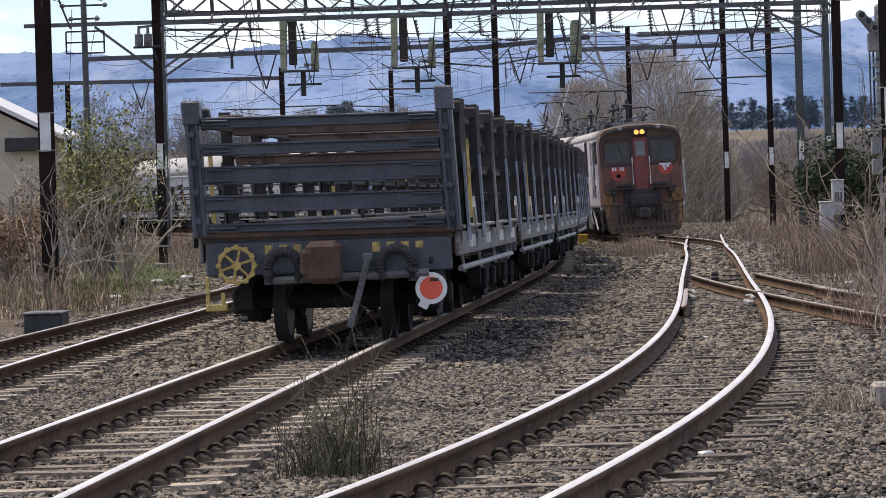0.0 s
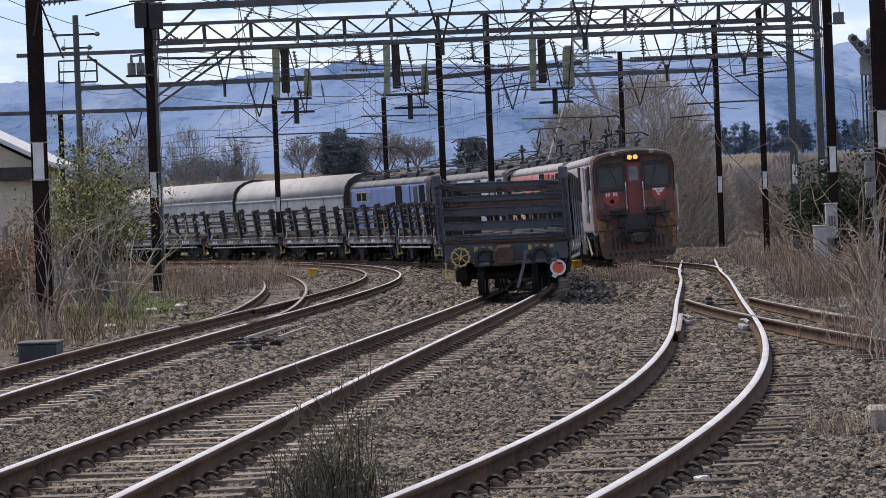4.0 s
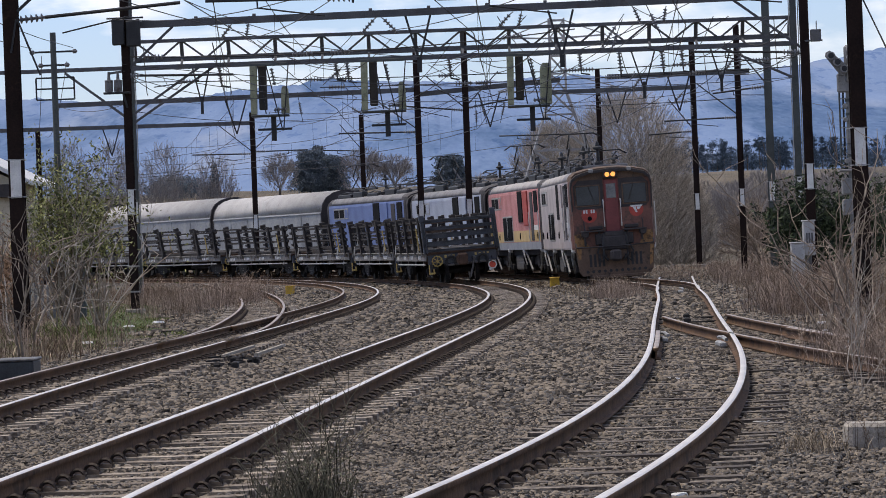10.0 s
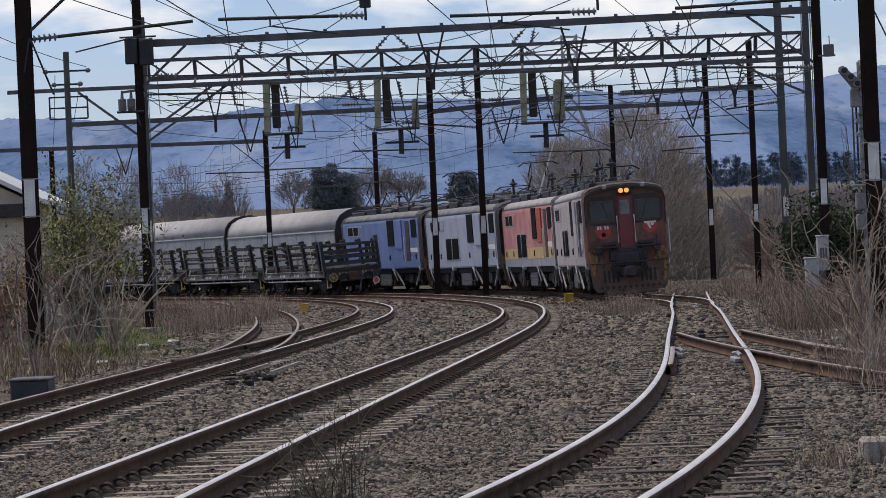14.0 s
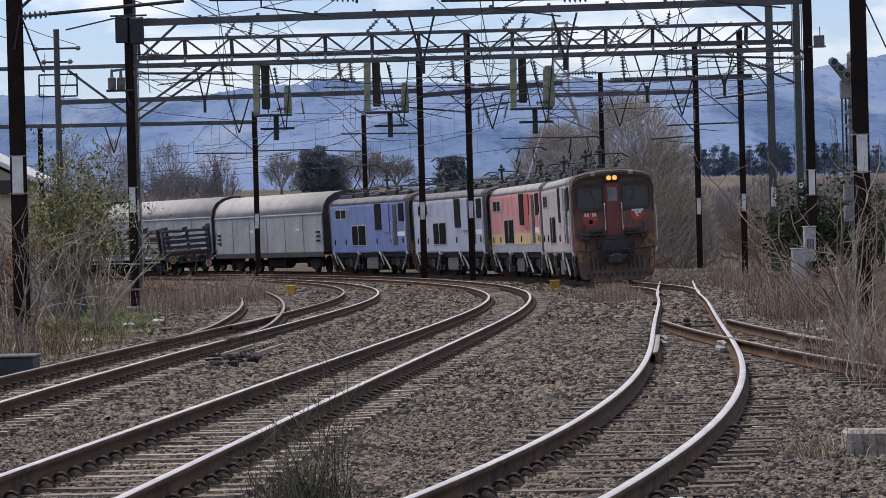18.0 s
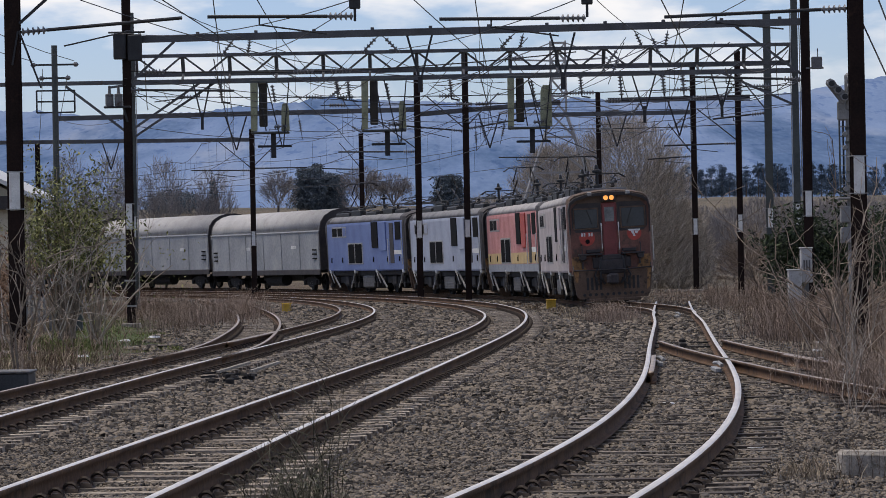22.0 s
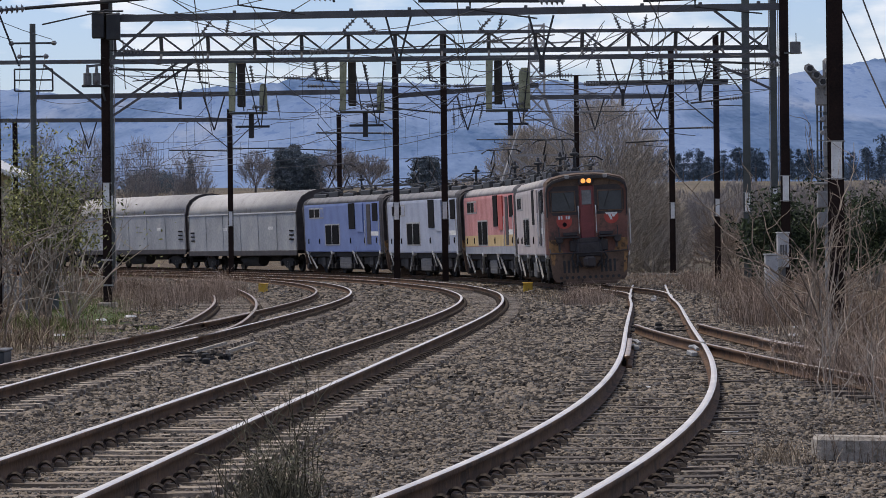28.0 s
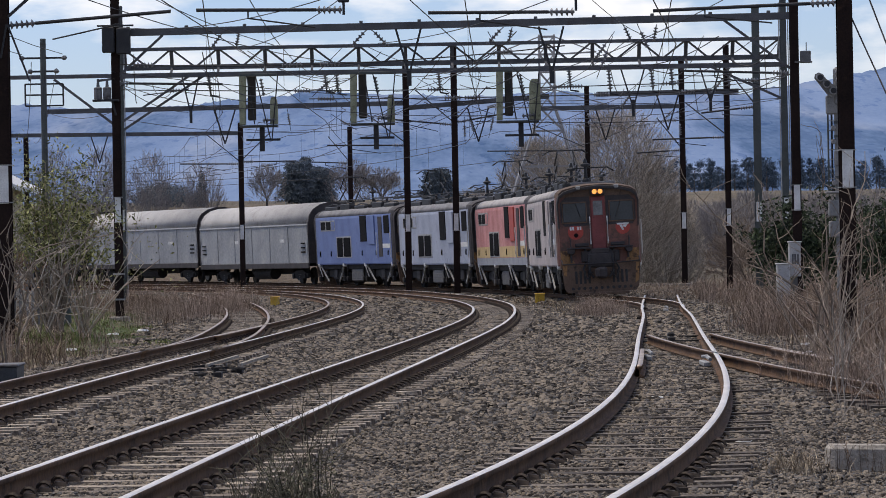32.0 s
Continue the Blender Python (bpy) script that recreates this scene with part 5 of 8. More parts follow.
def pull_off(m, p, q, ins_at_start=True, r=0.035):
    """A registration tube from p (at the mast) to q, with its insulator and a steady arm."""
    p, q = Vector(p), Vector(q)
    d = (q - p).normalized()
    s = Shape()
    insulator(s, p, p + d * 0.5, 0.085, 5)
    part("insulator", s, INSUL, m, "ribbed porcelain insulator")
    arm(m, p + d * 0.5, q, r)
    s = Shape()
    e = q - d * min(1.0, (q - p).length * 0.4)
    s.tube([e, e + Vector((0, 0, -0.16)), e + Vector((0, 0, -0.16)) + d * -0.1], 0.018, 5)
    s.tube([e + Vector((0, 0, -0.16)), e - d * 1.3 + Vector((0, 0, -0.34))], 0.016, 5)
    part("steady_arm", s, STEEL_DARK, m)


TXT_BROWN = "dark brown steel mast with a white band"
TXT_GREEN = "grey-green steel mast with a white band"
# nearest pair, 71 m off
m_ll = mast(-8.21, 71.0, 8.6, 0.29, MAST_BROWN, TXT_BROWN)
m_rr = mast(8.08, 71.0, 8.6, 0.29, MAST_BROWN, TXT_BROWN)
beam_1 = thing("portal_beam", "dark steel beam across the tracks on two masts", "beam", pose(0, 71, 0), group="portal beams")
s = Shape()
s.box(-8.4, 8.3, -0.1, 0.1, 8.25, 8.47, 0.02)
part("girder", s, TRUSS_GREY, beam_1)
for x in (-1.59, 2.90):
    s = Shape()
    for dx in (-0.42, 0.42):
        s.bar((x + dx, 0, 8.25), (x, 0, 6.62), 0.07, 0.07)
    s.box(x - 0.11, x + 0.11, -0.05, 0.05, 6.42, 6.72, 0.02)
    part("hanger", s, STEEL_DARK, beam_1, "steel V hanger")
    s = Shape()
    s.bar((x, 0, 6.45), (x, 0, 6.18), 0.05, 0.05)
    part("hanger_foot", s, STEEL_DARK, beam_1)
pull_off(beam_1, (-1.62, 0, 6.28), (-4.44, 0, 6.32))
pull_off(beam_1, (2.87, 0, 6.16), (0.04, 0, 6.19))
pull_off(m_rr, *local(m_rr, (7.92, 71, 6.25), (4.39, 71, 6.15)))
pull_off(m_ll, *local(m_ll, (-8.05, 71, 6.09), (-4.93, 71, 6.31)))
s = Shape()
s.bar((0.14, -0.1, 6.25), (1.0, -0.1, 7.0), 0.09, 0.05)
s.bar((0.12, -0.16, 6.1), (0.0, -0.16, 5.45), 0.035, 0.035)
s.bar((0.14, -0.16, 6.1), (0.55, -0.16, 5.0), 0.035, 0.035)
part("stay", s, STEEL_DARK, m_ll, "dark steel stay")

# second pair with one plain beam, 106 m off
m_l = mast(-8.98, 106.0, 9.9, 0.24, MAST_BROWN, TXT_BROWN)
m_r = mast(10.60, 106.0, 9.9, 0.25, MAST_BROWN, TXT_BROWN)
for z in (0.42, 1.15):
    s = Shape()
    s.box(-0.17, 0.17, -0.15, -0.12, z, z + 0.05, 0.004)
    part("mast_clamp", s, PIPE, m_l)
s = Shape()
s.box(-0.36, 0.0, -0.3, -0.13, 7.55, 8.30, 0.03)
s.box(0.05, 0.46, -0.3, -0.13, 7.50, 8.25, 0.03)
s.tube([(-0.5, -0.2, 8.33), (0.55, -0.2, 8.33)], 0.03, 6)
part("switch_box", s, STEEL_DARK, m_l, "dark steel switch boxes")
for dx in (-0.50, -0.24):
    s = Shape()
    s.lathe([(6.22, 0.12), (6.55, 0.12), (6.57, 0.05), (6.80, 0.03)], 12, "z", (dx, -0.2, 0))
    part("transformer_can", s, POST_GREY, m_l, "grey transformer can")
s = Shape()
s.box(-0.66, 0.1, -0.32, -0.1, 6.15, 6.21, 0.01)
s.bar((-0.1, -0.2, 6.17), (0.0, -0.14, 5.75), 0.05, 0.05)
part("can_shelf", s, STEEL_DARK, m_l)
s = Shape()
s.box(0.16, 0.46, -0.25, -0.05, 6.9, 7.25, 0.02)
s.tube([(0.34, -0.15, 7.25), (0.34, -0.15, 7.5)], 0.015, 5)
s.bar((0.0, -0.15, 6.93), (0.5, -0.15, 6.93), 0.06, 0.05)
part("relay_case", s, POST_GREY, m_r, "grey case on a bracket")
beam_2 = thing("portal_beam", "plain grey steel beam across the tracks", "beam", pose(0, 106, 0), group="portal beams")
s = Shape()
v0, v1 = (-8.9, 0, 8.13), (10.55, 0, 8.28)
s.bar(v0, v1, 0.16, 0.20)
for i in range(12):
    x = -8.6 + i * 1.68
    s.box(x - 0.05, x + 0.05, -0.06, 0.06, 8.22 + 0.0075 * (x + 9), 8.30 + 0.0075 * (x + 9), 0.01)
part("girder", s, TRUSS_GREY, beam_2)
for x in (-0.52, 3.60):
    s = Shape()
    for dx in (-0.36, 0.36):
        s.bar((x + dx, 0, 8.10), (x, 0, 6.75), 0.06, 0.06)
    s.box(x - 0.07, x + 0.07, -0.04, 0.04, 6.45, 6.95, 0.01)
    part("hanger", s, STEEL_DARK, beam_2, "steel V hanger")
for p, q in (((-7.6, 0, 8.05), (-9.05, 0, 6.75)), ((8.6, 0, 8.18), (10.5, 0, 6.75))):
    s = Shape()
    s.bar(p, q, 0.07, 0.07)
    part("brace", s, TRUSS_GREY, beam_2)
for x, dx in ((-6.05, 0.2), (-5.45, 0.05), (-1.95, 0.25), (-1.35, -0.25), (1.98, 0.25), (2.42, 0.06), (5.80, -0.12), (6.60, 0.05)):
    s = Shape()
    insulator(s, (x + dx * 0.6, 0, 8.02), (x - dx, 0, 7.60), 0.07, 5)
    s.tube([(x + dx, 0, 8.1), (x + dx * 0.6, 0, 8.02)], 0.015, 5)
    part("insulator", s, INSUL, beam_2, "hanging porcelain insulator")
pull_off(m_r, *local(m_r, (10.45, 106, 6.62), (7.3, 106, 6.75)))
pull_off(m_l, *local(m_l, (-9.1, 106, 6.68), (-5.9, 106, 6.60)))

# box truss, 130 m off
truss = thing("truss_gantry", "weathered grey steel truss gantry across the tracks", "gantry", pose(0, 130, 0), group="portal beams")
for y, z in ((0.0, 9.05), (-0.45, 8.10), (0.45, 8.42)):
    s = Shape()
    s.bar((-10.75, y, z), (12.6, y, z), 0.14, 0.17 if z < 9 else 0.12)
    part("chord", s, TRUSS_GREY, truss)
n = 28
for i in range(n + 1):
    x = -10.7 + 23.2 * i / n
    s = Shape()
    if i % 2 == 0:
        s.bar((x, 0.0, 9.05), (x, 0.45, 8.42), 0.13, 0.06)
        s.bar((x, 0.45, 8.42), (x, -0.45, 8.10), 0.08, 0.05)
        part("upright", s, TRUSS_GREY, truss)
    if i < n:
        x2 = x + 23.2 / n
        s = Shape()
        if i % 2:
            s.bar((x, 0.45, 8.42), (x2, 0.0, 9.05), 0.07, 0.05)
        else:
            s.bar((x, 0.0, 9.05), (x2, 0.45, 8.42), 0.07, 0.05)
        part("diagonal", s, TRUSS_GREY, truss)
for x, top in ((-10.86, 10.6), (12.62, 11.5)):
    m = mast(x, 130.0, top, 0.22, MAST_GREEN, TXT_GREEN)
    for dx in (-0.16, 0.16):
        s = Shape()
        s.tube([(dx, -0.14, ground_z(x, 130)), (dx, -0.14, top - 1.2)], 0.02, 5)
        part("conduit", s, PIPE, m, "thin cable conduit")
for x, dx, z in ((7.25, 0.42, 6.35), (9.98, 0.36, 6.5), (-8.35, 0.3, 6.4)):
    s = Shape()
    for q in (-dx, dx):
        s.bar((x + q, -0.45, 8.06), (x, -0.45, z + 0.3), 0.07, 0.05)
    s.box(x - 0.05, x + 0.05, -0.5, -0.4, z, z + 0.6, 0.01)
    part("hanger", s, STEEL_DARK, truss, "steel V hanger")
for p, q in (((-10.7, -0.45, 8.05), (-11.6, -0.45, 7.95)), ((10.0, -0.45, 8.06), (12.5, -0.45, 6.9)), ((-8.4, -0.45, 8.06), (-10.75, -0.45, 6.5)), ((-7.9, -0.3, 8.06), (-10.75, -0.3, 6.2))):
    s = Shape()
    s.bar(p, q, 0.08, 0.08)
    part("brace", s, TRUSS_GREY, truss)
s = Shape()
s.bar((-15.7, 0, 8.14), (-10.95, 0, 8.14), 0.12, 0.14)
part("outrigger", s, TRUSS_GREY, truss)
s = Shape()
s.bar((-13.2, 0, 8.05), (-10.95, 0, 6.3), 0.09, 0.09)
part("brace", s, TRUSS_GREY, truss)

# switch frames that hang below the truss
for k, (xa, xb) in enumerate(((-6.62, -5.28), (-2.72, -1.16), (2.42, 3.90))):
    f = thing("switch_frame", "olive and grey switch frame hanging from the truss", "switchgear", pose((xa + xb) / 2, 129.3, 0), group="switch frames")
    h = (xb - xa) / 2
    for sx in (-1, 1):
        s = Shape()
        xo, w = sx * (h - 0.13), (0.12 if sx < 0 else 0.12 + 0.06 * (k == 2))
        if sx > 0:
            zt = 7.25 if k < 2 else 7.72
            s.loft([[(xo - w * q, -0.3, z), (xo + w * q, -0.3, z), (xo + w * q, 0.3, z), (xo - w * q, 0.3, z)] for z, q in ((zt, 0.55), (zt - 0.08, 0.85), (zt - 0.2, 1.0), (6.3, 1.15))])
        else:
            s.loft([[(xo - w, -0.3, 8.0), (xo + w, -0.3, 8.0), (xo + w, 0.3, 8.0), (xo - w, 0.3, 8.0)],
                [(xo - w * 0.9 + 0.02 * sx, -0.28, 6.3), (xo + w * 1.05 + 0.05 * sx, -0.28, 6.3), (xo + w * 1.05 + 0.05 * sx, 0.28, 6.3), (xo - w * 0.9 + 0.02 * sx, 0.28, 6.3)]])
        part("panel", s, PANEL_OLIVE, f, "pale olive panel")
    s = Shape()
    s.box(-h + 0.30, -h + 0.58, -0.2, 0.2, 6.45, 8.0, 0.03)
    part("cabinet", s, CABINET_DARK, f, "dark narrow cabinet")
    s = Shape()
    s.box(-h, h, -0.35, 0.35, 6.20, 6.27, 0.02)
    part("tray", s, MAST_GREEN, f)
    s = Shape()
    s.box(-h, h, -0.3, -0.2, 7.98, 8.08, 0.01)
    part("top_rail", s, MAST_GREEN, f)
    for a, b in ((0.0, 0.50), (0.78, 0.55), (-0.3, -0.05)):
        s = Shape()
        s.bar((h - 0.75 + a, -0.34, 8.0), (h - 0.75 + b, -0.34, 6.3 - (0.55 if a > -0.1 else 0)), 0.06, 0.04)
        part("link_rod", s, STEEL_DARK, f)
    s = Shape()
    insulator(s, (0.15, -0.3, 6.42), (0.62, -0.3, 6.46), 0.09, 4)
    insulator(s, (0.1, -0.2, 7.9), (0.2, -0.2, 7.3), 0.08, 5)
    part("insulator", s, INSUL, f, "ribbed porcelain insulator", kind="stuff")
    s = Shape()
    s.box(0.02, 0.2, -0.06, 0.06, 5.35, 6.2, 0.01)
    s.box(-0.45, 0.75, -0.05, 0.05, 5.72, 5.80, 0.01)
    part("contact_stem", s, STEEL_DARK, f, "dark contact stem")

# masts further off and their beams
far = {}
for key, x, y, top, w, mat in (("a", 12.45, 139, 10.8, 0.27, MAST_GREEN), ("b", 12.78, 157, 10.4, 0.24, MAST_BROWN), ("c", 11.62, 168, 10.35, 0.25, MAST_BROWN),
                               ("d", 8.88, 205, 11.0, 0.26, MAST_BROWN), ("e", 1.13, 157, 10.6, 0.27, MAST_BROWN), ("f", -0.93, 157, 10.0, 0.27, MAST_BROWN),
                               ("g", -4.36, 204, 8.9, 0.26, MAST_BROWN), ("h", -9.55, 187, 8.6, 0.26, MAST_BROWN), ("i", -20.8, 190, 8.3, 0.24, MAST_BROWN)):
    far[key] = mast(x, y, top, w, mat, TXT_BROWN if mat is MAST_BROWN else TXT_GREEN, band=key not in "i")
for x0, x1, y, z0, z1 in ((-16.3, -1.06, 157, 8.05, 8.15), (4.7, 11.5, 167.7, 8.25, 8.25), (6.9, 12.7, 150, 8.07, 8.1), (-24.0, -9.65, 188, 8.2, 8.1), (-0.9, 5.2, 157.2, 7.95, 8.35)):
    b = thing("portal_beam", "thin grey steel beam of the overhead line", "beam", pose(0, y, 0), group="portal beams")
    s = Shape()
    s.bar((x0, 0, z0), (x1, 0, z1), 0.16, 0.20)
    part("girder", s, TRUSS_GREY, b)
    mid = (x0 + x1) / 2
    s = Shape()
    for q in (-0.45, 0.45):
        s.bar((mid + q, 0, z0 - 0.05), (mid, 0, z0 - 1.5), 0.06, 0.06)
    part("hanger", s, STEEL_DARK, b, "steel V hanger")
for key, dx, z, dz in (("a", -2.1, 7.0, -0.2), ("b", -3.2, 6.45, -0.05), ("c", -2.1, 6.25, -0.1), ("d", -5.6, 7.4, 0.05), ("e", -3.0, 7.2, 0.3), ("e", 2.6, 7.3, 0.4),
                       ("f", -3.4, 6.35, 0.05), ("g", -2.2, 6.9, 0.1), ("h", -3.1, 6.5, 0.05), ("h", 2.8, 6.6, 0.0)):
    sg = 1 if dx > 0 else -1
    pull_off(far[key], (0.14 * sg, 0, z), (dx, 0, z + dz))
    s = Shape()
    s.bar((0.1 * sg, 0, z + 0.15), (dx * 0.55, 0, z + 1.5), 0.07, 0.05)
    part("brace", s, TRUSS_GREY, far[key])

# feeder pole with cross-arms
pole = thing("feeder_pole", "dark pole with cross-arms and insulators", "pole", pose(-12.32, 118, 0))
s = Shape()
s.tube([(0, 0, -0.4), (0, 0, 8.75)], 0.11, 10, r_end=0.095)
part("shaft", s, MAST_GREEN, pole)
for z, w in ((8.13, 0.68), (7.70, 0.42)):
    s = Shape()
    s.bar((-w, 0, z), (w, 0, z), 0.05, 0.06)
    part("cross_arm", s, STEEL_DARK, pole)
    for sx in (-1, 1):
        s = Shape()
        s.lathe([(z - 0.07, 0.05), (z, 0.1), (z + 0.07, 0.05)], 10, "z", (w * sx, 0, 0))
        part("insulator", s, INSUL, pole, "round porcelain insulator")
s = Shape()
for p, q in (((-0.6, 7.30), (0.62, 7.30)), ((-0.6, 6.60), (0.62, 6.60)), ((-0.6, 6.60), (-0.6, 7.30)), ((0.62, 6.60), (0.62, 7.30)), ((-0.6, 6.95), (0.62, 6.95))):
    s.bar((p[0], 0.08, p[1]), (q[0], 0.08, q[1]), 0.05, 0.05)
part("frame", s, STEEL_DARK, pole, "square steel frame")

# lattice tower behind the locomotives
tower = thing("lattice_tower", "pale galvanised lattice tower before bare trees", "tower", pose(6.75, 207, 0))
gz = ground_z(6.75, 207)
WAIST = 9.9


def tower_half(z):
    return 0.42 + (3.7 - 0.42) * max(0.0, (WAIST - z) / (WAIST - gz))


for sx in (-1, 1):
    for sy in (-1, 1):
        s = Shape()
        s.bar((tower_half(gz) * sx, tower_half(gz) * 0.6 * sy, gz), (0.42 * sx, 0.42 * sy, WAIST), 0.10, 0.10)
        s.bar((0.42 * sx, 0.42 * sy, WAIST), (0.42 * sx, 0.42 * sy, 14.0), 0.09, 0.09)
        part("leg", s, LATTICE, tower)
levels = [gz, gz + 3.6, gz + 6.4, gz + 8.4, WAIST, 10.9, 11.9, 12.9, 13.9]
for z0, z1 in zip(levels, levels[1:]):
    a0, a1 = tower_half(z0), tower_half(z1)
    for sy in (-1, 1):
        k0, k1 = (0.6 if z0 < WAIST else 1.0), (0.6 if z1 < WAIST else 1.0)
        for sx in (-1, 1):
            s = Shape()
            s.bar((-a0 * sx, a0 * k0 * sy, z0), (a1 * sx, a1 * k1 * sy, z1), 0.065, 0.065)
            part("diagonal", s, LATTICE, tower)
        s = Shape()
        s.bar((-a1, a1 * k1 * sy, z1), (a1, a1 * k1 * sy, z1), 0.07, 0.07)
        part("tie", s, LATTICE, tower)
for sx in (-1, 1):
    for z, w in ((9.9, 3.4), (12.9, 2.8)):
        s = Shape()
        s.bar((0.42 * sx, 0, z), (w * sx, 0, z + 0.1), 0.09, 0.09)
        s.bar((0.42 * sx, 0, z + 1.0), (w * sx, 0, z + 0.1), 0.06, 0.06)
        part("cross_arm", s, LATTICE, tower)

# signal beside the tracks
signal = thing("railway_signal", "grey railway signal mast with a slanted route indicator", "signal", pose(8.88, 80, 0))
gz = ground_z(8.88, 80)
s = Shape()
s.tube([(0.03, 0, gz), (0.03, 0, 4.6)], 0.062, 12)
part("post", s, SIGNAL_GREY, signal)
for dx in (-0.165, 0.165):
    s = Shape()
    s.bar((dx, 0.05, 2.7), (dx, 0.05, 4.6), 0.035, 0.05)
    part("side_rail", s, SIGNAL_GREY if dx > 0 else MAST_GREEN, signal)
for k in range(9):
    s = Shape()
    s.bar((-0.165, 0.03, 2.82 + k * 0.21), (0.165, 0.03, 2.82 + k * 0.21), 0.022, 0.022)
    part("rung", s, SIGNAL_GREY, signal)
s = Shape()
s.box(-0.10, -0.06, 0.06, 0.10, 2.75, 4.55, 0.005)
part("cable_trunk", s, STEEL_DARK, signal, "dark cable trunk")
s = Shape()
s.box(-0.04, 0.17, -0.14, 0.10, 3.30, 3.64, 0.02)
part("junction_box", s, SIGNAL_GREY, signal)
for z in (3.95, 3.05, 4.25):
    s = Shape()
    s.lathe([(z - 0.03, 0.078), (z + 0.03, 0.078)], 12, "z", (0.03, 0, 0))
    part("collar", s, MAST_GREEN, signal)
    s = Shape()
    s.lathe([(-0.16, 0.05), (-0.04, 0.055)], 10, "y", (-0.06, 0, z - 0.12))
    part("lamp_case", s, SIGNAL_GREY, signal)
s = Shape()
s.box(-0.24, 0.14, -0.22, 0.15, 2.70, 2.75, 0.01)
part("platform", s, SIGNAL_GREY, signal)
for z0, z1 in ((2.20, 2.55), (1.75, 2.1)):
    s = Shape()
    s.box(-0.19, 0.02, -0.16, 0.06, z0, z1, 0.02)
    part("relay_case", s, SIGNAL_GREY, signal)
s = Shape()
s.box(-0.22, 0.19, -0.10, -0.02, 4.42, 4.84, 0.03)
part("neck_plate", s, SIGNAL_GREY, signal)
s = Shape()
s.box(-0.05, 0.19, -0.14, -0.02, 4.62, 5.45, 0.05)
part("backplate", s, SIGNAL_GREY, signal)
s = Shape()
pts = [(-0.46, 5.22), (-0.44, 5.30), (-0.36, 5.34), (-0.01, 5.02), (0.02, 4.88), (-0.06, 4.78), (-0.14, 4.80)]
s.loft([[(x, -0.17, z) for x, z in pts], [(x, -0.06, z) for x, z in pts]])
part("route_arm", s, SIGNAL_GREY, signal, "slanted grey indicator arm")
for x, z in ((-0.35, 5.22), (-0.21, 5.08), (-0.07, 4.93), (0.08, 5.34), (0.08, 5.16), (0.08, 4.96)):
    s = Shape()
    s.lathe([(-0.34, 0.088), (-0.17, 0.088)], 14, "y", (x, 0, z))
    hood = part("lamp_hood", s, SIGNAL_GREY, signal, "round lamp hood")
    s = Shape()
    s.lathe([(-0.343, 0.055), (-0.338, 0.07)], 12, "y", (x, 0, z))
    part("lens", s, STEEL_DARK, hood, "unlit dark lens")

# wires
def wire(p, q, sag, r=0.011, n=10):
    p, q = Vector(p), Vector(q)
    s = Shape()
    s.tube([p.lerp(q, i / n) - Vector((0, 0, 4 * sag * (i / n) * (1 - i / n))) for i in range(n + 1)], r, 4, caps=False)
    part_me = s.mesh("overhead_wire", WIRE)
    return tagged(new("overhead_wire", part_me), "thin dark overhead wire", "wire", "wires of the overhead line")


SPANS = [20, 71, 106, 130, 157, 188, 225, 265]
for line, off in ((LINE_A, 0.0), (LINE_B, 0.0), (LINE_C, 0.0), (LINE_H, -0.5)):
    for i in range(len(SPANS) - 1):
        y0, y1 = SPANS[i], SPANS[i + 1]
        use = LINE_D if (line is LINE_C and y1 <= 106) else line
        use1 = LINE_D if (line is LINE_C and y1 <= 106) else line
        if line is LINE_H and y0 < 71:
            continue
        zig = 0.22 if i % 2 else -0.22
        a = (use.at(y0) + off + zig, y0, lift(y0))
        b = (use1.at(y1) + off - zig, y1, lift(y1))
        wire((a[0], a[1], a[2] + 5.5), (b[0], b[1], b[2] + 5.5), 0.06)
        wire((a[0], a[1], a[2] + 6.75), (b[0], b[1], b[2] + 6.75), 0.55 * ((y1 - y0) / 40) ** 2)
        if y0 >= 71:
            drop = Shape()
            n = int((y1 - y0) / 6)
            for k in range(1, n):
                f = k / n
                x, y = a[0] + (b[0] - a[0]) * f, y0 + (y1 - y0) * f
                zt = 6.75 - 4 * 0.55 * ((y1 - y0) / 40) ** 2 * f * (1 - f)
                drop.tube([(x, y, lift(y) + 5.5), (x, y, lift(y) + zt)], 0.006, 3, caps=False)
            tagged(new("dropper_wires", drop.mesh("droppers", WIRE)), "fine dropper wires between contact and carrier wire", "wire", "wires of the overhead line", kind="stuff")
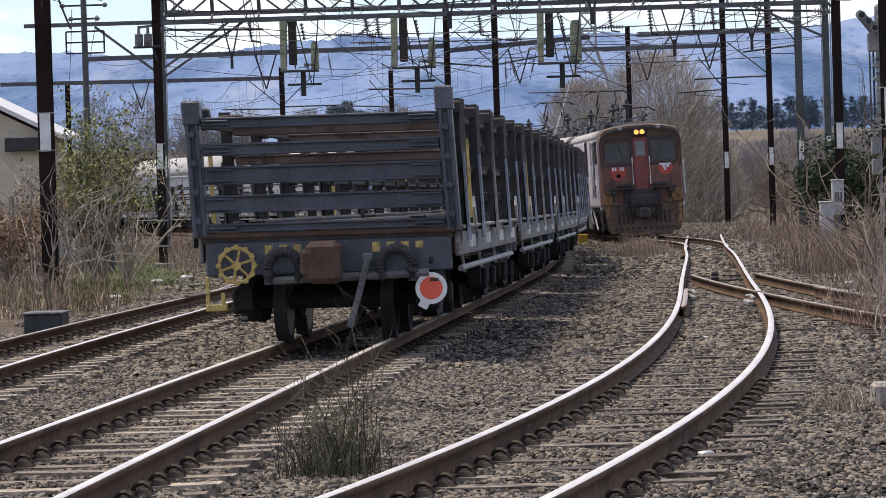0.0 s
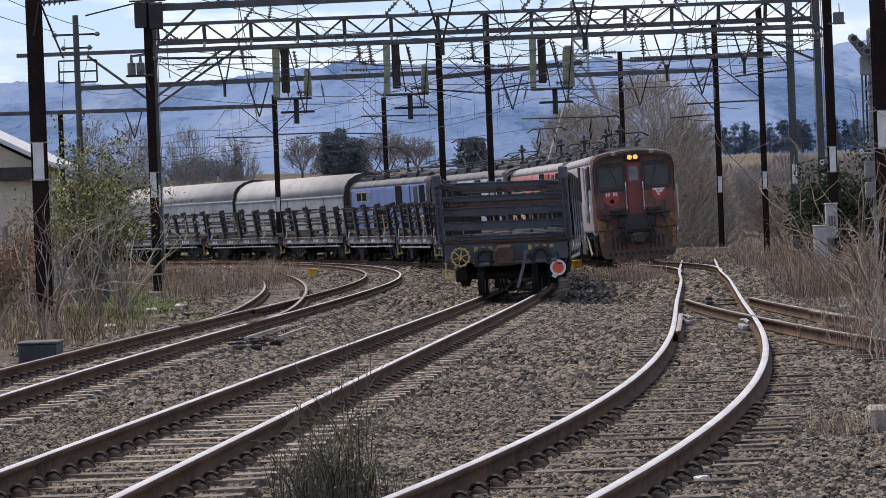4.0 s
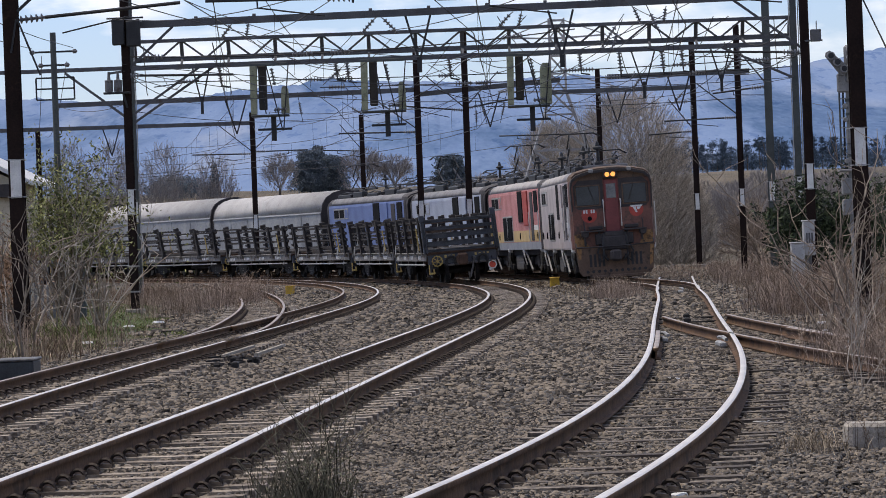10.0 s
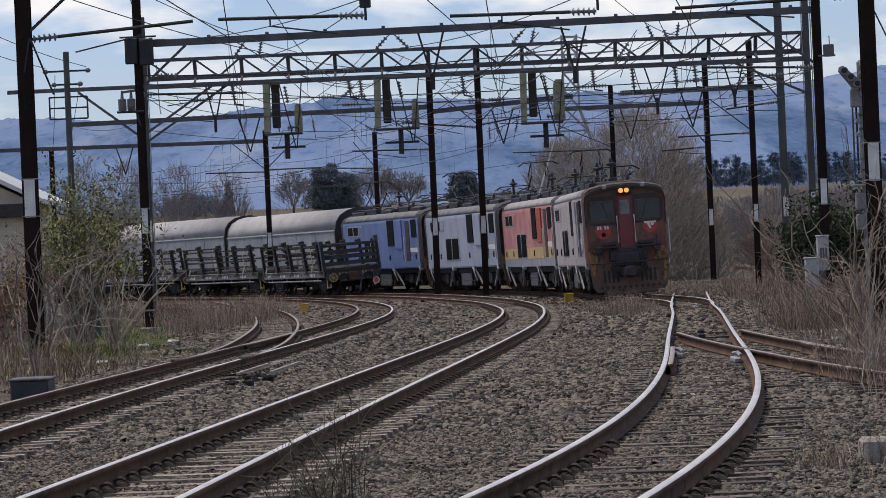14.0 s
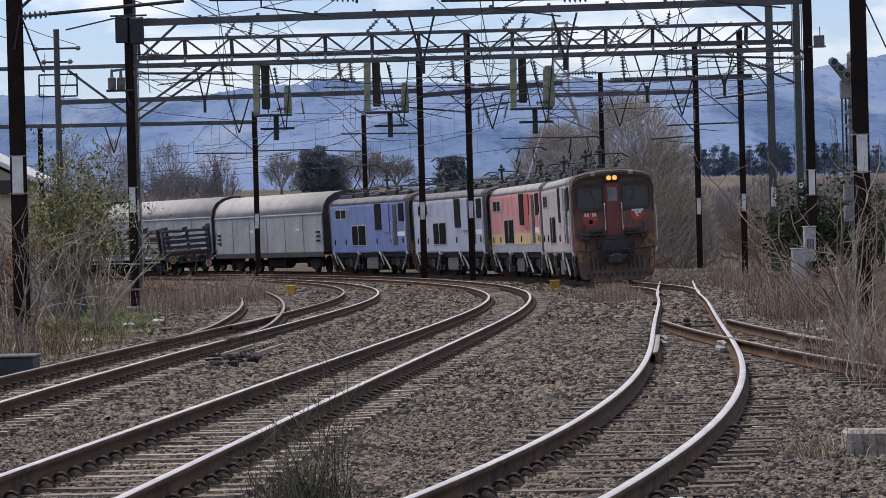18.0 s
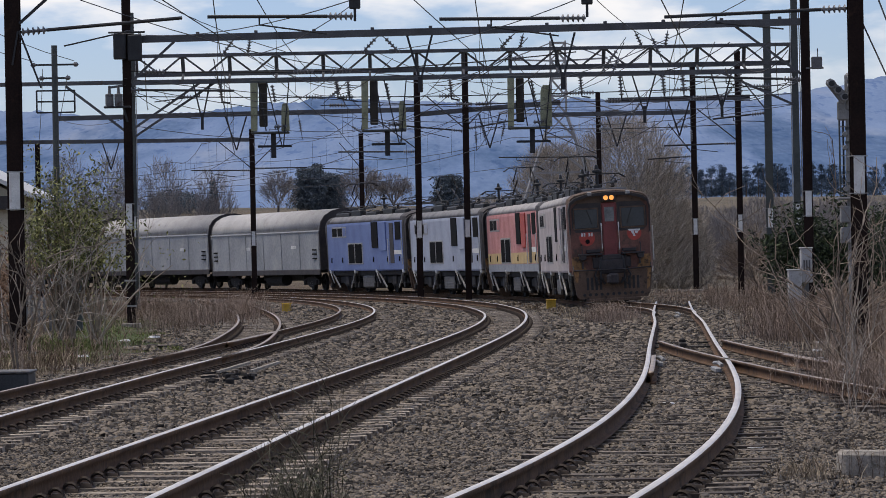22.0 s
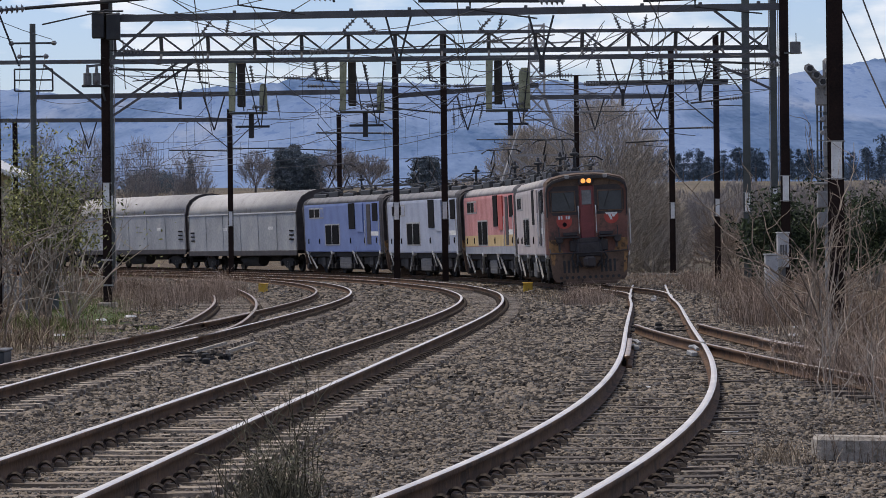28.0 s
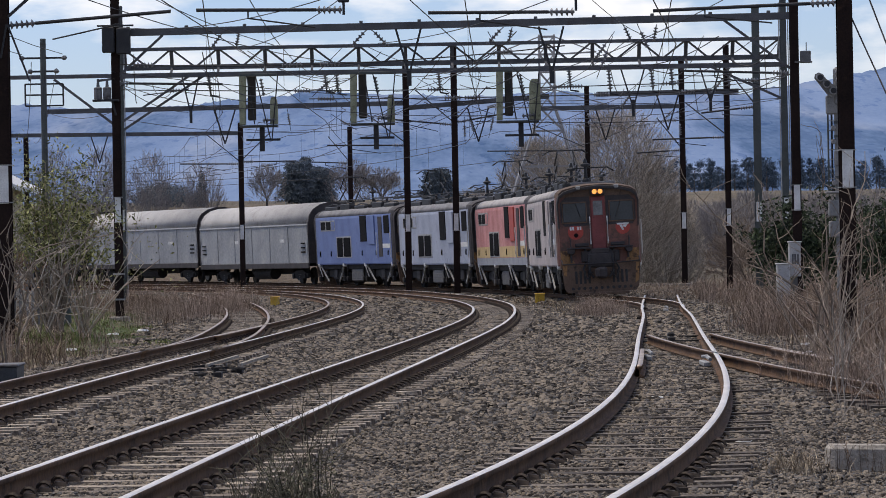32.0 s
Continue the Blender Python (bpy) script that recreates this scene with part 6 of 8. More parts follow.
for x0, y0, z0, x1, y1, z1, sag in ((-13.0, 30, 9.2, -13.0, 118, 8.25, 0.9), (-11.7, 30, 9.2, -11.7, 118, 8.25, 0.9), (-12.7, 118, 8.0, -20.8, 190, 8.2, 0.8), (-11.9, 118, 7.8, -20.4, 190, 7.9, 0.8),
                                    (-9.2, 106, 9.7, -10.86, 130, 10.4, 0.2), (10.6, 106, 9.7, 12.6, 130, 10.9, 0.2), (-8.2, 71, 8.5, -9.2, 106, 9.6, 0.5), (8.1, 71, 8.5, 10.6, 106, 9.6, 0.5),
                                    (-8.2, 71, 8.3, -4.4, 106, 7.7, 0.3), (-1.5, 71, 6.6, -5.5, 106, 7.6, 0.2), (2.9, 71, 6.6, -1.4, 106, 7.7, 0.2), (2.9, 71, 6.7, 6.6, 106, 7.7, 0.2), (-5.5, 106, 7.6, -2.7, 130, 7.9, 0.3),
                                    (-1.7, 106, 7.6, 2.4, 130, 7.9, 0.3), (2.2, 106, 7.6, -1.2, 130, 7.4, 0.3), (6.2, 106, 7.6, 3.9, 130, 7.4, 0.3), (10.5, 106, 6.6, 3.4, 130, 7.0, 0.25), (-9.0, 106, 6.7, -5.9, 130, 6.9, 0.25),
                                    (12.5, 130, 6.9, 1.1, 157, 7.6, 0.4), (-10.8, 130, 6.6, -0.9, 157, 7.4, 0.5), (-10.8, 130, 7.0, -16.2, 157, 8.0, 0.3), (3.5, 130, 6.4, 11.6, 168, 7.8, 0.4), (-2.0, 130, 6.4, 1.1, 157, 7.9, 0.3),
                                    (-6.0, 130, 6.4, -0.9, 157, 7.8, 0.3), (-6.0, 130, 6.4, -9.5, 187, 7.9, 0.6), (1.1, 157, 8.0, -4.3, 204, 8.6, 0.6), (-0.9, 157, 8.0, -9.5, 187, 8.3, 0.5), (12.7, 157, 8.0, 8.9, 205, 9.0, 0.6),
                                    (-9.05, 105.8, 7.0, 12.5, 129.5, 6.9, 0.5), (-9.05, 105.8, 6.8, 3.0, 129.5, 6.5, 0.4), (-1.6, 70.9, 6.6, -9.0, 105.8, 8.3, 0.3), (8.0, 71, 7.6, 3.6, 106, 6.8, 0.3), (-8.2, 71, 7.2, -0.5, 106, 6.9, 0.4)):
    wire((x0, y0, z0), (x1, y1, z1), sag)
# cables strung across below the gantry, with strain insulators
def cross_span(x0, x1, y, z0, z1, sag, ins):
    t = thing("cross_span", "cable across the tracks with porcelain strain insulators", "cable", pose(0, y, 0), group="cross-span cables")
    s = Shape()
    p, q = Vector((x0, 0, z0)), Vector((x1, 0, z1))
    hang = lambda f: p.lerp(q, f) - Vector((0, 0, 4 * sag * f * (1 - f)))
    s.tube([hang(i / 12) for i in range(13)], 0.018, 5, caps=False)
    part("cable", s, WIRE, t)
    for x in ins:
        f = (x - x0) / (x1 - x0)
        d = (hang(f + 0.01) - hang(f)).normalized()
        s = Shape()
        insulator(s, hang(f) - d * 0.3, hang(f) + d * 0.3, 0.085, 6)
        part("insulator", s, INSUL, t, "ribbed porcelain insulator")


cross_span(-10.8, 12.6, 129.6, 7.62, 7.60, 0.18, (-8.9, -4.4, -3.3, 0.3, 4.6, 5.2, 8.6, 11.4))
cross_span(-4.2, 12.6, 130.4, 7.22, 7.32, 0.10, (-3.6, 0.9, 1.6, 6.2, 9.2))
cross_span(-9.1, 4.0, 106.3, 7.25, 7.55, 0.25, (-8.2, -3.9, -2.8, 2.2))
cross_span(2.0, 12.7, 156.5, 7.3, 7.25, 0.12, (3.2, 7.1, 10.3))
for x, z in ((-3.6, 7.70), (-3.2, 7.62), (5.0, 7.6), (6.4, 7.45), (7.9, 7.5), (8.6, 7.55), (10.6, 7.5), (0.4, 7.6), (-7.7, 7.65)):
    t = thing("post_insulator", "porcelain post insulator hanging below the gantry", "insulator", pose(x, 129.5, 0), group="insulators below the gantry")
    s = Shape()
    insulator(s, (0, 0, 8.02), (0.05, 0, z - 0.15), 0.10, 6)
    part("porcelain", s, INSUL, t)
    s = Shape()
    s.tube([(0.05, 0, z - 0.15), (0.05, 0, z - 0.28), (0.35, 0, z - 0.33)], 0.03, 6)
    part("clamp", s, STEEL_DARK, t)
RND = random.Random(77)
for i in range(34):        # jumpers that hang slack between the gantries
    x0 = RND.uniform(-9, 11)
    y0, y1 = RND.choice(((106, 130), (106, 130), (130, 157), (129.5, 130.5), (105.5, 106.5)))
    x1 = x0 + RND.uniform(-3.5, 3.5) if y1 - y0 > 2 else x0 + RND.choice((-1, 1)) * RND.uniform(1.2, 3.0)
    wire((x0, y0, RND.uniform(6.5, 8.0)), (x1, y1, RND.uniform(6.5, 8.0)), RND.uniform(0.1, 0.55), 0.013)
for i in range(16):
    x, y = RND.uniform(-9.5, 11.5), RND.choice((106, 130, 130, 157))
    t = thing("hanging_insulator", "porcelain insulator hanging in the overhead wires", "insulator", pose(x, y, RND.uniform(6.6, 7.7), 0, RND.uniform(-60, 60), 0), group="insulators in the wires")
    s = Shape()
    insulator(s, (0, 0, -0.25), (0, 0, 0.25), 0.075, 5)
    part("porcelain", s, INSUL, t)
    s = Shape()
    s.tube([(0, 0, -0.6), (0, 0, 0.7)], 0.012, 5)
    part("link", s, WIRE, t)
for x, z in ((8.3, 6.0), (8.35, 7.2)):
    wire((x - 0.1, 71, z), (10.3, 66.5, ground_z(10.3, 66.5)), 0.05, 0.02)


# ---- distance: hills, far woods, fields ----
def hill_material():
    m = bpy.data.materials.new("distant_hills")
    m.use_nodes = True
    n, l = m.node_tree.nodes, m.node_tree.links
    p = n["Principled BSDF"]
    p.inputs["Roughness"].default_value = 1.0
    p.inputs["Specular IOR Level"].default_value = 0.0
    geo = n.new("ShaderNodeNewGeometry")
    mp = n.new("ShaderNodeMapping")
    mp.inputs["Scale"].default_value = (1.0, 0.02, 1.5)
    l.new(geo.outputs["Position"], mp.inputs["Vector"])

    def ramp(src, stops):
        r = n.new("ShaderNodeValToRGB")
        e = r.color_ramp.elements
        e[0].position, e[0].color = stops[0][0], (*stops[0][1], 1)
        e[1].position, e[1].color = stops[-1][0], (*stops[-1][1], 1)
        for q, c in stops[1:-1]:
            e.new(q).color = (*c, 1)
        l.new(src, r.inputs["Fac"])
        return r.outputs["Color"]

    def tex(scale, detail, rough, stops):
        t = n.new("ShaderNodeTexNoise")
        t.inputs["Scale"].default_value, t.inputs["Detail"].default_value, t.inputs["Roughness"].default_value = scale, detail, rough
        l.new(mp.outputs["Vector"], t.inputs["Vector"])
        return ramp(t.outputs["Fac"], stops)

    def blend(how, fac, one, two):
        x = n.new("ShaderNodeMix")
        x.data_type, x.blend_type = "RGBA", how
        if isinstance(fac, float):
            x.inputs["Factor"].default_value = fac
        else:
            l.new(fac, x.inputs["Factor"])
        l.new(one, x.inputs["A"])
        l.new(two, x.inputs["B"])
        return x.outputs["Result"]
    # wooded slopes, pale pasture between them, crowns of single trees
    # distance haze is mixed into these blue base colours
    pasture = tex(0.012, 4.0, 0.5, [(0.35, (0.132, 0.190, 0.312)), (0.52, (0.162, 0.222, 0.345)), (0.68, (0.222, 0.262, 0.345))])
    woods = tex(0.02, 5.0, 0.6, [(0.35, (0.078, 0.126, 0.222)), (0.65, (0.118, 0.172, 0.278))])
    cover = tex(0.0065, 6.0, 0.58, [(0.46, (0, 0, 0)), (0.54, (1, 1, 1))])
    crowns = n.new("ShaderNodeTexVoronoi")
    crowns.inputs["Scale"].default_value = 0.17
    l.new(mp.outputs["Vector"], crowns.inputs["Vector"])
    canopy = ramp(crowns.outputs["Distance"], [(0.1, (1.10, 1.09, 1.07)), (0.75, (0.84, 0.87, 0.91))])
    woods = blend("MULTIPLY", 1.0, woods, canopy)
    base = blend("MIX", cover, pasture, woods)
    lone = tex(0.11, 3.0, 0.5, [(0.59, (1.0, 1.0, 1.0)), (0.66, (0.72, 0.78, 0.87))])
    fine = tex(0.35, 5.0, 0.65, [(0.34, (0.93, 0.94, 0.96)), (0.66, (1.06, 1.05, 1.03))])
    mul = n.new("ShaderNodeMix")
    mul.data_type, mul.blend_type = "RGBA", "MULTIPLY"
    mul.inputs["Factor"].default_value = 1.0
    l.new(blend("MULTIPLY", 1.0, base, lone), mul.inputs["A"])
    l.new(fine, mul.inputs["B"])
    l.new(mul.outputs["Result"], p.inputs["Base Color"])
    # faint glow stands for the haze that brightens the hills
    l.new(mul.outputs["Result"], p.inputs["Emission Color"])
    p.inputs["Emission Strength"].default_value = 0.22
    return m


def ridge(x):
    """Height of the skyline over the sideways angle."""
    k = float(np.interp(x, (-900, -450, -330, -210, -114, 30, 258, 342, 427, 487, 900), (170, 176, 163, 175, 182, 175, 177, 171, 187, 197, 225)))
    return k + 3 * fbm(x * 0.012, 2.0) + 3 * fbm(x * 0.03, 7.0) + 3.0 * abs(fbm(x * 0.13, 9.0)) + 4.5 * max(0.0, fbm(x * 0.05, 4.0)) * abs(fbm(x * 0.4, 3.0)) * 2


def hills():
    s = Shape()
    ys = np.concatenate([np.linspace(1350, 2200, 10), np.linspace(2280, 3900, 46)])
    xs = np.linspace(-1000, 1000, 640)
    for y in ys:
        f = (y - 1350) / (3900 - 1350)
        for x in xs:
            u = x * (0.45 + 0.55 * f)
            z = 17 + (ridge(u) - 17) * (0.10 * f + 0.90 * f ** 1.9)
            z += (8 * fbm(u * 0.006, y * 0.004, 1) + 1.2 * fbm(u * 0.03, y * 0.012, 4)) * min(1.0, 4 * f) * (1 - 0.85 * f ** 3)
            s.v.append((u, y, z))
    k = len(xs)
    s.f = [(i * k + j, i * k + j + 1, (i + 1) * k + j + 1, (i + 1) * k + j) for i in range(len(ys) - 1) for j in range(k - 1)]
    s.m = [0] * len(s.f)
    return s


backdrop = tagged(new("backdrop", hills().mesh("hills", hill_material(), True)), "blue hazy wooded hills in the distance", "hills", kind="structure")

# ---- foliage ----
BARK = material("grey_brown_bark", (0.055, 0.045, 0.038), (0.15, 0.125, 0.105), 0.9, 0, 3, 30, 0.3)
TWIG = material("pale_dry_twigs", (0.14, 0.11, 0.085), (0.36, 0.29, 0.225), 0.9, 0, 3, 30, 0.0, None, 0.6, 0.5, "Object", 0.2, True)
TWIG_DARK = material("brown_bare_twigs", (0.215, 0.188, 0.158), (0.48, 0.425, 0.36), 0.9, 0, 3, 30, 0.0, None, 0.6, 0.4, "Object", 0.2, True)
TWIG_SAP = material("grey_tan_sapling_bark", (0.10, 0.080, 0.062), (0.28, 0.232, 0.182), 0.9, 0, 6, 40, 0.2, (0.09, 0.075, 0.06), 0.6)
# grey that includes the haze over the distant thickets
TWIG_GREY = material("haze_tinted_grey_twigs", (0.170, 0.156, 0.152), (0.320, 0.295, 0.285), 0.95, 0, 3, 30, 0.0, None, 0.6, 0.4, "Object", 0.1, True)
DEAD_GRASS = material("dead_grass", (0.16, 0.122, 0.084), (0.52, 0.415, 0.285), 0.95, 0, 0.7, 4, 0.0, None, 0.6, 0.8, "World", 0.1, True)
RED_GRASS = material("reddish_dead_weeds", (0.15, 0.110, 0.082), (0.45, 0.345, 0.265), 0.95, 0, 0.7, 4, 0.0, None, 0.6, 0.8, "World", 0.1, True)
BROWN_WEED = material("dark_brown_dead_weeds", (0.075, 0.050, 0.034), (0.26, 0.185, 0.125), 0.95, 0, 0.7, 4, 0.0, None, 0.6, 0.8, "World", 0.1, True)
GREEN_GRASS = material("low_green_grass", (0.065, 0.085, 0.028), (0.21, 0.23, 0.085), 0.95, 0, 0.7, 4, 0.0, None, 0.6, 0.8, "World", 0.1, True)
LEAF_OLIVE = material("olive_leaves", (0.075, 0.085, 0.030), (0.30, 0.30, 0.115), 0.7, 0, 1, 5, 0.0, None, 0.6, 0.9, "Object", 0.3, True)
LEAF_DARK = material("dark_evergreen_leaves", (0.010, 0.018, 0.009), (0.048, 0.070, 0.030), 0.7, 0, 0.6, 5, 0.0, None, 0.6, 0.9, "Object", 0.3, True)
# both pine colours are made paler and bluer to hold the distance haze
PINE = material("haze_tinted_pine_needles", (0.105, 0.128, 0.150), (0.165, 0.195, 0.222), 1.0, 0, 0.3, 3, 0.0, None, 0.6, 0.5, "Object", 0.0, True)
PINE_FAR = material("haze_tinted_far_woods", (0.050, 0.073, 0.104), (0.090, 0.120, 0.158), 1.0, 0, 0.3, 3, 0.0, None, 0.6, 0.8, "Object", 0.0, True)


def branch(s, rnd, p, d, length, r, depth, spread, up=0.12, thin=0.72, least=0.009):
    """A limb that forks on and on."""
    p, d = Vector(p), Vector(d).normalized()
    bend = Vector((rnd.uniform(-1, 1), rnd.uniform(-1, 1), rnd.uniform(-0.6, 1))) * 0.16
    mid = p + d * length * 0.5 + bend * length * 0.3
    end = p + (d + bend).normalized() * length
    s.tube([p, mid, end], r, 5 if r > 0.03 else 3, r_end=r * 0.62, caps=False)
    if depth <= 0:
        return
    kids = rnd.choice((2, 3, 3)) if depth > 1 else rnd.choice((3, 4))
    for i in range(kids):
        a = Vector((rnd.gauss(0, 1), rnd.gauss(0, 1), rnd.gauss(0, 0.7)))
        q = (d + a.normalized() * spread + Vector((0, 0, up))).normalized()
        f = rnd.uniform(0.45, 1.0)
        start = p.lerp(mid, f * 2) if f < 0.5 else mid.lerp(end, f * 2 - 1)
        branch(s, rnd, start, q, length * rnd.uniform(0.55, 0.85), max(r * 0.55, least), depth - 1, spread, up, thin)
    branch(s, rnd, end, (d + bend * 0.5).normalized(), length * thin, max(r * 0.62, least), depth - 1, spread, up, thin)


def bare_tree(name, x, y, height, seed, r, depth, spread, limbs, mat, text, trunk_h=0.2, tilt=0.55, group="", width=0, twigs=0, fine=0.013):
    rnd = random.Random(seed)
    z = ground_z(x, y)
    t = thing(name, text, "tree", pose(x, y, z - 0.05), group=group)
    s = Shape()
    s.tube([(0, 0, -0.2), (0.03 * height * rnd.uniform(-1, 1), 0, height * trunk_h * 0.5), (0, 0, height * trunk_h)], r * 1.15, 8, r_end=r * 0.85)
    part("trunk", s, BARK, t, "", True)
    s = Shape()
    for i in range(limbs):
        a = 2 * math.pi * (i + rnd.uniform(-0.3, 0.3)) / limbs
        d = Vector((math.cos(a) * tilt, math.sin(a) * tilt, rnd.uniform(0.5, 1.0)))
        branch(s, rnd, (0, 0, height * trunk_h * rnd.uniform(0.6, 1.0)), d, height * 0.30 * rnd.uniform(0.8, 1.15), r * 0.55, depth, spread)
    top = sorted(q[2] for q in s.v)[int(len(s.v) * 0.985)]
    wide = sorted(math.hypot(q[0], q[1]) for q in s.v)[int(len(s.v) * 0.97)]
    kz, kr = height * (0.9 if twigs else 1.0) / top, (width / 2 * (0.85 if twigs else 1.0) if width else wide) / wide
    s.v = [(a * kr, b * kr, c * kz) for a, b, c in s.v]
    for _ in range(twigs):        # fine outer twigs that round off the crown
        a, f, k = rnd.uniform(0, 6.283), rnd.uniform(0.12, 1.0), math.sqrt(rnd.uniform(0.1, 1.0))
        w = width / 2 * math.sqrt(max(0.05, 1 - ((f - 0.38) / 0.64) ** 2)) * (1 + 0.16 * noise.noise((math.cos(a) * 1.7, math.sin(a) * 1.7 + seed, f * 4)))
        p = Vector((math.cos(a) * w * k, math.sin(a) * w * k, height * f))
        d = Vector((p.x / width * 1.6, p.y / width * 1.6, 0.55 + 0.3 * f)) + Vector((rnd.gauss(0, 1), rnd.gauss(0, 1), rnd.gauss(0, 1))) * 0.35
        d = d.normalized() * height * rnd.uniform(0.05, 0.11)
        s.tube([p - d, p + d * rnd.uniform(0.3, 0.8)], fine, 3, r_end=fine * 0.6, caps=False)
        for _ in range(2):
            e = d * 0.55 + Vector((rnd.gauss(0, 1), rnd.gauss(0, 1), rnd.gauss(0, 1))) * height * 0.025
            s.tube([p - d * rnd.uniform(0, 0.6), p + e], fine * 0.7, 3, r_end=fine * 0.5, caps=False)
    part("crown", s, mat, t, "leafless twiggy crown")
    return t


def leaves(s, rnd, c, n, rad, size, squash=1.0):
    """A loose clump of single leaves round c."""
    for _ in range(n):
        o = Vector((rnd.gauss(0, 1), rnd.gauss(0, 1), rnd.gauss(0, 1) * squash)) * rad * 0.5
        p = Vector(c) + o
        a, b = Vector((rnd.uniform(-1, 1), rnd.uniform(-1, 1), rnd.uniform(-1, 1))).normalized(), Vector((rnd.uniform(-1, 1), rnd.uniform(-1, 1), rnd.uniform(-1, 1))).normalized()
        k = size * rnd.uniform(0.6, 1.3)
        s.add([p - a * k, p + b * k * 0.45, p + a * k, p - b * k * 0.45], [(0, 1, 2, 3)])


def leafy_bush(name, x, y, height, width, seed, n_stems, clumps, per, leaf, mat, text, wood=TWIG_DARK, low=0.15, category="bush"):
    rnd = random.Random(seed)
    z = ground_z(x, y)
    t = thing(name, text, category, pose(x, y, z))
    s = Shape()
    tips = []
    for i in range(n_stems):
        a, k = rnd.uniform(0, 6.28), rnd.uniform(0.1, 1.0)
        tip = Vector((math.cos(a) * width / 2 * k, math.sin(a) * width / 2 * k, height * rnd.uniform(0.6, 1.0) * (1 - 0.35 * k)))
        mid = tip * 0.5 + Vector((rnd.uniform(-.2, .2), rnd.uniform(-.2, .2), height * 0.08))
        s.tube([(rnd.uniform(-.15, .15), rnd.uniform(-.15, .15), -0.1), mid, tip], 0.028, 4, r_end=0.006, caps=False)
        tips += [mid, tip, mid.lerp(tip, 0.5)]
    part("stem_tangle", s, wood, t, "thin bare stems", kind="stuff")
    s = Shape()
    for i in range(clumps):
        c = rnd.choice(tips) + Vector((rnd.gauss(0, .14) * width, rnd.gauss(0, .14) * width, rnd.gauss(0, .09) * height))
        c.z = max(low * height, min(c.z, height))
        leaves(s, rnd, c, per, width * 0.11, leaf)
    part("foliage", s, mat, t, "", kind="stuff")
    return t


def conifer(name, x, y, height, width, seed, mat, text, round_top=False, group=""):
    rnd = random.Random(seed)
    z = ground_z(x, y)
    t = thing(name, text, "tree", pose(x, y, z - 0.2), group=group)
    s = Shape()
    s.tube([(0, 0, 0), (0, 0, height * 0.9)], height * 0.02, 6, r_end=height * 0.004)
    part("trunk", s, BARK, t)
    s = Shape()
    n = 460 if y < 400 else 42
    for i in range(n):
        f = rnd.uniform(0.12, 1.0)
        w = width / 2 * (math.sqrt(max(0, 1 - (f * 1.3 - 0.42) ** 2)) if round_top else (1.05 - f) * 1.05)
        a, k = rnd.uniform(0, 6.28), math.sqrt(rnd.uniform(0, 1))
        c = (math.cos(a) * w * k, math.sin(a) * w * k, height * f)
        if y < 400:
            k = 0.78 + 0.55 * noise.noise((math.cos(a) * 1.6 + seed, math.sin(a) * 1.6, f * 5))
            leaves(s, rnd, (c[0] * k, c[1] * k, c[2] * (0.9 + 0.12 * k)), 34, width * 0.12, height * 0.030, 0.5)
        else:
            leaves(s, rnd, c, 34, width * 0.15, height * 0.028, 0.55)
    part("crown", s, mat, t, kind="stuff")
    return t


def blades(count, place, height, width, lean, seed):
    """Single blades and stalks of grass, each a thin bent strip."""
    rnd = np.random.RandomState(seed)
    v, f = [], []
    for i in range(count):
        x, y, dens = place(rnd)
        z = ground_z(x, y) - 0.02
        h = rnd.uniform(*height) * dens
        a = rnd.uniform(0, 6.28)
        dx, dy = math.cos(a) * lean * h * rnd.uniform(0.2, 1.0), math.sin(a) * lean * h * rnd.uniform(0.2, 1.0)
        w = width * rnd.uniform(0.6, 1.3)
        k = len(v)
        v += [(x - w, y, z), (x + w, y, z), (x + dx * 0.4 + w * 0.8, y + dy * 0.4, z + h * 0.6), (x + dx * 0.4 - w * 0.8, y + dy * 0.4, z + h * 0.6), (x + dx, y + dy, z + h * rnd.uniform(0.85, 1.0))]
        f += [(k, k + 1, k + 2, k + 3), (k + 3, k + 2, k + 4)]
    s = Shape()
    s.v, s.f, s.m = v, f, [0] * len(f)
    return s


def stuff(name, shape, mat, text, category):
    me = bpy.data.meshes.new(name)
    me.from_pydata(shape.v, [], shape.f)
    me.materials.append(mat)
    return tagged(new(name, me), text, category, kind="stuff")


def right_edge(y):
    """Where the grass begins to the right of the tracks."""
    f = float(np.interp(y, LINE_F.ys, LINE_F.xs)) if y < 66 else float(np.interp(y, LINE_D.ys, LINE_D.xs))
    return f + (0.9 if y < 50 else 1.5)


def spot_right(rnd):
    y = rnd.uniform(42, 128)
    x = right_edge(y) + abs(rnd.normal(0, 1)) * 1.9 + rnd.uniform(0, 2.6)
    tall = 0.55 + 0.45 * min(1.0, (x - right_edge(y)) / 1.4)
    return x, y, tall * (0.75 + 0.5 * noise.noise((x * 0.7, y * 0.35, 1.0)))


def spot_right_near(rnd):
    y = rnd.uniform(23, 46)
    x = float(np.interp(y, LINE_D.ys, LINE_D.xs)) + 2.1 + (46 - y) * 0.012 + abs(rnd.normal(0, 1)) * 0.75
    return x, y, 0.8 + 0.5 * noise.noise((x * 0.9, y * 0.5, 2.0))


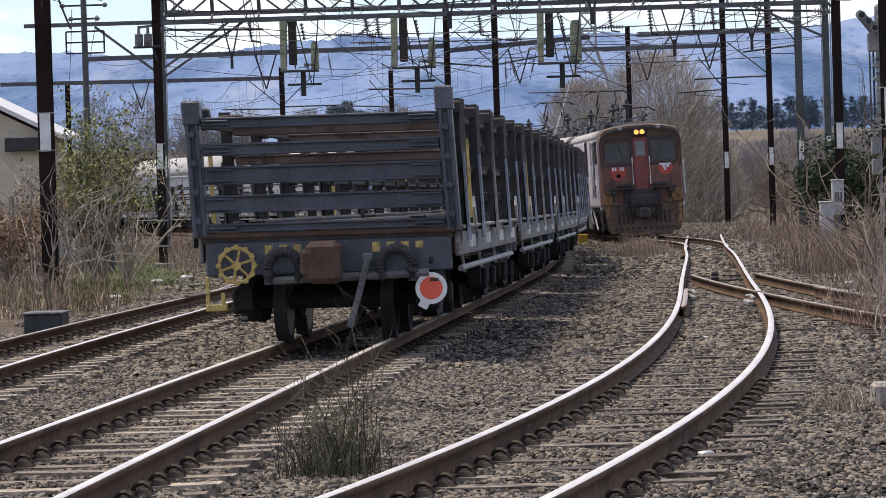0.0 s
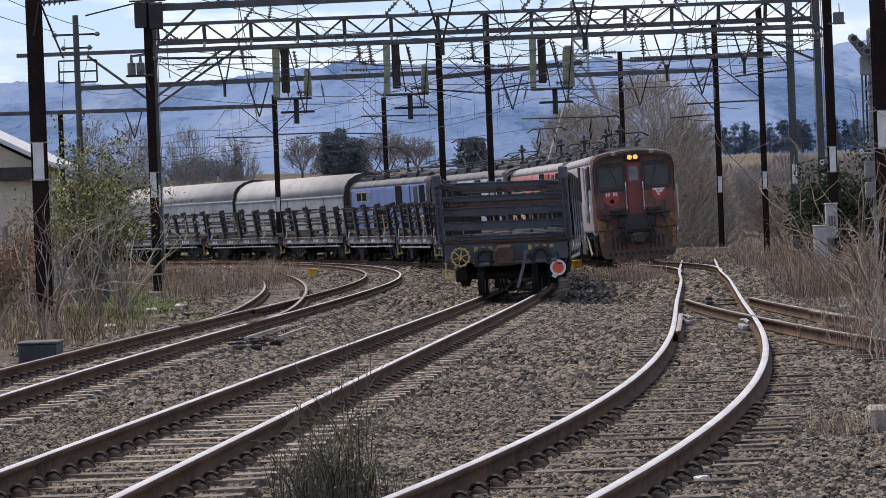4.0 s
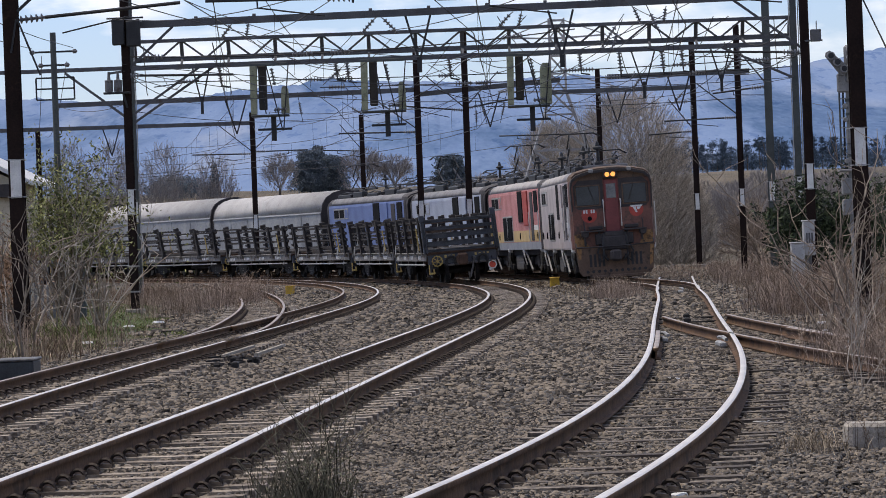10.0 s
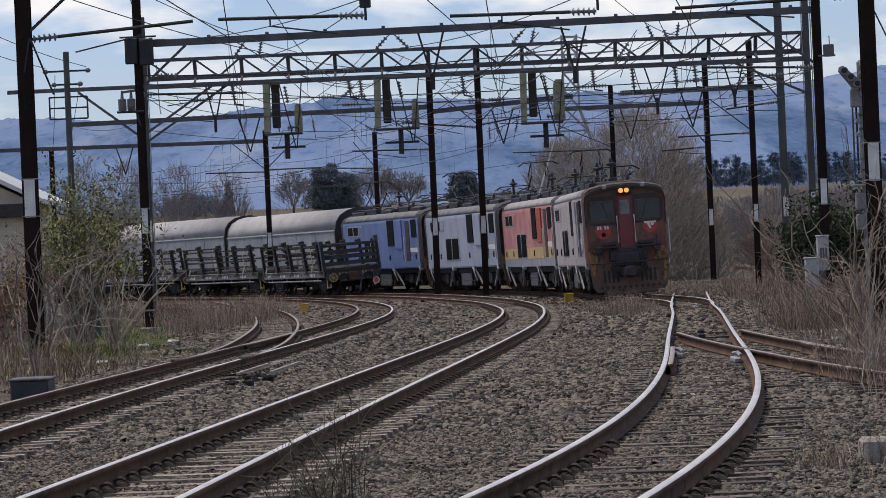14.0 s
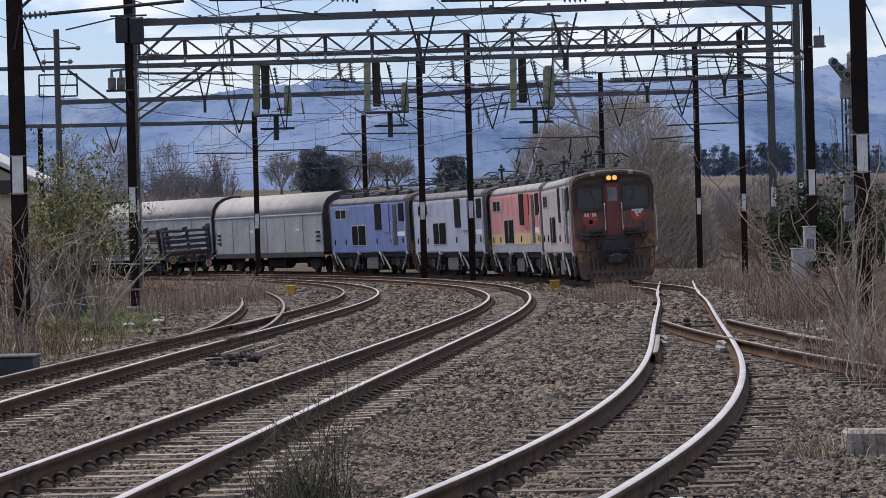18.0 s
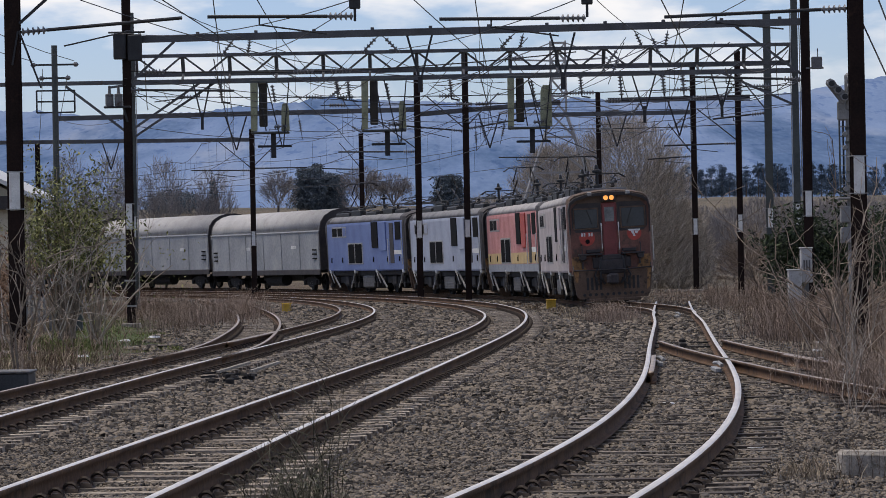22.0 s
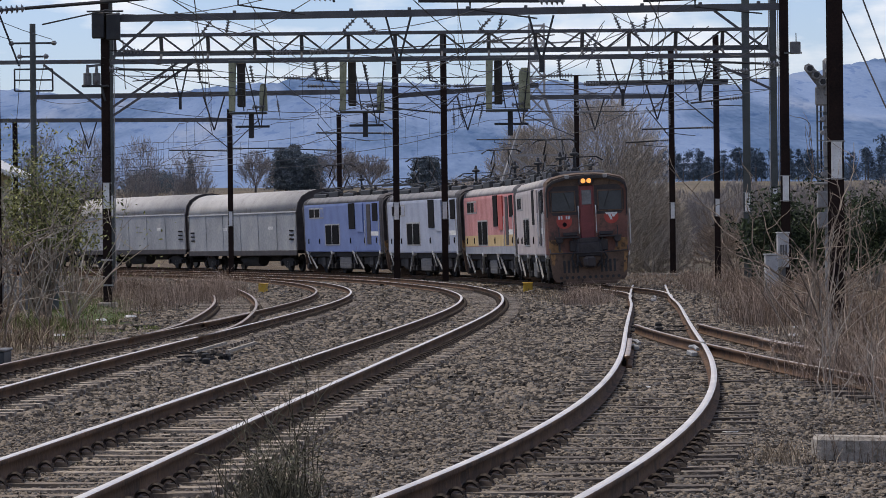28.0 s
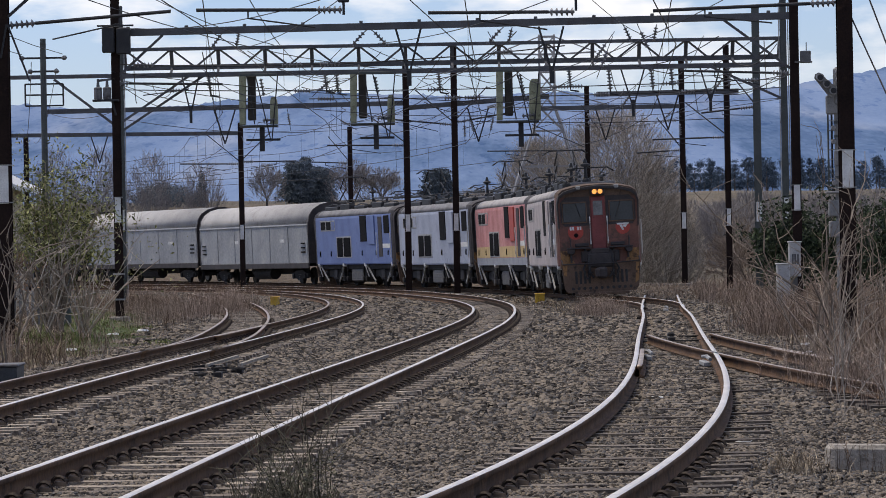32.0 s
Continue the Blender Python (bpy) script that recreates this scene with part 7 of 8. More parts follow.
def spot_left(rnd):
    while True:
        y = rnd.uniform(58, 150)
        edge = min(float(np.interp(y, LINE_A.ys, LINE_A.xs)), float(np.interp(y, LINE_H.ys, LINE_H.xs)) if y > 62 else 9) - 1.7
        x = edge - abs(rnd.normal(0, 1)) * 2.4 - rnd.uniform(0, 1.2)
        k = noise.noise((x * 0.35, y * 0.12, 4.0))
        lawn = 70 < y < 124 and -2.9 < x + 5.65 + (y - 74) * 0.076 < 0.3
        if (k > -0.25 or rnd.uniform() < 0.25) and not (lawn and rnd.uniform() < 0.8):
            return x, y, (0.35 if lawn else 0.75) + 0.7 * k


def spot_right_far(rnd):
    y = rnd.uniform(118, 168)
    x = max(float(np.interp(y, LINE_D.ys, LINE_D.xs)) + 1.2, 8.4) + rnd.uniform(0, 10)
    return x, y, 0.8 + 0.6 * noise.noise((x * 0.4, y * 0.2, 6.0))


def spot_between(rnd):
    y = rnd.uniform(104, 126)
    x = 4.2 + rnd.normal(0, 0.5)
    return x, y, 0.7


def spot_lawn(rnd):
    y = rnd.uniform(68, 126)
    x = -5.65 - (y - 74) * 0.076 + 0.5 * math.sin(y * 0.35) - rnd.uniform(0, 1) * 3.2
    k = noise.noise((x * 0.8, y * 0.22, 5.0))
    return x, y, max(0.05, 0.55 + 1.3 * k)


def twiggy(count, place, height, width, seed, kids=5):
    """Dead weeds: thin stalks that fork into side twigs towards the top."""
    rnd = np.random.RandomState(seed)
    sh = Shape()

    def strip(p, q, w):
        k = len(sh.v)
        m = (p[0] * 0.45 + q[0] * 0.55, p[1] * 0.45 + q[1] * 0.55, p[2] * 0.4 + q[2] * 0.6)
        sh.v += [(p[0] - w, p[1], p[2]), (p[0] + w, p[1], p[2]), (m[0] + w * 0.8, m[1], m[2]), (m[0] - w * 0.8, m[1], m[2]), q]
        sh.f += [(k, k + 1, k + 2, k + 3), (k + 3, k + 2, k + 4)]
    for i in range(count):
        x, y, dens = place(rnd)
        h = rnd.uniform(*height) * max(0.25, dens)
        z = ground_z(x, y) - 0.02
        a, lean = rnd.uniform(0, 6.28), rnd.uniform(0.05, 0.45) * h
        top = (x + math.cos(a) * lean, y + math.sin(a) * lean, z + h)
        w = width * rnd.uniform(0.7, 1.3)
        strip((x, y, z), top, w)
        for j in range(kids):
            f = rnd.uniform(0.25, 0.95)
            b = (x + (top[0] - x) * f, y + (top[1] - y) * f, z + h * f)
            c, n = rnd.uniform(0, 6.28), h * rnd.uniform(0.12, 0.38)
            strip(b, (b[0] + math.cos(c) * n * 0.75, b[1] + math.sin(c) * n * 0.75, b[2] + n * rnd.uniform(0.15, 0.9)), w * 0.6)
    return sh


def clumped(place, scale, least):
    """Keeps a place's spots where a slow noise is high, so that the weeds stand in clumps with gaps."""
    def f(rnd):
        for _ in range(12):
            x, y, d = place(rnd)
            k = noise.noise((x * scale, y * scale * 0.4, 11.0))
            if k > least or rnd.uniform() < 0.08:
                return x, y, d * (0.75 + 0.6 * max(0.0, k))
        return x, y, d * 0.4
    return f


stuff("dead_weeds", twiggy(5200, clumped(spot_right, 0.8, -0.05), (0.25, 0.95), 0.0045, 1), RED_GRASS, "reddish-brown forked dead weeds beside the tracks", "weeds")
stuff("dead_weeds", twiggy(2200, clumped(spot_right, 1.1, 0.05), (0.3, 1.1), 0.0045, 21), BROWN_WEED, "dark brown dead weeds beside the tracks", "weeds")
stuff("dead_weeds", blades(6500, clumped(spot_right, 0.6, -0.1), (0.10, 0.60), 0.005, 1.3, 2), DEAD_GRASS, "straw-coloured dead grass beside the tracks", "grass")
stuff("dead_weeds", twiggy(3600, spot_right_far, (0.2, 0.8), 0.008, 10), RED_GRASS, "brown dead weeds behind the turnout", "weeds")
stuff("dead_weeds", twiggy(1500, clumped(spot_right_near, 1.2, -0.15), (0.15, 0.60), 0.003, 3), RED_GRASS, "brown forked dead weeds by the turnout", "weeds")
stuff("dead_weeds", blades(1800, clumped(spot_right_near, 1.5, 0.0), (0.08, 0.35), 0.003, 1.2, 23), DEAD_GRASS, "straw grass by the turnout", "grass")
stuff("dead_weeds", twiggy(2600, clumped(spot_left, 0.5, -0.1), (0.15, 0.75), 0.0045, 14), BROWN_WEED, "brown dead weeds on the verge", "weeds")
stuff("dead_weeds", twiggy(1700, clumped(spot_left, 0.7, 0.0), (0.3, 1.0), 0.005, 24, 6), RED_GRASS, "pale forked dead stalks on the verge", "weeds")
stuff("dead_weeds", blades(3600, spot_left, (0.06, 0.42), 0.005, 2.0, 4), DEAD_GRASS, "straw-coloured dead grass on the verge", "grass")
stuff("dead_weeds", blades(500, spot_between, (0.1, 0.35), 0.008, 0.8, 5), DEAD_GRASS, "dry tufts between the tracks", "grass")
stuff("green_grass", blades(12000, spot_lawn, (0.03, 0.15), 0.007, 1.2, 6), GREEN_GRASS, "low green grass on the verge", "grass")
stuff("green_grass", blades(2600, lambda r: (-8.6 + r.normal(0, 0.55), 78 + r.normal(0, 3.0), 1.0), (0.04, 0.22), 0.006, 1.0, 16), GREEN_GRASS, "low green weeds under the shrubs", "grass")


def spot_patch(x0, y0, rx, ry):
    def f(rnd):
        return x0 + rnd.normal(0, rx), y0 + rnd.normal(0, ry), 1.0
    return f




def spot_end(rnd):
    y = rnd.uniform(127, 166)
    return 8.2 + (y - 131) * 0.07 + rnd.normal(0, 1.3), y, 0.7 + 0.6 * noise.noise((y * 0.5, 3.0, 1.0))


stuff("dead_weeds", twiggy(1500, spot_patch(7.5, 74.6, 0.6, 1.4), (0.4, 1.0), 0.005, 13), RED_GRASS, "brown dead weeds before the white cabinets", "weeds")
stuff("dead_weeds", twiggy(800, clumped(spot_patch(5.0, 42.0, 0.38, 3.0), 1.4, -0.2), (0.3, 0.85), 0.003, 25, 6), RED_GRASS, "reddish dead weeds before the diverging rails", "weeds")


def spot_yard(rnd):
    y = rnd.uniform(112, 150)
    return LINE_C.at(y) - 2.0 + rnd.normal(0, 0.35), y, 0.5 + 0.7 * max(0.0, noise.noise((y * 0.4, 8.0, 2.0)))


stuff("dead_weeds", twiggy(90, spot_patch(3.45, 27.2, 0.35, 0.25), (0.10, 0.42), 0.0018, 28, 6), BROWN_WEED, "thin dry twigs before the concrete block", "weeds")
stuff("dead_weeds", twiggy(420, spot_yard, (0.10, 0.36), 0.006, 27), BROWN_WEED, "low brown weeds along the standing train", "weeds")
stuff("dead_weeds", twiggy(1500, spot_end, (0.10, 0.42), 0.007, 12), RED_GRASS, "brown dead weeds where the rails end in grass", "weeds")
stuff("grass_tuft", blades(260, spot_patch(2.66, 27.0, 0.12, 0.35), (0.08, 0.26), 0.003, 0.9, 7), DEAD_GRASS, "pale straw tuft on the ballast", "grass")
stuff("dead_weeds", twiggy(700, spot_patch(4.75, 104.0, 0.32, 3.0), (0.12, 0.62), 0.0055, 8, 7), RED_GRASS, "dry brown clump beside the standing locomotive", "grass")
stuff("dead_weeds", twiggy(1500, clumped(spot_patch(-7.3, 118.0, 0.8, 9.0), 1.0, 0.0), (0.25, 1.05), 0.005, 9, 6), RED_GRASS, "reddish dry weeds beside the siding", "weeds")

# bare and leafy trees behind the yard
BT = "broad leafless grey-brown tree behind the locomotives"
for x, y, h, sd, n, w in ((10.9, 214, 10.3, 11, 17, 9.0), (14.0, 219, 6.4, 12, 13, 5.0), (6.9, 221, 8.2, 13, 13, 6.4), (3.2, 240, 5.4, 21, 8, 6.0)):
    bare_tree("bare_tree", x, y, h, sd, 0.13, 4, 0.85, n, TWIG_DARK, BT, 0.12, 0.75, "bare trees", w, 2500)
BT = "slender leafless tree behind the wagons"
for x, y, h, sd, w in ((-20.2, 225, 8.2, 14, 4.2), (-17.0, 225, 7.9, 15, 4.0), (-22.9, 226, 8.3, 22, 4.0), (-14.4, 232, 7.4, 16, 3.6), (-13.4, 303, 3.4, 17, 3.4), (-6.4, 303, 3.6, 23, 4.6), (-3.9, 304, 3.0, 24, 4.0)):
    bare_tree("bare_tree", x, y, h, sd, 0.09, 4, 0.6, 10, TWIG_GREY, BT, 0.2, 0.6, "bare trees", w, 420)
for i, (x, y, h, w) in enumerate(((16.4, 206, 5.6, 5.0), (18.6, 212, 6.6, 5.5), (21.0, 222, 6.8, 6.0), (23.8, 232, 7.2, 6.5), (26.6, 240, 7.4, 6.5), (30.0, 250, 7.6, 7.0), (16.0, 232, 7.0, 6.0), (33.5, 280, 7.6, 7.0))):
    k = 1.66       # the thicket stands beyond the road
    h = 1.4 + (ground_z(x, y) + h - 1.4) * k - ground_z(x * k, y * k)
    x, y, w = x * k, y * k, w * k
    bare_tree("bare_tree", x, y, h, 90 + i, 0.1, 4, 0.7, 14, TWIG_GREY, "hazy grey leafless tree of a thicket", 0.08, 0.9, "bare trees", w, 900, 0.021)
bare_tree("bare_tree", 14.9, 172, 3.0, 18, 0.07, 4, 0.8, 8, TWIG, "low tangle of bare grey branches", 0.05, 1.0, "bare trees")
bare_tree("bare_tree", 15.4, 180, 3.0, 19, 0.07, 4, 0.8, 8, TWIG, "low tangle of bare grey branches", 0.05, 1.0, "bare trees")
bare_tree("bare_tree", 16.8, 185, 4.0, 20, 0.07, 4, 0.8, 8, TWIG, "low tangle of bare grey branches", 0.05, 1.0, "bare trees")
conifer("pine_tree", -11.0, 306, 3.7, 3.2, 31, PINE, "broad dark rounded pine tree on the bank", True, "dark pines")
conifer("pine_tree", -9.1, 308, 3.3, 3.4, 37, PINE, "dark spreading pine tree on the bank", True, "dark pines")
conifer("pine_tree", -10.4, 310, 4.1, 2.6, 38, PINE, "tall dark pine tree on the bank", False, "dark pines")
conifer("pine_tree", -18.8, 304, 2.9, 1.3, 35, PINE, "small dark pine tree on the bank", False, "dark pines")
conifer("pine_tree", 0.6, 306, 4.6, 3.2, 33, PINE, "dark pine tree on the bank", True, "dark pines")
leafy_bush("hedge", -21.8, 304, 1.75, 5.2, 36, 10, 150, 70, 0.13, PINE, "long dark hedge on the bank", PINE, 0.1, "hedge")
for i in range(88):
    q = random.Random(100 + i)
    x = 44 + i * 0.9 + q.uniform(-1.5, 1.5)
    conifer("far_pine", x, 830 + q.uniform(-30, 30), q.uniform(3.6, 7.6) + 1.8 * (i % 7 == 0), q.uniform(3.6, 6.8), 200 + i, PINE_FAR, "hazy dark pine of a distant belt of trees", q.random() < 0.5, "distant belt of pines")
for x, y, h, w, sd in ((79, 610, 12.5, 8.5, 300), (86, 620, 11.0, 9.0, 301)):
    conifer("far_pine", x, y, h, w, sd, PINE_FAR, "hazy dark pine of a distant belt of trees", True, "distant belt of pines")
leafy_bush("evergreen_bush", 11.0, 112, 3.3, 2.9, 41, 14, 150, 46, 0.085, LEAF_DARK, "dense dark evergreen bush behind the signal", TWIG_DARK, 0.08)
leafy_bush("evergreen_bush", 12.9, 114, 3.5, 3.0, 42, 14, 150, 46, 0.085, LEAF_DARK, "dense dark evergreen bush behind the signal", TWIG_DARK, 0.08)
leafy_bush("evergreen_bush", 14.6, 118, 3.2, 2.8, 43, 14, 130, 46, 0.085, LEAF_DARK, "dense dark evergreen bush behind the signal", TWIG_DARK, 0.08)
leafy_bush("olive_bush", -8.75, 86, 4.5, 2.5, 44, 60, 420, 20, 0.055, LEAF_OLIVE, "tall shrub with sparse yellow-green leaves", TWIG, 0.42)
leafy_bush("olive_bush", -8.2, 87, 3.0, 4.2, 45, 12, 36, 12, 0.05, LEAF_OLIVE, "spreading shrub with few dark leaves", TWIG, 0.4)


def crooked(s, rnd, p, d, length, r, kids):
    """A stem that bends at every joint and sends off a few side branches."""
    p, d = Vector(p), Vector(d).normalized()
    n = 5
    pts = [p.copy()]
    for i in range(n):
        d = (d + Vector((rnd.gauss(0, 1), rnd.gauss(0, 1), rnd.gauss(0.25, 0.6))) * 0.22).normalized()
        p = p + d * length / n
        pts.append(p.copy())
        if kids and i >= 1 and rnd.random() < 0.75:
            q = (d + Vector((rnd.gauss(0, 1), rnd.gauss(0, 1), rnd.gauss(0.1, 0.5))) * 0.75).normalized()
            crooked(s, rnd, p, q, length * rnd.uniform(0.3, 0.6), r * 0.6, kids - 1)
    s.tube(pts, r, 5 if r > 0.01 else 4, r_end=r * 0.45, caps=False)


def bare_shrub(x, y, height, seed, n, r, mat, text, spread=0.5, depth=2, category="shrub"):
    rnd = random.Random(seed)
    t = thing("bare_shrub", text, category, pose(x, y, ground_z(x, y) - 0.03), group="bare shrubs")
    for i in range(n):
        s = Shape()
        a = rnd.uniform(0, 6.28)
        d = (math.cos(a) * spread * rnd.uniform(0.3, 1.0), math.sin(a) * spread * rnd.uniform(0.3, 1.0), 1)
        crooked(s, rnd, (rnd.uniform(-.08, .08), rnd.uniform(-.08, .08), 0), d, height * rnd.uniform(0.7, 1.1), r, depth)
        part("stem", s, mat, t)
    return t


SH = "leafless shrub with pale crooked stems"
for x, y, h, sd, n, r in ((5.75, 56, 2.5, 51, 4, 0.019), (6.3, 58, 2.4, 52, 4, 0.018), (6.0, 54, 2.0, 53, 3, 0.016), (6.9, 60, 2.2, 54, 4, 0.017), (5.4, 50, 1.7, 55, 3, 0.013), (6.6, 53, 1.9, 56, 3, 0.013)):
    bare_shrub(x, y, h, sd, n, r, TWIG, SH)
for x, y, h, sd, n, r in ((-8.5, 66, 2.0, 61, 2, 0.022), (-8.2, 70, 1.8, 62, 2, 0.018), (-7.2, 64, 2.3, 69, 2, 0.024), (-6.75, 58, 2.1, 70, 2, 0.022), (-7.5, 74, 1.6, 75, 2, 0.016)):
    bare_shrub(x, y, h, sd, n, r, TWIG_SAP, SH, 0.7, 2)
for x, y, h, sd, n, r in ((-8.9, 84, 2.4, 65, 4, 0.020), (-9.4, 80, 2.6, 67, 4, 0.020), (-8.7, 90, 2.6, 68, 4, 0.018), (-7.9, 84, 2.2, 74, 4, 0.016), (-8.9, 75, 2.2, 63, 3, 0.018)):
    bare_shrub(x, y, h, sd, n, r, TWIG_DARK, "tangled leafless bramble under the olive shrub", 0.9, 2)
for x, y, h, sd, n, r in ((3.95, 36, 1.1, 71, 3, 0.007), (4.4, 40, 1.2, 72, 3, 0.008), (4.2, 33, 0.8, 73, 3, 0.006)):
    bare_shrub(x, y, h, sd, n, r, TWIG_DARK, "thin leafless weed beside the turnout")
WEED = material("dry_dark_weed", (0.042, 0.038, 0.026), (0.15, 0.135, 0.095), 0.95, 0, 5, 40, 0.0, None, 0.6, 0.6, "Object", 0.1, True)
WEED_LEAF = material("grey_green_weed_leaves", (0.055, 0.058, 0.036), (0.20, 0.195, 0.13), 0.95, 0, 5, 40, 0.0, None, 0.6, 0.8, "Object", 0.1, True)
for x, y, h, sd, n in ((-0.98, 22.2, 0.62, 81, 9), (-0.72, 22.4, 0.95, 82, 4), (-0.85, 21.8, 0.58, 83, 10), (-1.08, 21.6, 0.52, 84, 8), (-0.80, 22.0, 0.70, 86, 8), (-0.66, 22.2, 0.62, 87, 7), (-0.92, 22.6, 0.66, 88, 8)):
    bare_shrub(x, y, h, sd, n, 0.0042, WEED, "dark dry weed that grows between the tracks", 0.16, 1, "weed")
stuff("weed_leaves", blades(620, spot_patch(-0.86, 22.0, 0.15, 0.35), (0.06, 0.45), 0.0025, 0.5, 85), WEED, "dry leaves at the foot of the weed", "weed")

DRY_LEAF = material("dry_reddish_leaves", (0.14, 0.085, 0.055), (0.40, 0.27, 0.18), 0.9, 0, 1, 5, 0.0, None, 0.6, 0.9, "Object", 0.2, True)
for x, y, h, w, sd in ((-10.2, 84, 2.5, 1.7, 46), (-9.6, 76, 1.9, 1.5, 47), (-11.4, 95, 2.7, 2.4, 48)):
    leafy_bush("dry_bush", x, y, h, w, sd, 26, 120, 18, 0.05, DRY_LEAF, "withered reddish-brown bush before the house", TWIG, 0.1)

s = Shape()
q = random.Random(610)
for i in range(90):
    a, h = q.gauss(0, 0.14), q.uniform(0.03, 0.42)
    leaves(s, q, (-0.86 + a, 22.0 + q.gauss(0, 0.25), ground_z(-0.86, 22) + h), 9, 0.07, 0.013)
stuff("weed_leaves", s, WEED_LEAF, "small grey-green leaves of the weed between the tracks", "weed")

# ---- things beside the tracks ----
BLACK_BOX = material("black_painted_case", (0.012, 0.014, 0.017), (0.04, 0.045, 0.05), 0.5, 0.1, 4, 40, 0.1)


def case(name, x, y, w, d, h, mat, text, category, lid=None, z=None, group=""):
    t = thing(name, text, category, pose(x, y, ground_z(x, y) if z is None else z), group=group)
    s = Shape()
    s.box(-w / 2, w / 2, -d / 2, d / 2, -0.06, h, 0.015)
    part("body", s, mat, t)
    s = Shape()
    s.box(-w / 2 - 0.02, w / 2 + 0.02, -d / 2 - 0.02, d / 2 + 0.02, h, h + 0.035, 0.012)
    part("lid", s, lid or mat, t)
    return t


# grey lid puts the lit top of the black case into its colour
case("point_machine", -5.92, 50.5, 0.52, 0.9, 0.30, BLACK_BOX, "low black point machine beside the track", "point machine", POST_GREY)
for x, y in ((-5.86, 138), (3.93, 133)):
    t = case("track_marker", x, y, 0.34, 0.3, 0.32, YELLOW, "small bright yellow box between the tracks", "marker box", YELLOW, group="yellow marker boxes")
    for dx in (-0.1, 0.1):
        s = Shape()
        s.box(dx - 0.03, dx + 0.03, -0.05, 0.05, -0.25, -0.05)
        part("leg", s, UNDER, t)
# white paint darkened for the shade the cabinets stand in, plus dirt stains
SHADED_WHITE = material("shaded_white_cabinet_paint", (0.30, 0.30, 0.30), (0.46, 0.46, 0.455), 0.75, 0, 4, 40, 0.1, (0.20, 0.185, 0.165), 0.60)
t = case("relay_cabinet", 7.48, 78, 0.27, 0.35, 0.90, SHADED_WHITE, "white metal relay cabinet in the weeds, shade in its paint", "cabinet", SHADED_WHITE, 0.28, "white cabinets")
s = Shape()
s.box(-0.08, 0.08, -0.1, 0.1, -0.6, 0.0)
part("leg", s, POST_GREY, t)
t = case("relay_cabinet", 7.77, 78.4, 0.24, 0.3, 0.66, SHADED_WHITE, "white metal relay cabinet in the weeds, shade in its paint", "cabinet", SHADED_WHITE, 0.98, "white cabinets")
s = Shape()
s.box(-0.05, 0.05, -0.05, 0.05, -1.3, 0.0)
part("leg", s, POST_GREY, t)
for dx in (-0.05, 0.0, 0.06):
    s = Shape()
    s.box(dx - 0.02, dx + 0.015, -0.157, -0.1515, 0.2, 0.42)
    part("mark", s, POST_GREY, t, "grey stencil bar")
slab = thing("concrete_block", "long pale concrete block in dead grass", "block", pose(3.38, 27.8, ground_z(3.38, 27.8), 0, 1.5, 3))
s = Shape()
s.box(-0.41, 0.80, -0.16, 0.16, -0.08, 0.20, 0.03)
part("block", s, CONCRETE, slab)
for x, y, r in ((1.36, 22.5, 2), (2.62, 31, -4), (-7.05, 72, 5), (-7.6, 88, 20), (-7.3, 93, 0), (6.1, 60, 8), (-1.0, 56, 0), (6.7, 66, 30), (7.4, 72, -25), (2.5, 41, 0)):
    q = random.Random(int(x * 100 + y))
    t = thing("litter", "small pale scrap lying on the ground", "litter", pose(x, y, ground_z(x, y) + 0.02, 0, 0, r), group="scraps of litter")
    s = Shape()
    w = 0.05 + 0.0012 * y
    pts = [(math.cos(a) * w * q.uniform(0.6, 1.3), math.sin(a) * w * q.uniform(0.6, 1.2)) for a in np.linspace(0, 5.4, 7)]
    s.loft([[(a, b, 0.0) for a, b in pts], [(a * 0.8, b * 0.8, 0.03 + 0.02 * q.random()) for a, b in pts]])
    part("scrap", s, WHITE, t)
# turnout gear: rods, frog castings, check rails
for line, y0, y1, off, dz in ((LINE_D, 47, 57, -0.49, 0.0), (LINE_A, 72, 84, -0.49, 0.0), (LINE_F, 46, 56, 0.49, 0.0)):
    track = {id(LINE_D): TRACK_D, id(LINE_A): TRACK_A, id(LINE_F): TRACK_F}[id(line)]
    rail_part(track, line, y0, y1, off, RAIL_RUST_TOP, 1.0, dz)
for track, line, y, off in ((TRACK_D, LINE_D, 55.5, -0.42), (TRACK_D, LINE_D, 52.0, 0.40), (TRACK_F, LINE_F, 47.5, 0.35), (TRACK_F, LINE_F, 43.0, 0.38), (TRACK_D, LINE_D, 104, 0.1)):
    s = Shape()
    p = sideways(line, y, off)
    s.box(p.x - 0.045, p.x + 0.045, p.y - 0.5, p.y + 0.5, p.z - 0.16, p.z - 0.085, 0.015)
    s.tube([p + Vector((0.06, -0.3, -0.06)), p + Vector((0.02, -0.1, -0.02)), p + Vector((-0.02, 0.1, -0.03))], 0.028, 6)
    part("block_casting", s, PIPE, track, "pale worn casting")
for track, line, y in ((TRACK_D, LINE_D, 67.0), (TRACK_D, LINE_D, 70.5)):
    s = Shape()
    a, b = sideways(line, y, -0.9), sideways(line, y, 0.75)
    s.tube([a + Vector((0.35, 0, -0.15)), b + Vector((-0.2, 0, -0.14))], 0.018, 6)
    s.box(a.x + 0.85, a.x + 0.98, a.y - 0.12, a.y + 0.12, a.z - 0.17, a.z - 0.06, 0.03)
    part("switch_rod", s, UNDER, track, "switch rod")
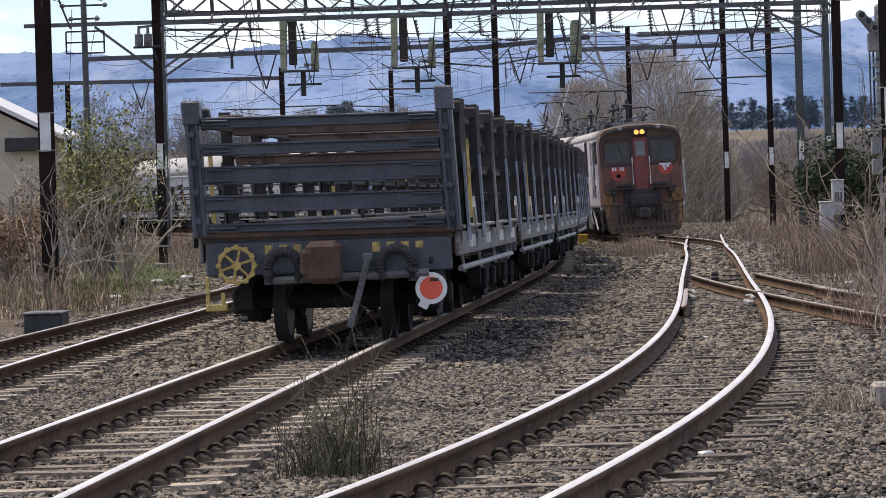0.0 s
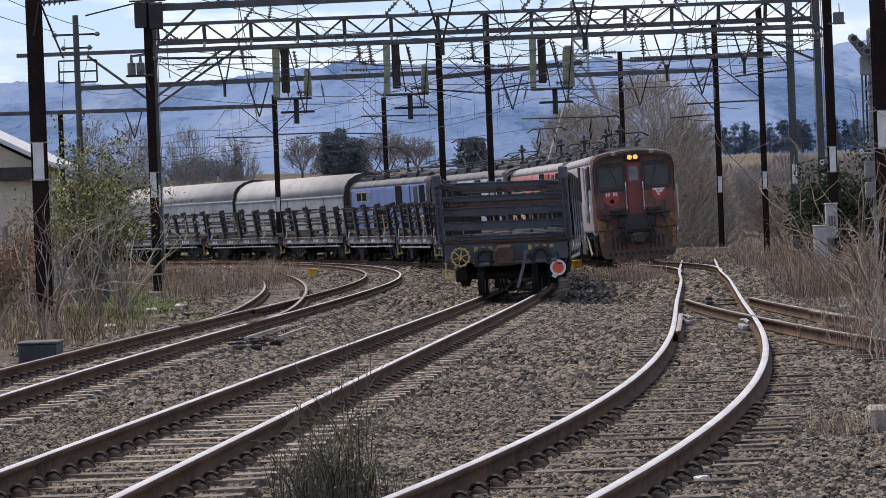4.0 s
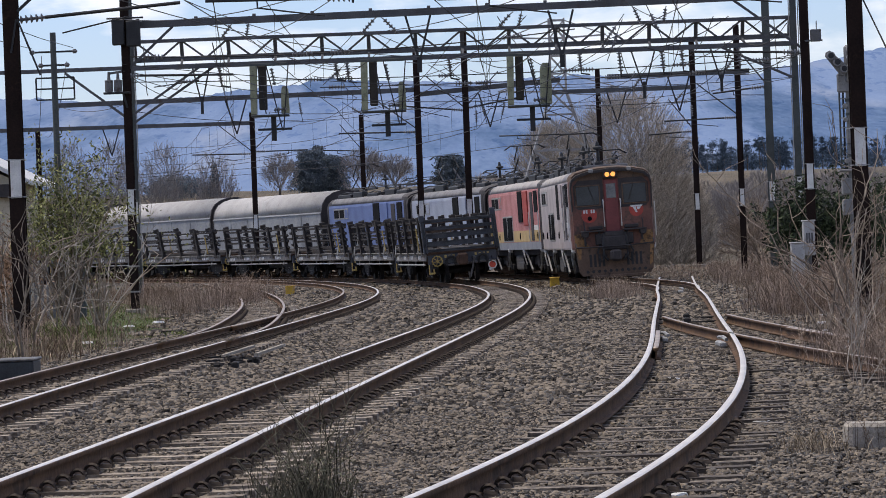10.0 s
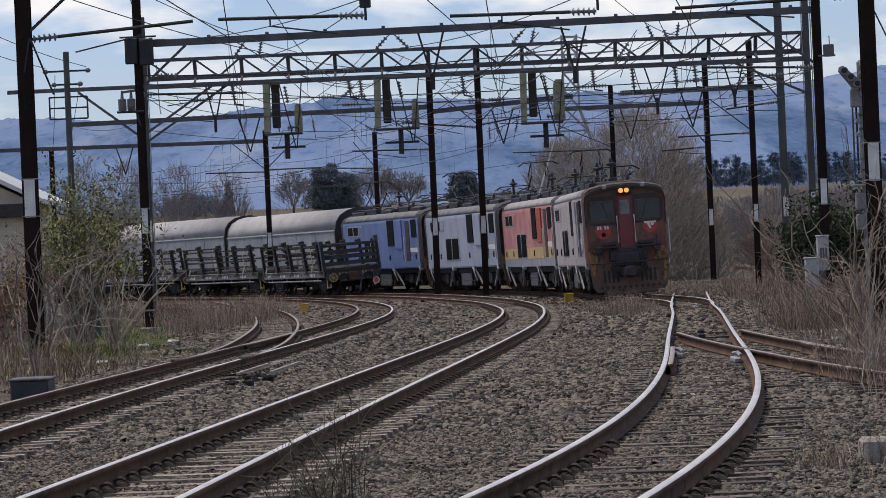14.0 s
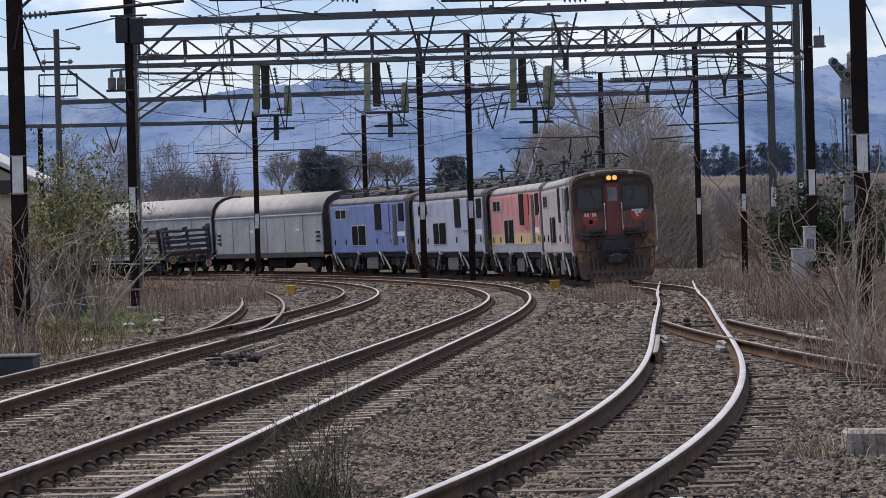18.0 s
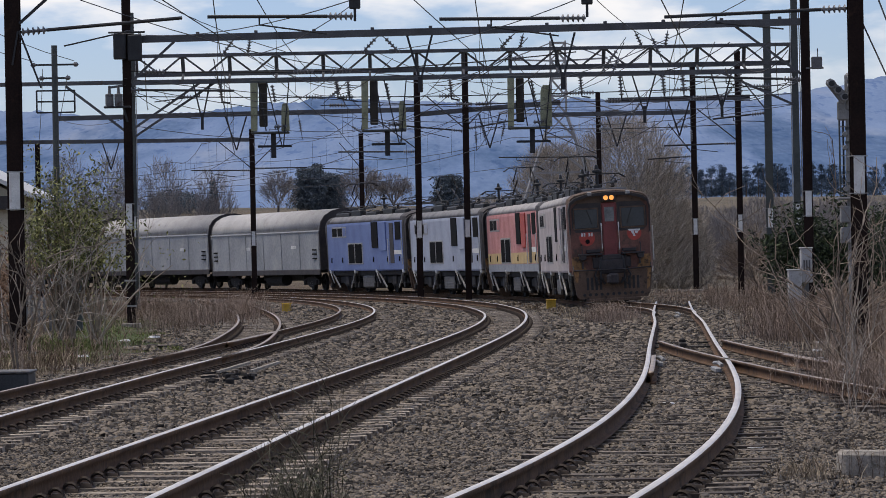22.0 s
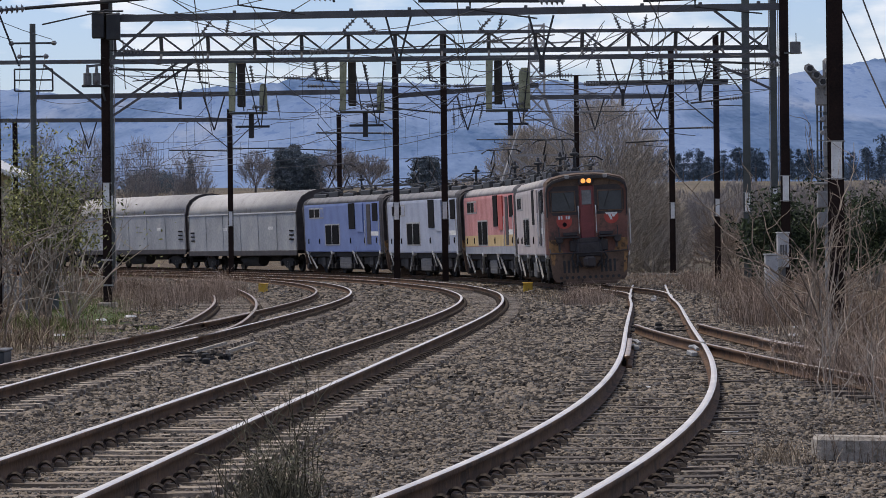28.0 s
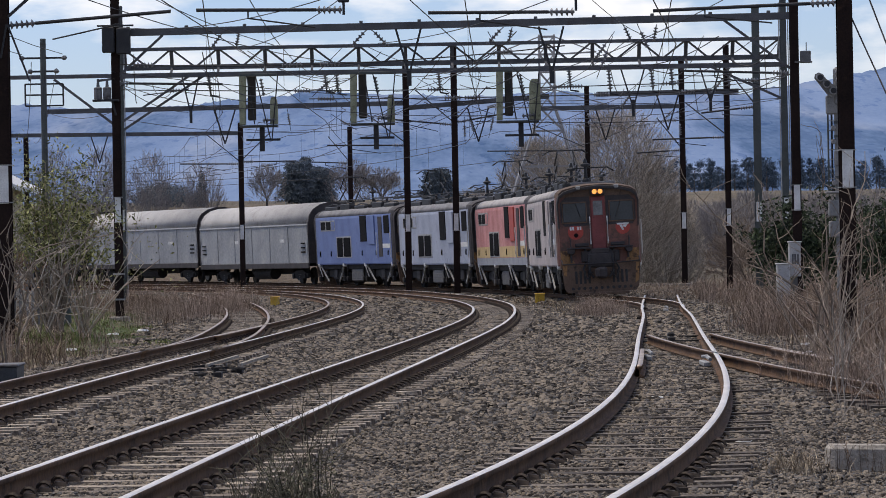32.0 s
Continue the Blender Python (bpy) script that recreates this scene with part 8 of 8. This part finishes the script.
for xa, xb in ((-3.41, -3.17), (-2.91, -2.68)):
    s = Shape()
    s.bar((xa, 55.5, -0.12), (xb, 59.9, -0.10), 0.05, 0.04)
    part("rod_cover", s, CONCRETE, TRACK_A, "pale rod cover")
for k in range(9):
    q = random.Random(900 + k)
    s = Shape()
    x, y = -3.55 + 0.085 * k, 53.6 + q.uniform(-1.4, 2.4)
    s.box(x - 0.05, x + 0.05, y - 0.22, y + 0.22, -0.24, -0.17 + q.uniform(0, 0.05), 0.015)
    s.bar((x - 0.09, y, -0.15), (x + 0.10, y + q.uniform(-0.7, 0.7), -0.14), 0.03, 0.03)
    part("rod_crank", s, UNDER, TRACK_A, "black rod crank")

# house and fence on the far side of the verge
BRICK_WALL = material("cream_plaster", (0.42, 0.37, 0.28), (0.58, 0.52, 0.41), 0.9, 0, 1.5, 20, 0.1, (0.30, 0.24, 0.17), 0.62)
ROOF_SHEET = material("pale_roof_sheet", (0.50, 0.50, 0.50), (0.68, 0.68, 0.67), 0.6, 0.1, 1.2, 15, 0.05)
FENCE = material("grey_fence_wood", (0.12, 0.115, 0.11), (0.27, 0.26, 0.25), 0.9, 0, 2, 30, 0.2, None, 0.6, 0.4)
house = thing("house", "small cream house with a pale sheet roof", "house", pose(-17.6, 128, ground_z(-17.6, 128)))
s = Shape()
g = [(-3.6, 0), (-3.6, 4.0), (0, 5.9), (3.0, 4.35), (3.0, 0)]
s.loft([[(x, -4, z) for x, z in g], [(x, 4, z) for x, z in g]])
part("wall", s, BRICK_WALL, house)
for x0, z0, x1, z1 in ((-4.2, 3.75, 0.05, 6.0), (0.0, 6.0, 3.75, 4.1)):
    s = Shape()
    s.loft([[(x0, -4.4, z0), (x1, -4.4, z1), (x1, -4.4, z1 + 0.16), (x0, -4.4, z0 + 0.16)], [(x0, 4.4, z0), (x1, 4.4, z1), (x1, 4.4, z1 + 0.16), (x0, 4.4, z0 + 0.16)]])
    part("roof_slope", s, ROOF_SHEET, house, "pale roof sheet")
s = Shape()
s.box(1.9, 3.3, -4.45, -4.1, 3.7, 4.15, 0.02)
part("eave_box", s, END_DARK, house, "dark eave box")
fence = thing("fence", "grey upright pale fence behind dry weeds", "fence", pose(0, 0, 0))
for i in range(24):
    q = random.Random(500 + i)
    x, y = -13.6 + i * 0.165, 98 + q.uniform(-0.05, 0.05)
    s = Shape()
    s.box(-0.035, 0.035, -0.02, 0.02, -0.1, 2.1 + q.uniform(-0.25, 0.2), 0.01)
    part("pale", s, FENCE, fence, at=pose(x, y, ground_z(x, y), 0, q.uniform(-2.5, 2.5), 0))
s = Shape()
s.box(-0.13, 0.13, -0.1, 0.1, -0.1, 2.75, 0.02)
part("fence_post", s, MAST_GREEN, fence, "thick blue-grey post", at=pose(-9.72, 97.8, ground_z(-9.72, 97.8), 0, 0.5, 0))


# ---- loose ballast: single stones near the camera ----
def ballast(count, y0, y1, size, seed):
    rnd = np.random.RandomState(seed)
    y = np.sqrt(rnd.uniform(y0 * y0, y1 * y1, count))
    x = rnd.uniform(-1, 0.55 if y0 > 100 else 1, count) * (0.128 * y + 0.4)
    gap = np.full(count, 99.0)
    keep = np.ones(count, bool)
    for line, lo, hi in ((LINE_A, -5, 300), (LINE_B, -5, 300), (LINE_C, 112, 300), (LINE_D, -5, 160), (LINE_F, 8, 62), (LINE_H, 62, 165)):
        d = x - np.interp(y, line.ys, line.xs)
        on = (y > lo) & (y < hi)
        gap = np.where(on, np.minimum(gap, np.abs(d)), gap)
        s = np.interp(y, line.ys, line.s) - line.along({LINE_F: 16.0, LINE_H: 70.0, LINE_C: 107.0}.get(line, 12.0))
        near = np.abs((s + 0.325) % 0.65 - 0.325)
        keep &= ~(on & (np.abs(d) < 1.02) & (near < (0.115 if line in (LINE_A, LINE_B) else 0.03)))
        keep &= ~(on & (np.abs(np.abs(d) - GAUGE) < 0.10))
    keep &= (gap < np.where(y > 100, 3.2, 2.3) + 0.5 * np.sin(y * 0.8)) | ((x > -3.2) & (x < np.interp(y, LINE_D.ys, LINE_D.xs) + 2.0))
    x, y, gap = x[keep], y[keep], gap[keep]
    n = len(x)
    up = np.array([lift(q) for q in y])
    z = up - 0.212 - 0.042 * np.clip((gap - 1.0) / 1.2, 0, 1) + 0.012 * np.sin(x * 5 + y * 3) + rnd.uniform(-0.008, 0.012, n) + 0.03 * (np.abs(x - np.interp(y, LINE_D.ys, LINE_D.xs)) < 1.6)
    inside = np.zeros(n, bool)
    for line in (LINE_A, LINE_B):
        inside |= np.abs(x - np.interp(y, line.ys, line.xs)) < 0.95
    z = z + np.where(inside, 0.026, 0.0)
    box = np.array([(-1, -1, -1), (1, -1, -1), (1, 1, -1), (-1, 1, -1), (-0.75, -0.7, 1), (0.7, -0.8, 1), (0.75, 0.7, 1), (-0.7, 0.75, 1)], float)
    quads = np.array([(4, 5, 6, 7), (0, 1, 5, 4), (1, 2, 6, 5), (2, 3, 7, 6), (3, 0, 4, 7)])
    k = len(box)
    v = box[None] * (1 + rnd.uniform(-0.6, 0.25, (n, k, 3)))
    v *= (size * rnd.uniform(0.6, 1.25, (n, 1, 1))) * rnd.uniform(0.65, 1.25, (n, 1, 3)) * np.array([1.4, 0.95, 0.62])
    a, b = rnd.uniform(0, 6.28, n), rnd.normal(0, 0.5, n)
    ca, sa, cb, sb = np.cos(a)[:, None], np.sin(a)[:, None], np.cos(b)[:, None], np.sin(b)[:, None]
    vy, vz = v[:, :, 1] * cb - v[:, :, 2] * sb, v[:, :, 1] * sb + v[:, :, 2] * cb
    vx = v[:, :, 0] * ca - vy * sa
    vy = v[:, :, 0] * sa + vy * ca
    pts = np.stack([vx + x[:, None], vy + y[:, None], vz + z[:, None]], 2).reshape(-1, 3)
    tris = np.array([t for q in quads for t in ((q[0], q[1], q[2]), (q[0], q[2], q[3])) if len(set(t)) == 3])
    faces = (tris[None] + (np.arange(n) * k)[:, None, None]).reshape(-1, 3)
    me = bpy.data.meshes.new("ballast")
    me.vertices.add(len(pts))
    me.vertices.foreach_set("co", pts.astype(np.float32).ravel())
    me.loops.add(faces.size)
    me.loops.foreach_set("vertex_index", faces.astype(np.int32).ravel())
    me.polygons.add(len(faces))
    me.polygons.foreach_set("loop_start", (np.arange(len(faces)) * 3).astype(np.int32))
    me.update(calc_edges=True)
    me.materials.append(STONE)
    return tagged(new("ballast", me), "loose grey-brown ballast stones between the rails", "ballast", kind="stuff")


ballast(135000, 15.5, 36, 0.0165, 1)
ballast(115000, 36, 75, 0.030, 2)
ballast(40000, 75, 130, 0.052, 3)
ballast(16000, 130, 185, 0.065, 4)


# ---- cars on the road beyond the weeds ----
CAR_WHITE = material("white_car_paint", (0.62, 0.62, 0.62), (0.74, 0.74, 0.74), 0.3, 0, 1, 5, 0.0)


def passing_car():
    c = thing("car", "white car passing on the road beyond the weeds", "car", group="cars on the road")
    s = Shape()
    body = [(-2.1, 0.35), (-2.1, 0.75), (-1.95, 0.92), (-1.0, 1.0), (1.75, 1.0), (2.1, 0.85), (2.12, 0.4), (1.9, 0.28), (-1.9, 0.28)]
    s.loft([[(x, y * k, z) for y, z in body] for x, k in ((-0.82, 0.97), (-0.72, 1.0), (0.72, 1.0), (0.82, 0.97))])
    shell = part("body", s, CAR_WHITE, c)
    s = Shape()
    cab = [(-1.15, 0.98), (-0.45, 1.44), (1.15, 1.46), (1.75, 0.98)]
    s.loft([[(x, y, z) for y, z in cab] for x in (-0.66, 0.66)])
    part("cabin", s, GLASS, c, "dark windows")
    s = Shape()
    s.box(-0.60, 0.60, -0.5, 1.2, 1.42, 1.50, 0.03)
    part("roof", s, CAR_WHITE, c)
    for x in (-0.72, 0.72):
        for y in (-1.3, 1.3):
            s = Shape()
            s.lathe([(x - 0.1, 0.3), (x + 0.1, 0.3)], 16, "x", (0, y, 0.3))
            part("wheel", s, RUBBER, c, "black tyre")
        s = Shape()
        s.box(x * 0.75 - 0.18, x * 0.75 + 0.18, -2.13, -2.05, 0.62, 0.76, 0.03)
        part("headlight", s, GLASS, shell)
    return c


CAR_1 = passing_car()
CAR_2 = copy_thing(CAR_1, Matrix.Identity(4))
CAR_3 = copy_thing(CAR_1, Matrix.Identity(4))


TAIL, TAIL_WHEELS = flat_wagon(True)
MIDDLE, _ = flat_wagon(False)
tagged(TAIL, "last flat wagon with a blue-black steel rack and tail disc")
DEPARTING = [TAIL, MIDDLE] + [copy_thing(MIDDLE, Matrix.Identity(4)) for _ in range(13)]


# ---- what moves ----
TRAIN_ROWS = [(0.0, 30.15), (2.0, 49.3), (4.0, 68.4), (6.0, 87.0), (8.0, 105.8), (10.0, 127.5), (12.0, 146.0), (14.0, 163.0), (16.0, 177.6), (18.0, 189.5), (20.0, 201.0), (24.0, 222.0), (28.0, 241.0), (32.0, 258.0)]
TRAIN = Line(TRAIN_ROWS)     # the tail's way along its track over the seconds


def motions():
    times = [i * 0.5 for i in range(65)]
    for k, wagon in enumerate(DEPARTING):
        mid = W_END + k * W_LEN + 8.0
        walk(wagon, [(t, LINE_B.ride(TRAIN.at(t) + mid, 4.3)) for t in times])
    way = [(62.0, 1200.0), (36.0, 720.0), (25.0, 480.0), (19.2, 331.0), (25.5, 305.0), (31.7, 270.0), (40.0, 225.0), (62.0, 120.0), (150.0, -250.0)]
    cum = np.concatenate([[0], np.cumsum([math.dist(a, b) for a, b in zip(way, way[1:])])])
    for car, t0 in ((CAR_1, 14.3), (CAR_2, 18.4), (CAR_3, 22.9)):
        rows = []
        for t in times:
            d = cum[3] + (t - t0) * 12.9
            x, y = float(np.interp(d, cum, [p[0] for p in way])), float(np.interp(d, cum, [p[1] for p in way]))
            x2, y2 = float(np.interp(d + 3, cum, [p[0] for p in way])), float(np.interp(d + 3, cum, [p[1] for p in way]))
            x1, y1 = float(np.interp(d - 3, cum, [p[0] for p in way])), float(np.interp(d - 3, cum, [p[1] for p in way]))
            rows.append((t, pose(x, y, ground_z(x, y) + 0.02, 0, 0, math.degrees(math.atan2(y2 - y1, x2 - x1)) + 90)))
        walk(car, rows)
    steps = [i / 15 for i in range(481)]
    for w in TAIL_WHEELS:
        home = w.matrix_basis.translation.copy()
        rows = []
        for t in steps:
            turn = -(TRAIN.at(t) - TRAIN.at(0)) / WHEEL_R
            rows.append((t, Matrix.Translation(home) @ Matrix.Rotation(turn, 4, "X")))
        walk(w, rows)


motions()
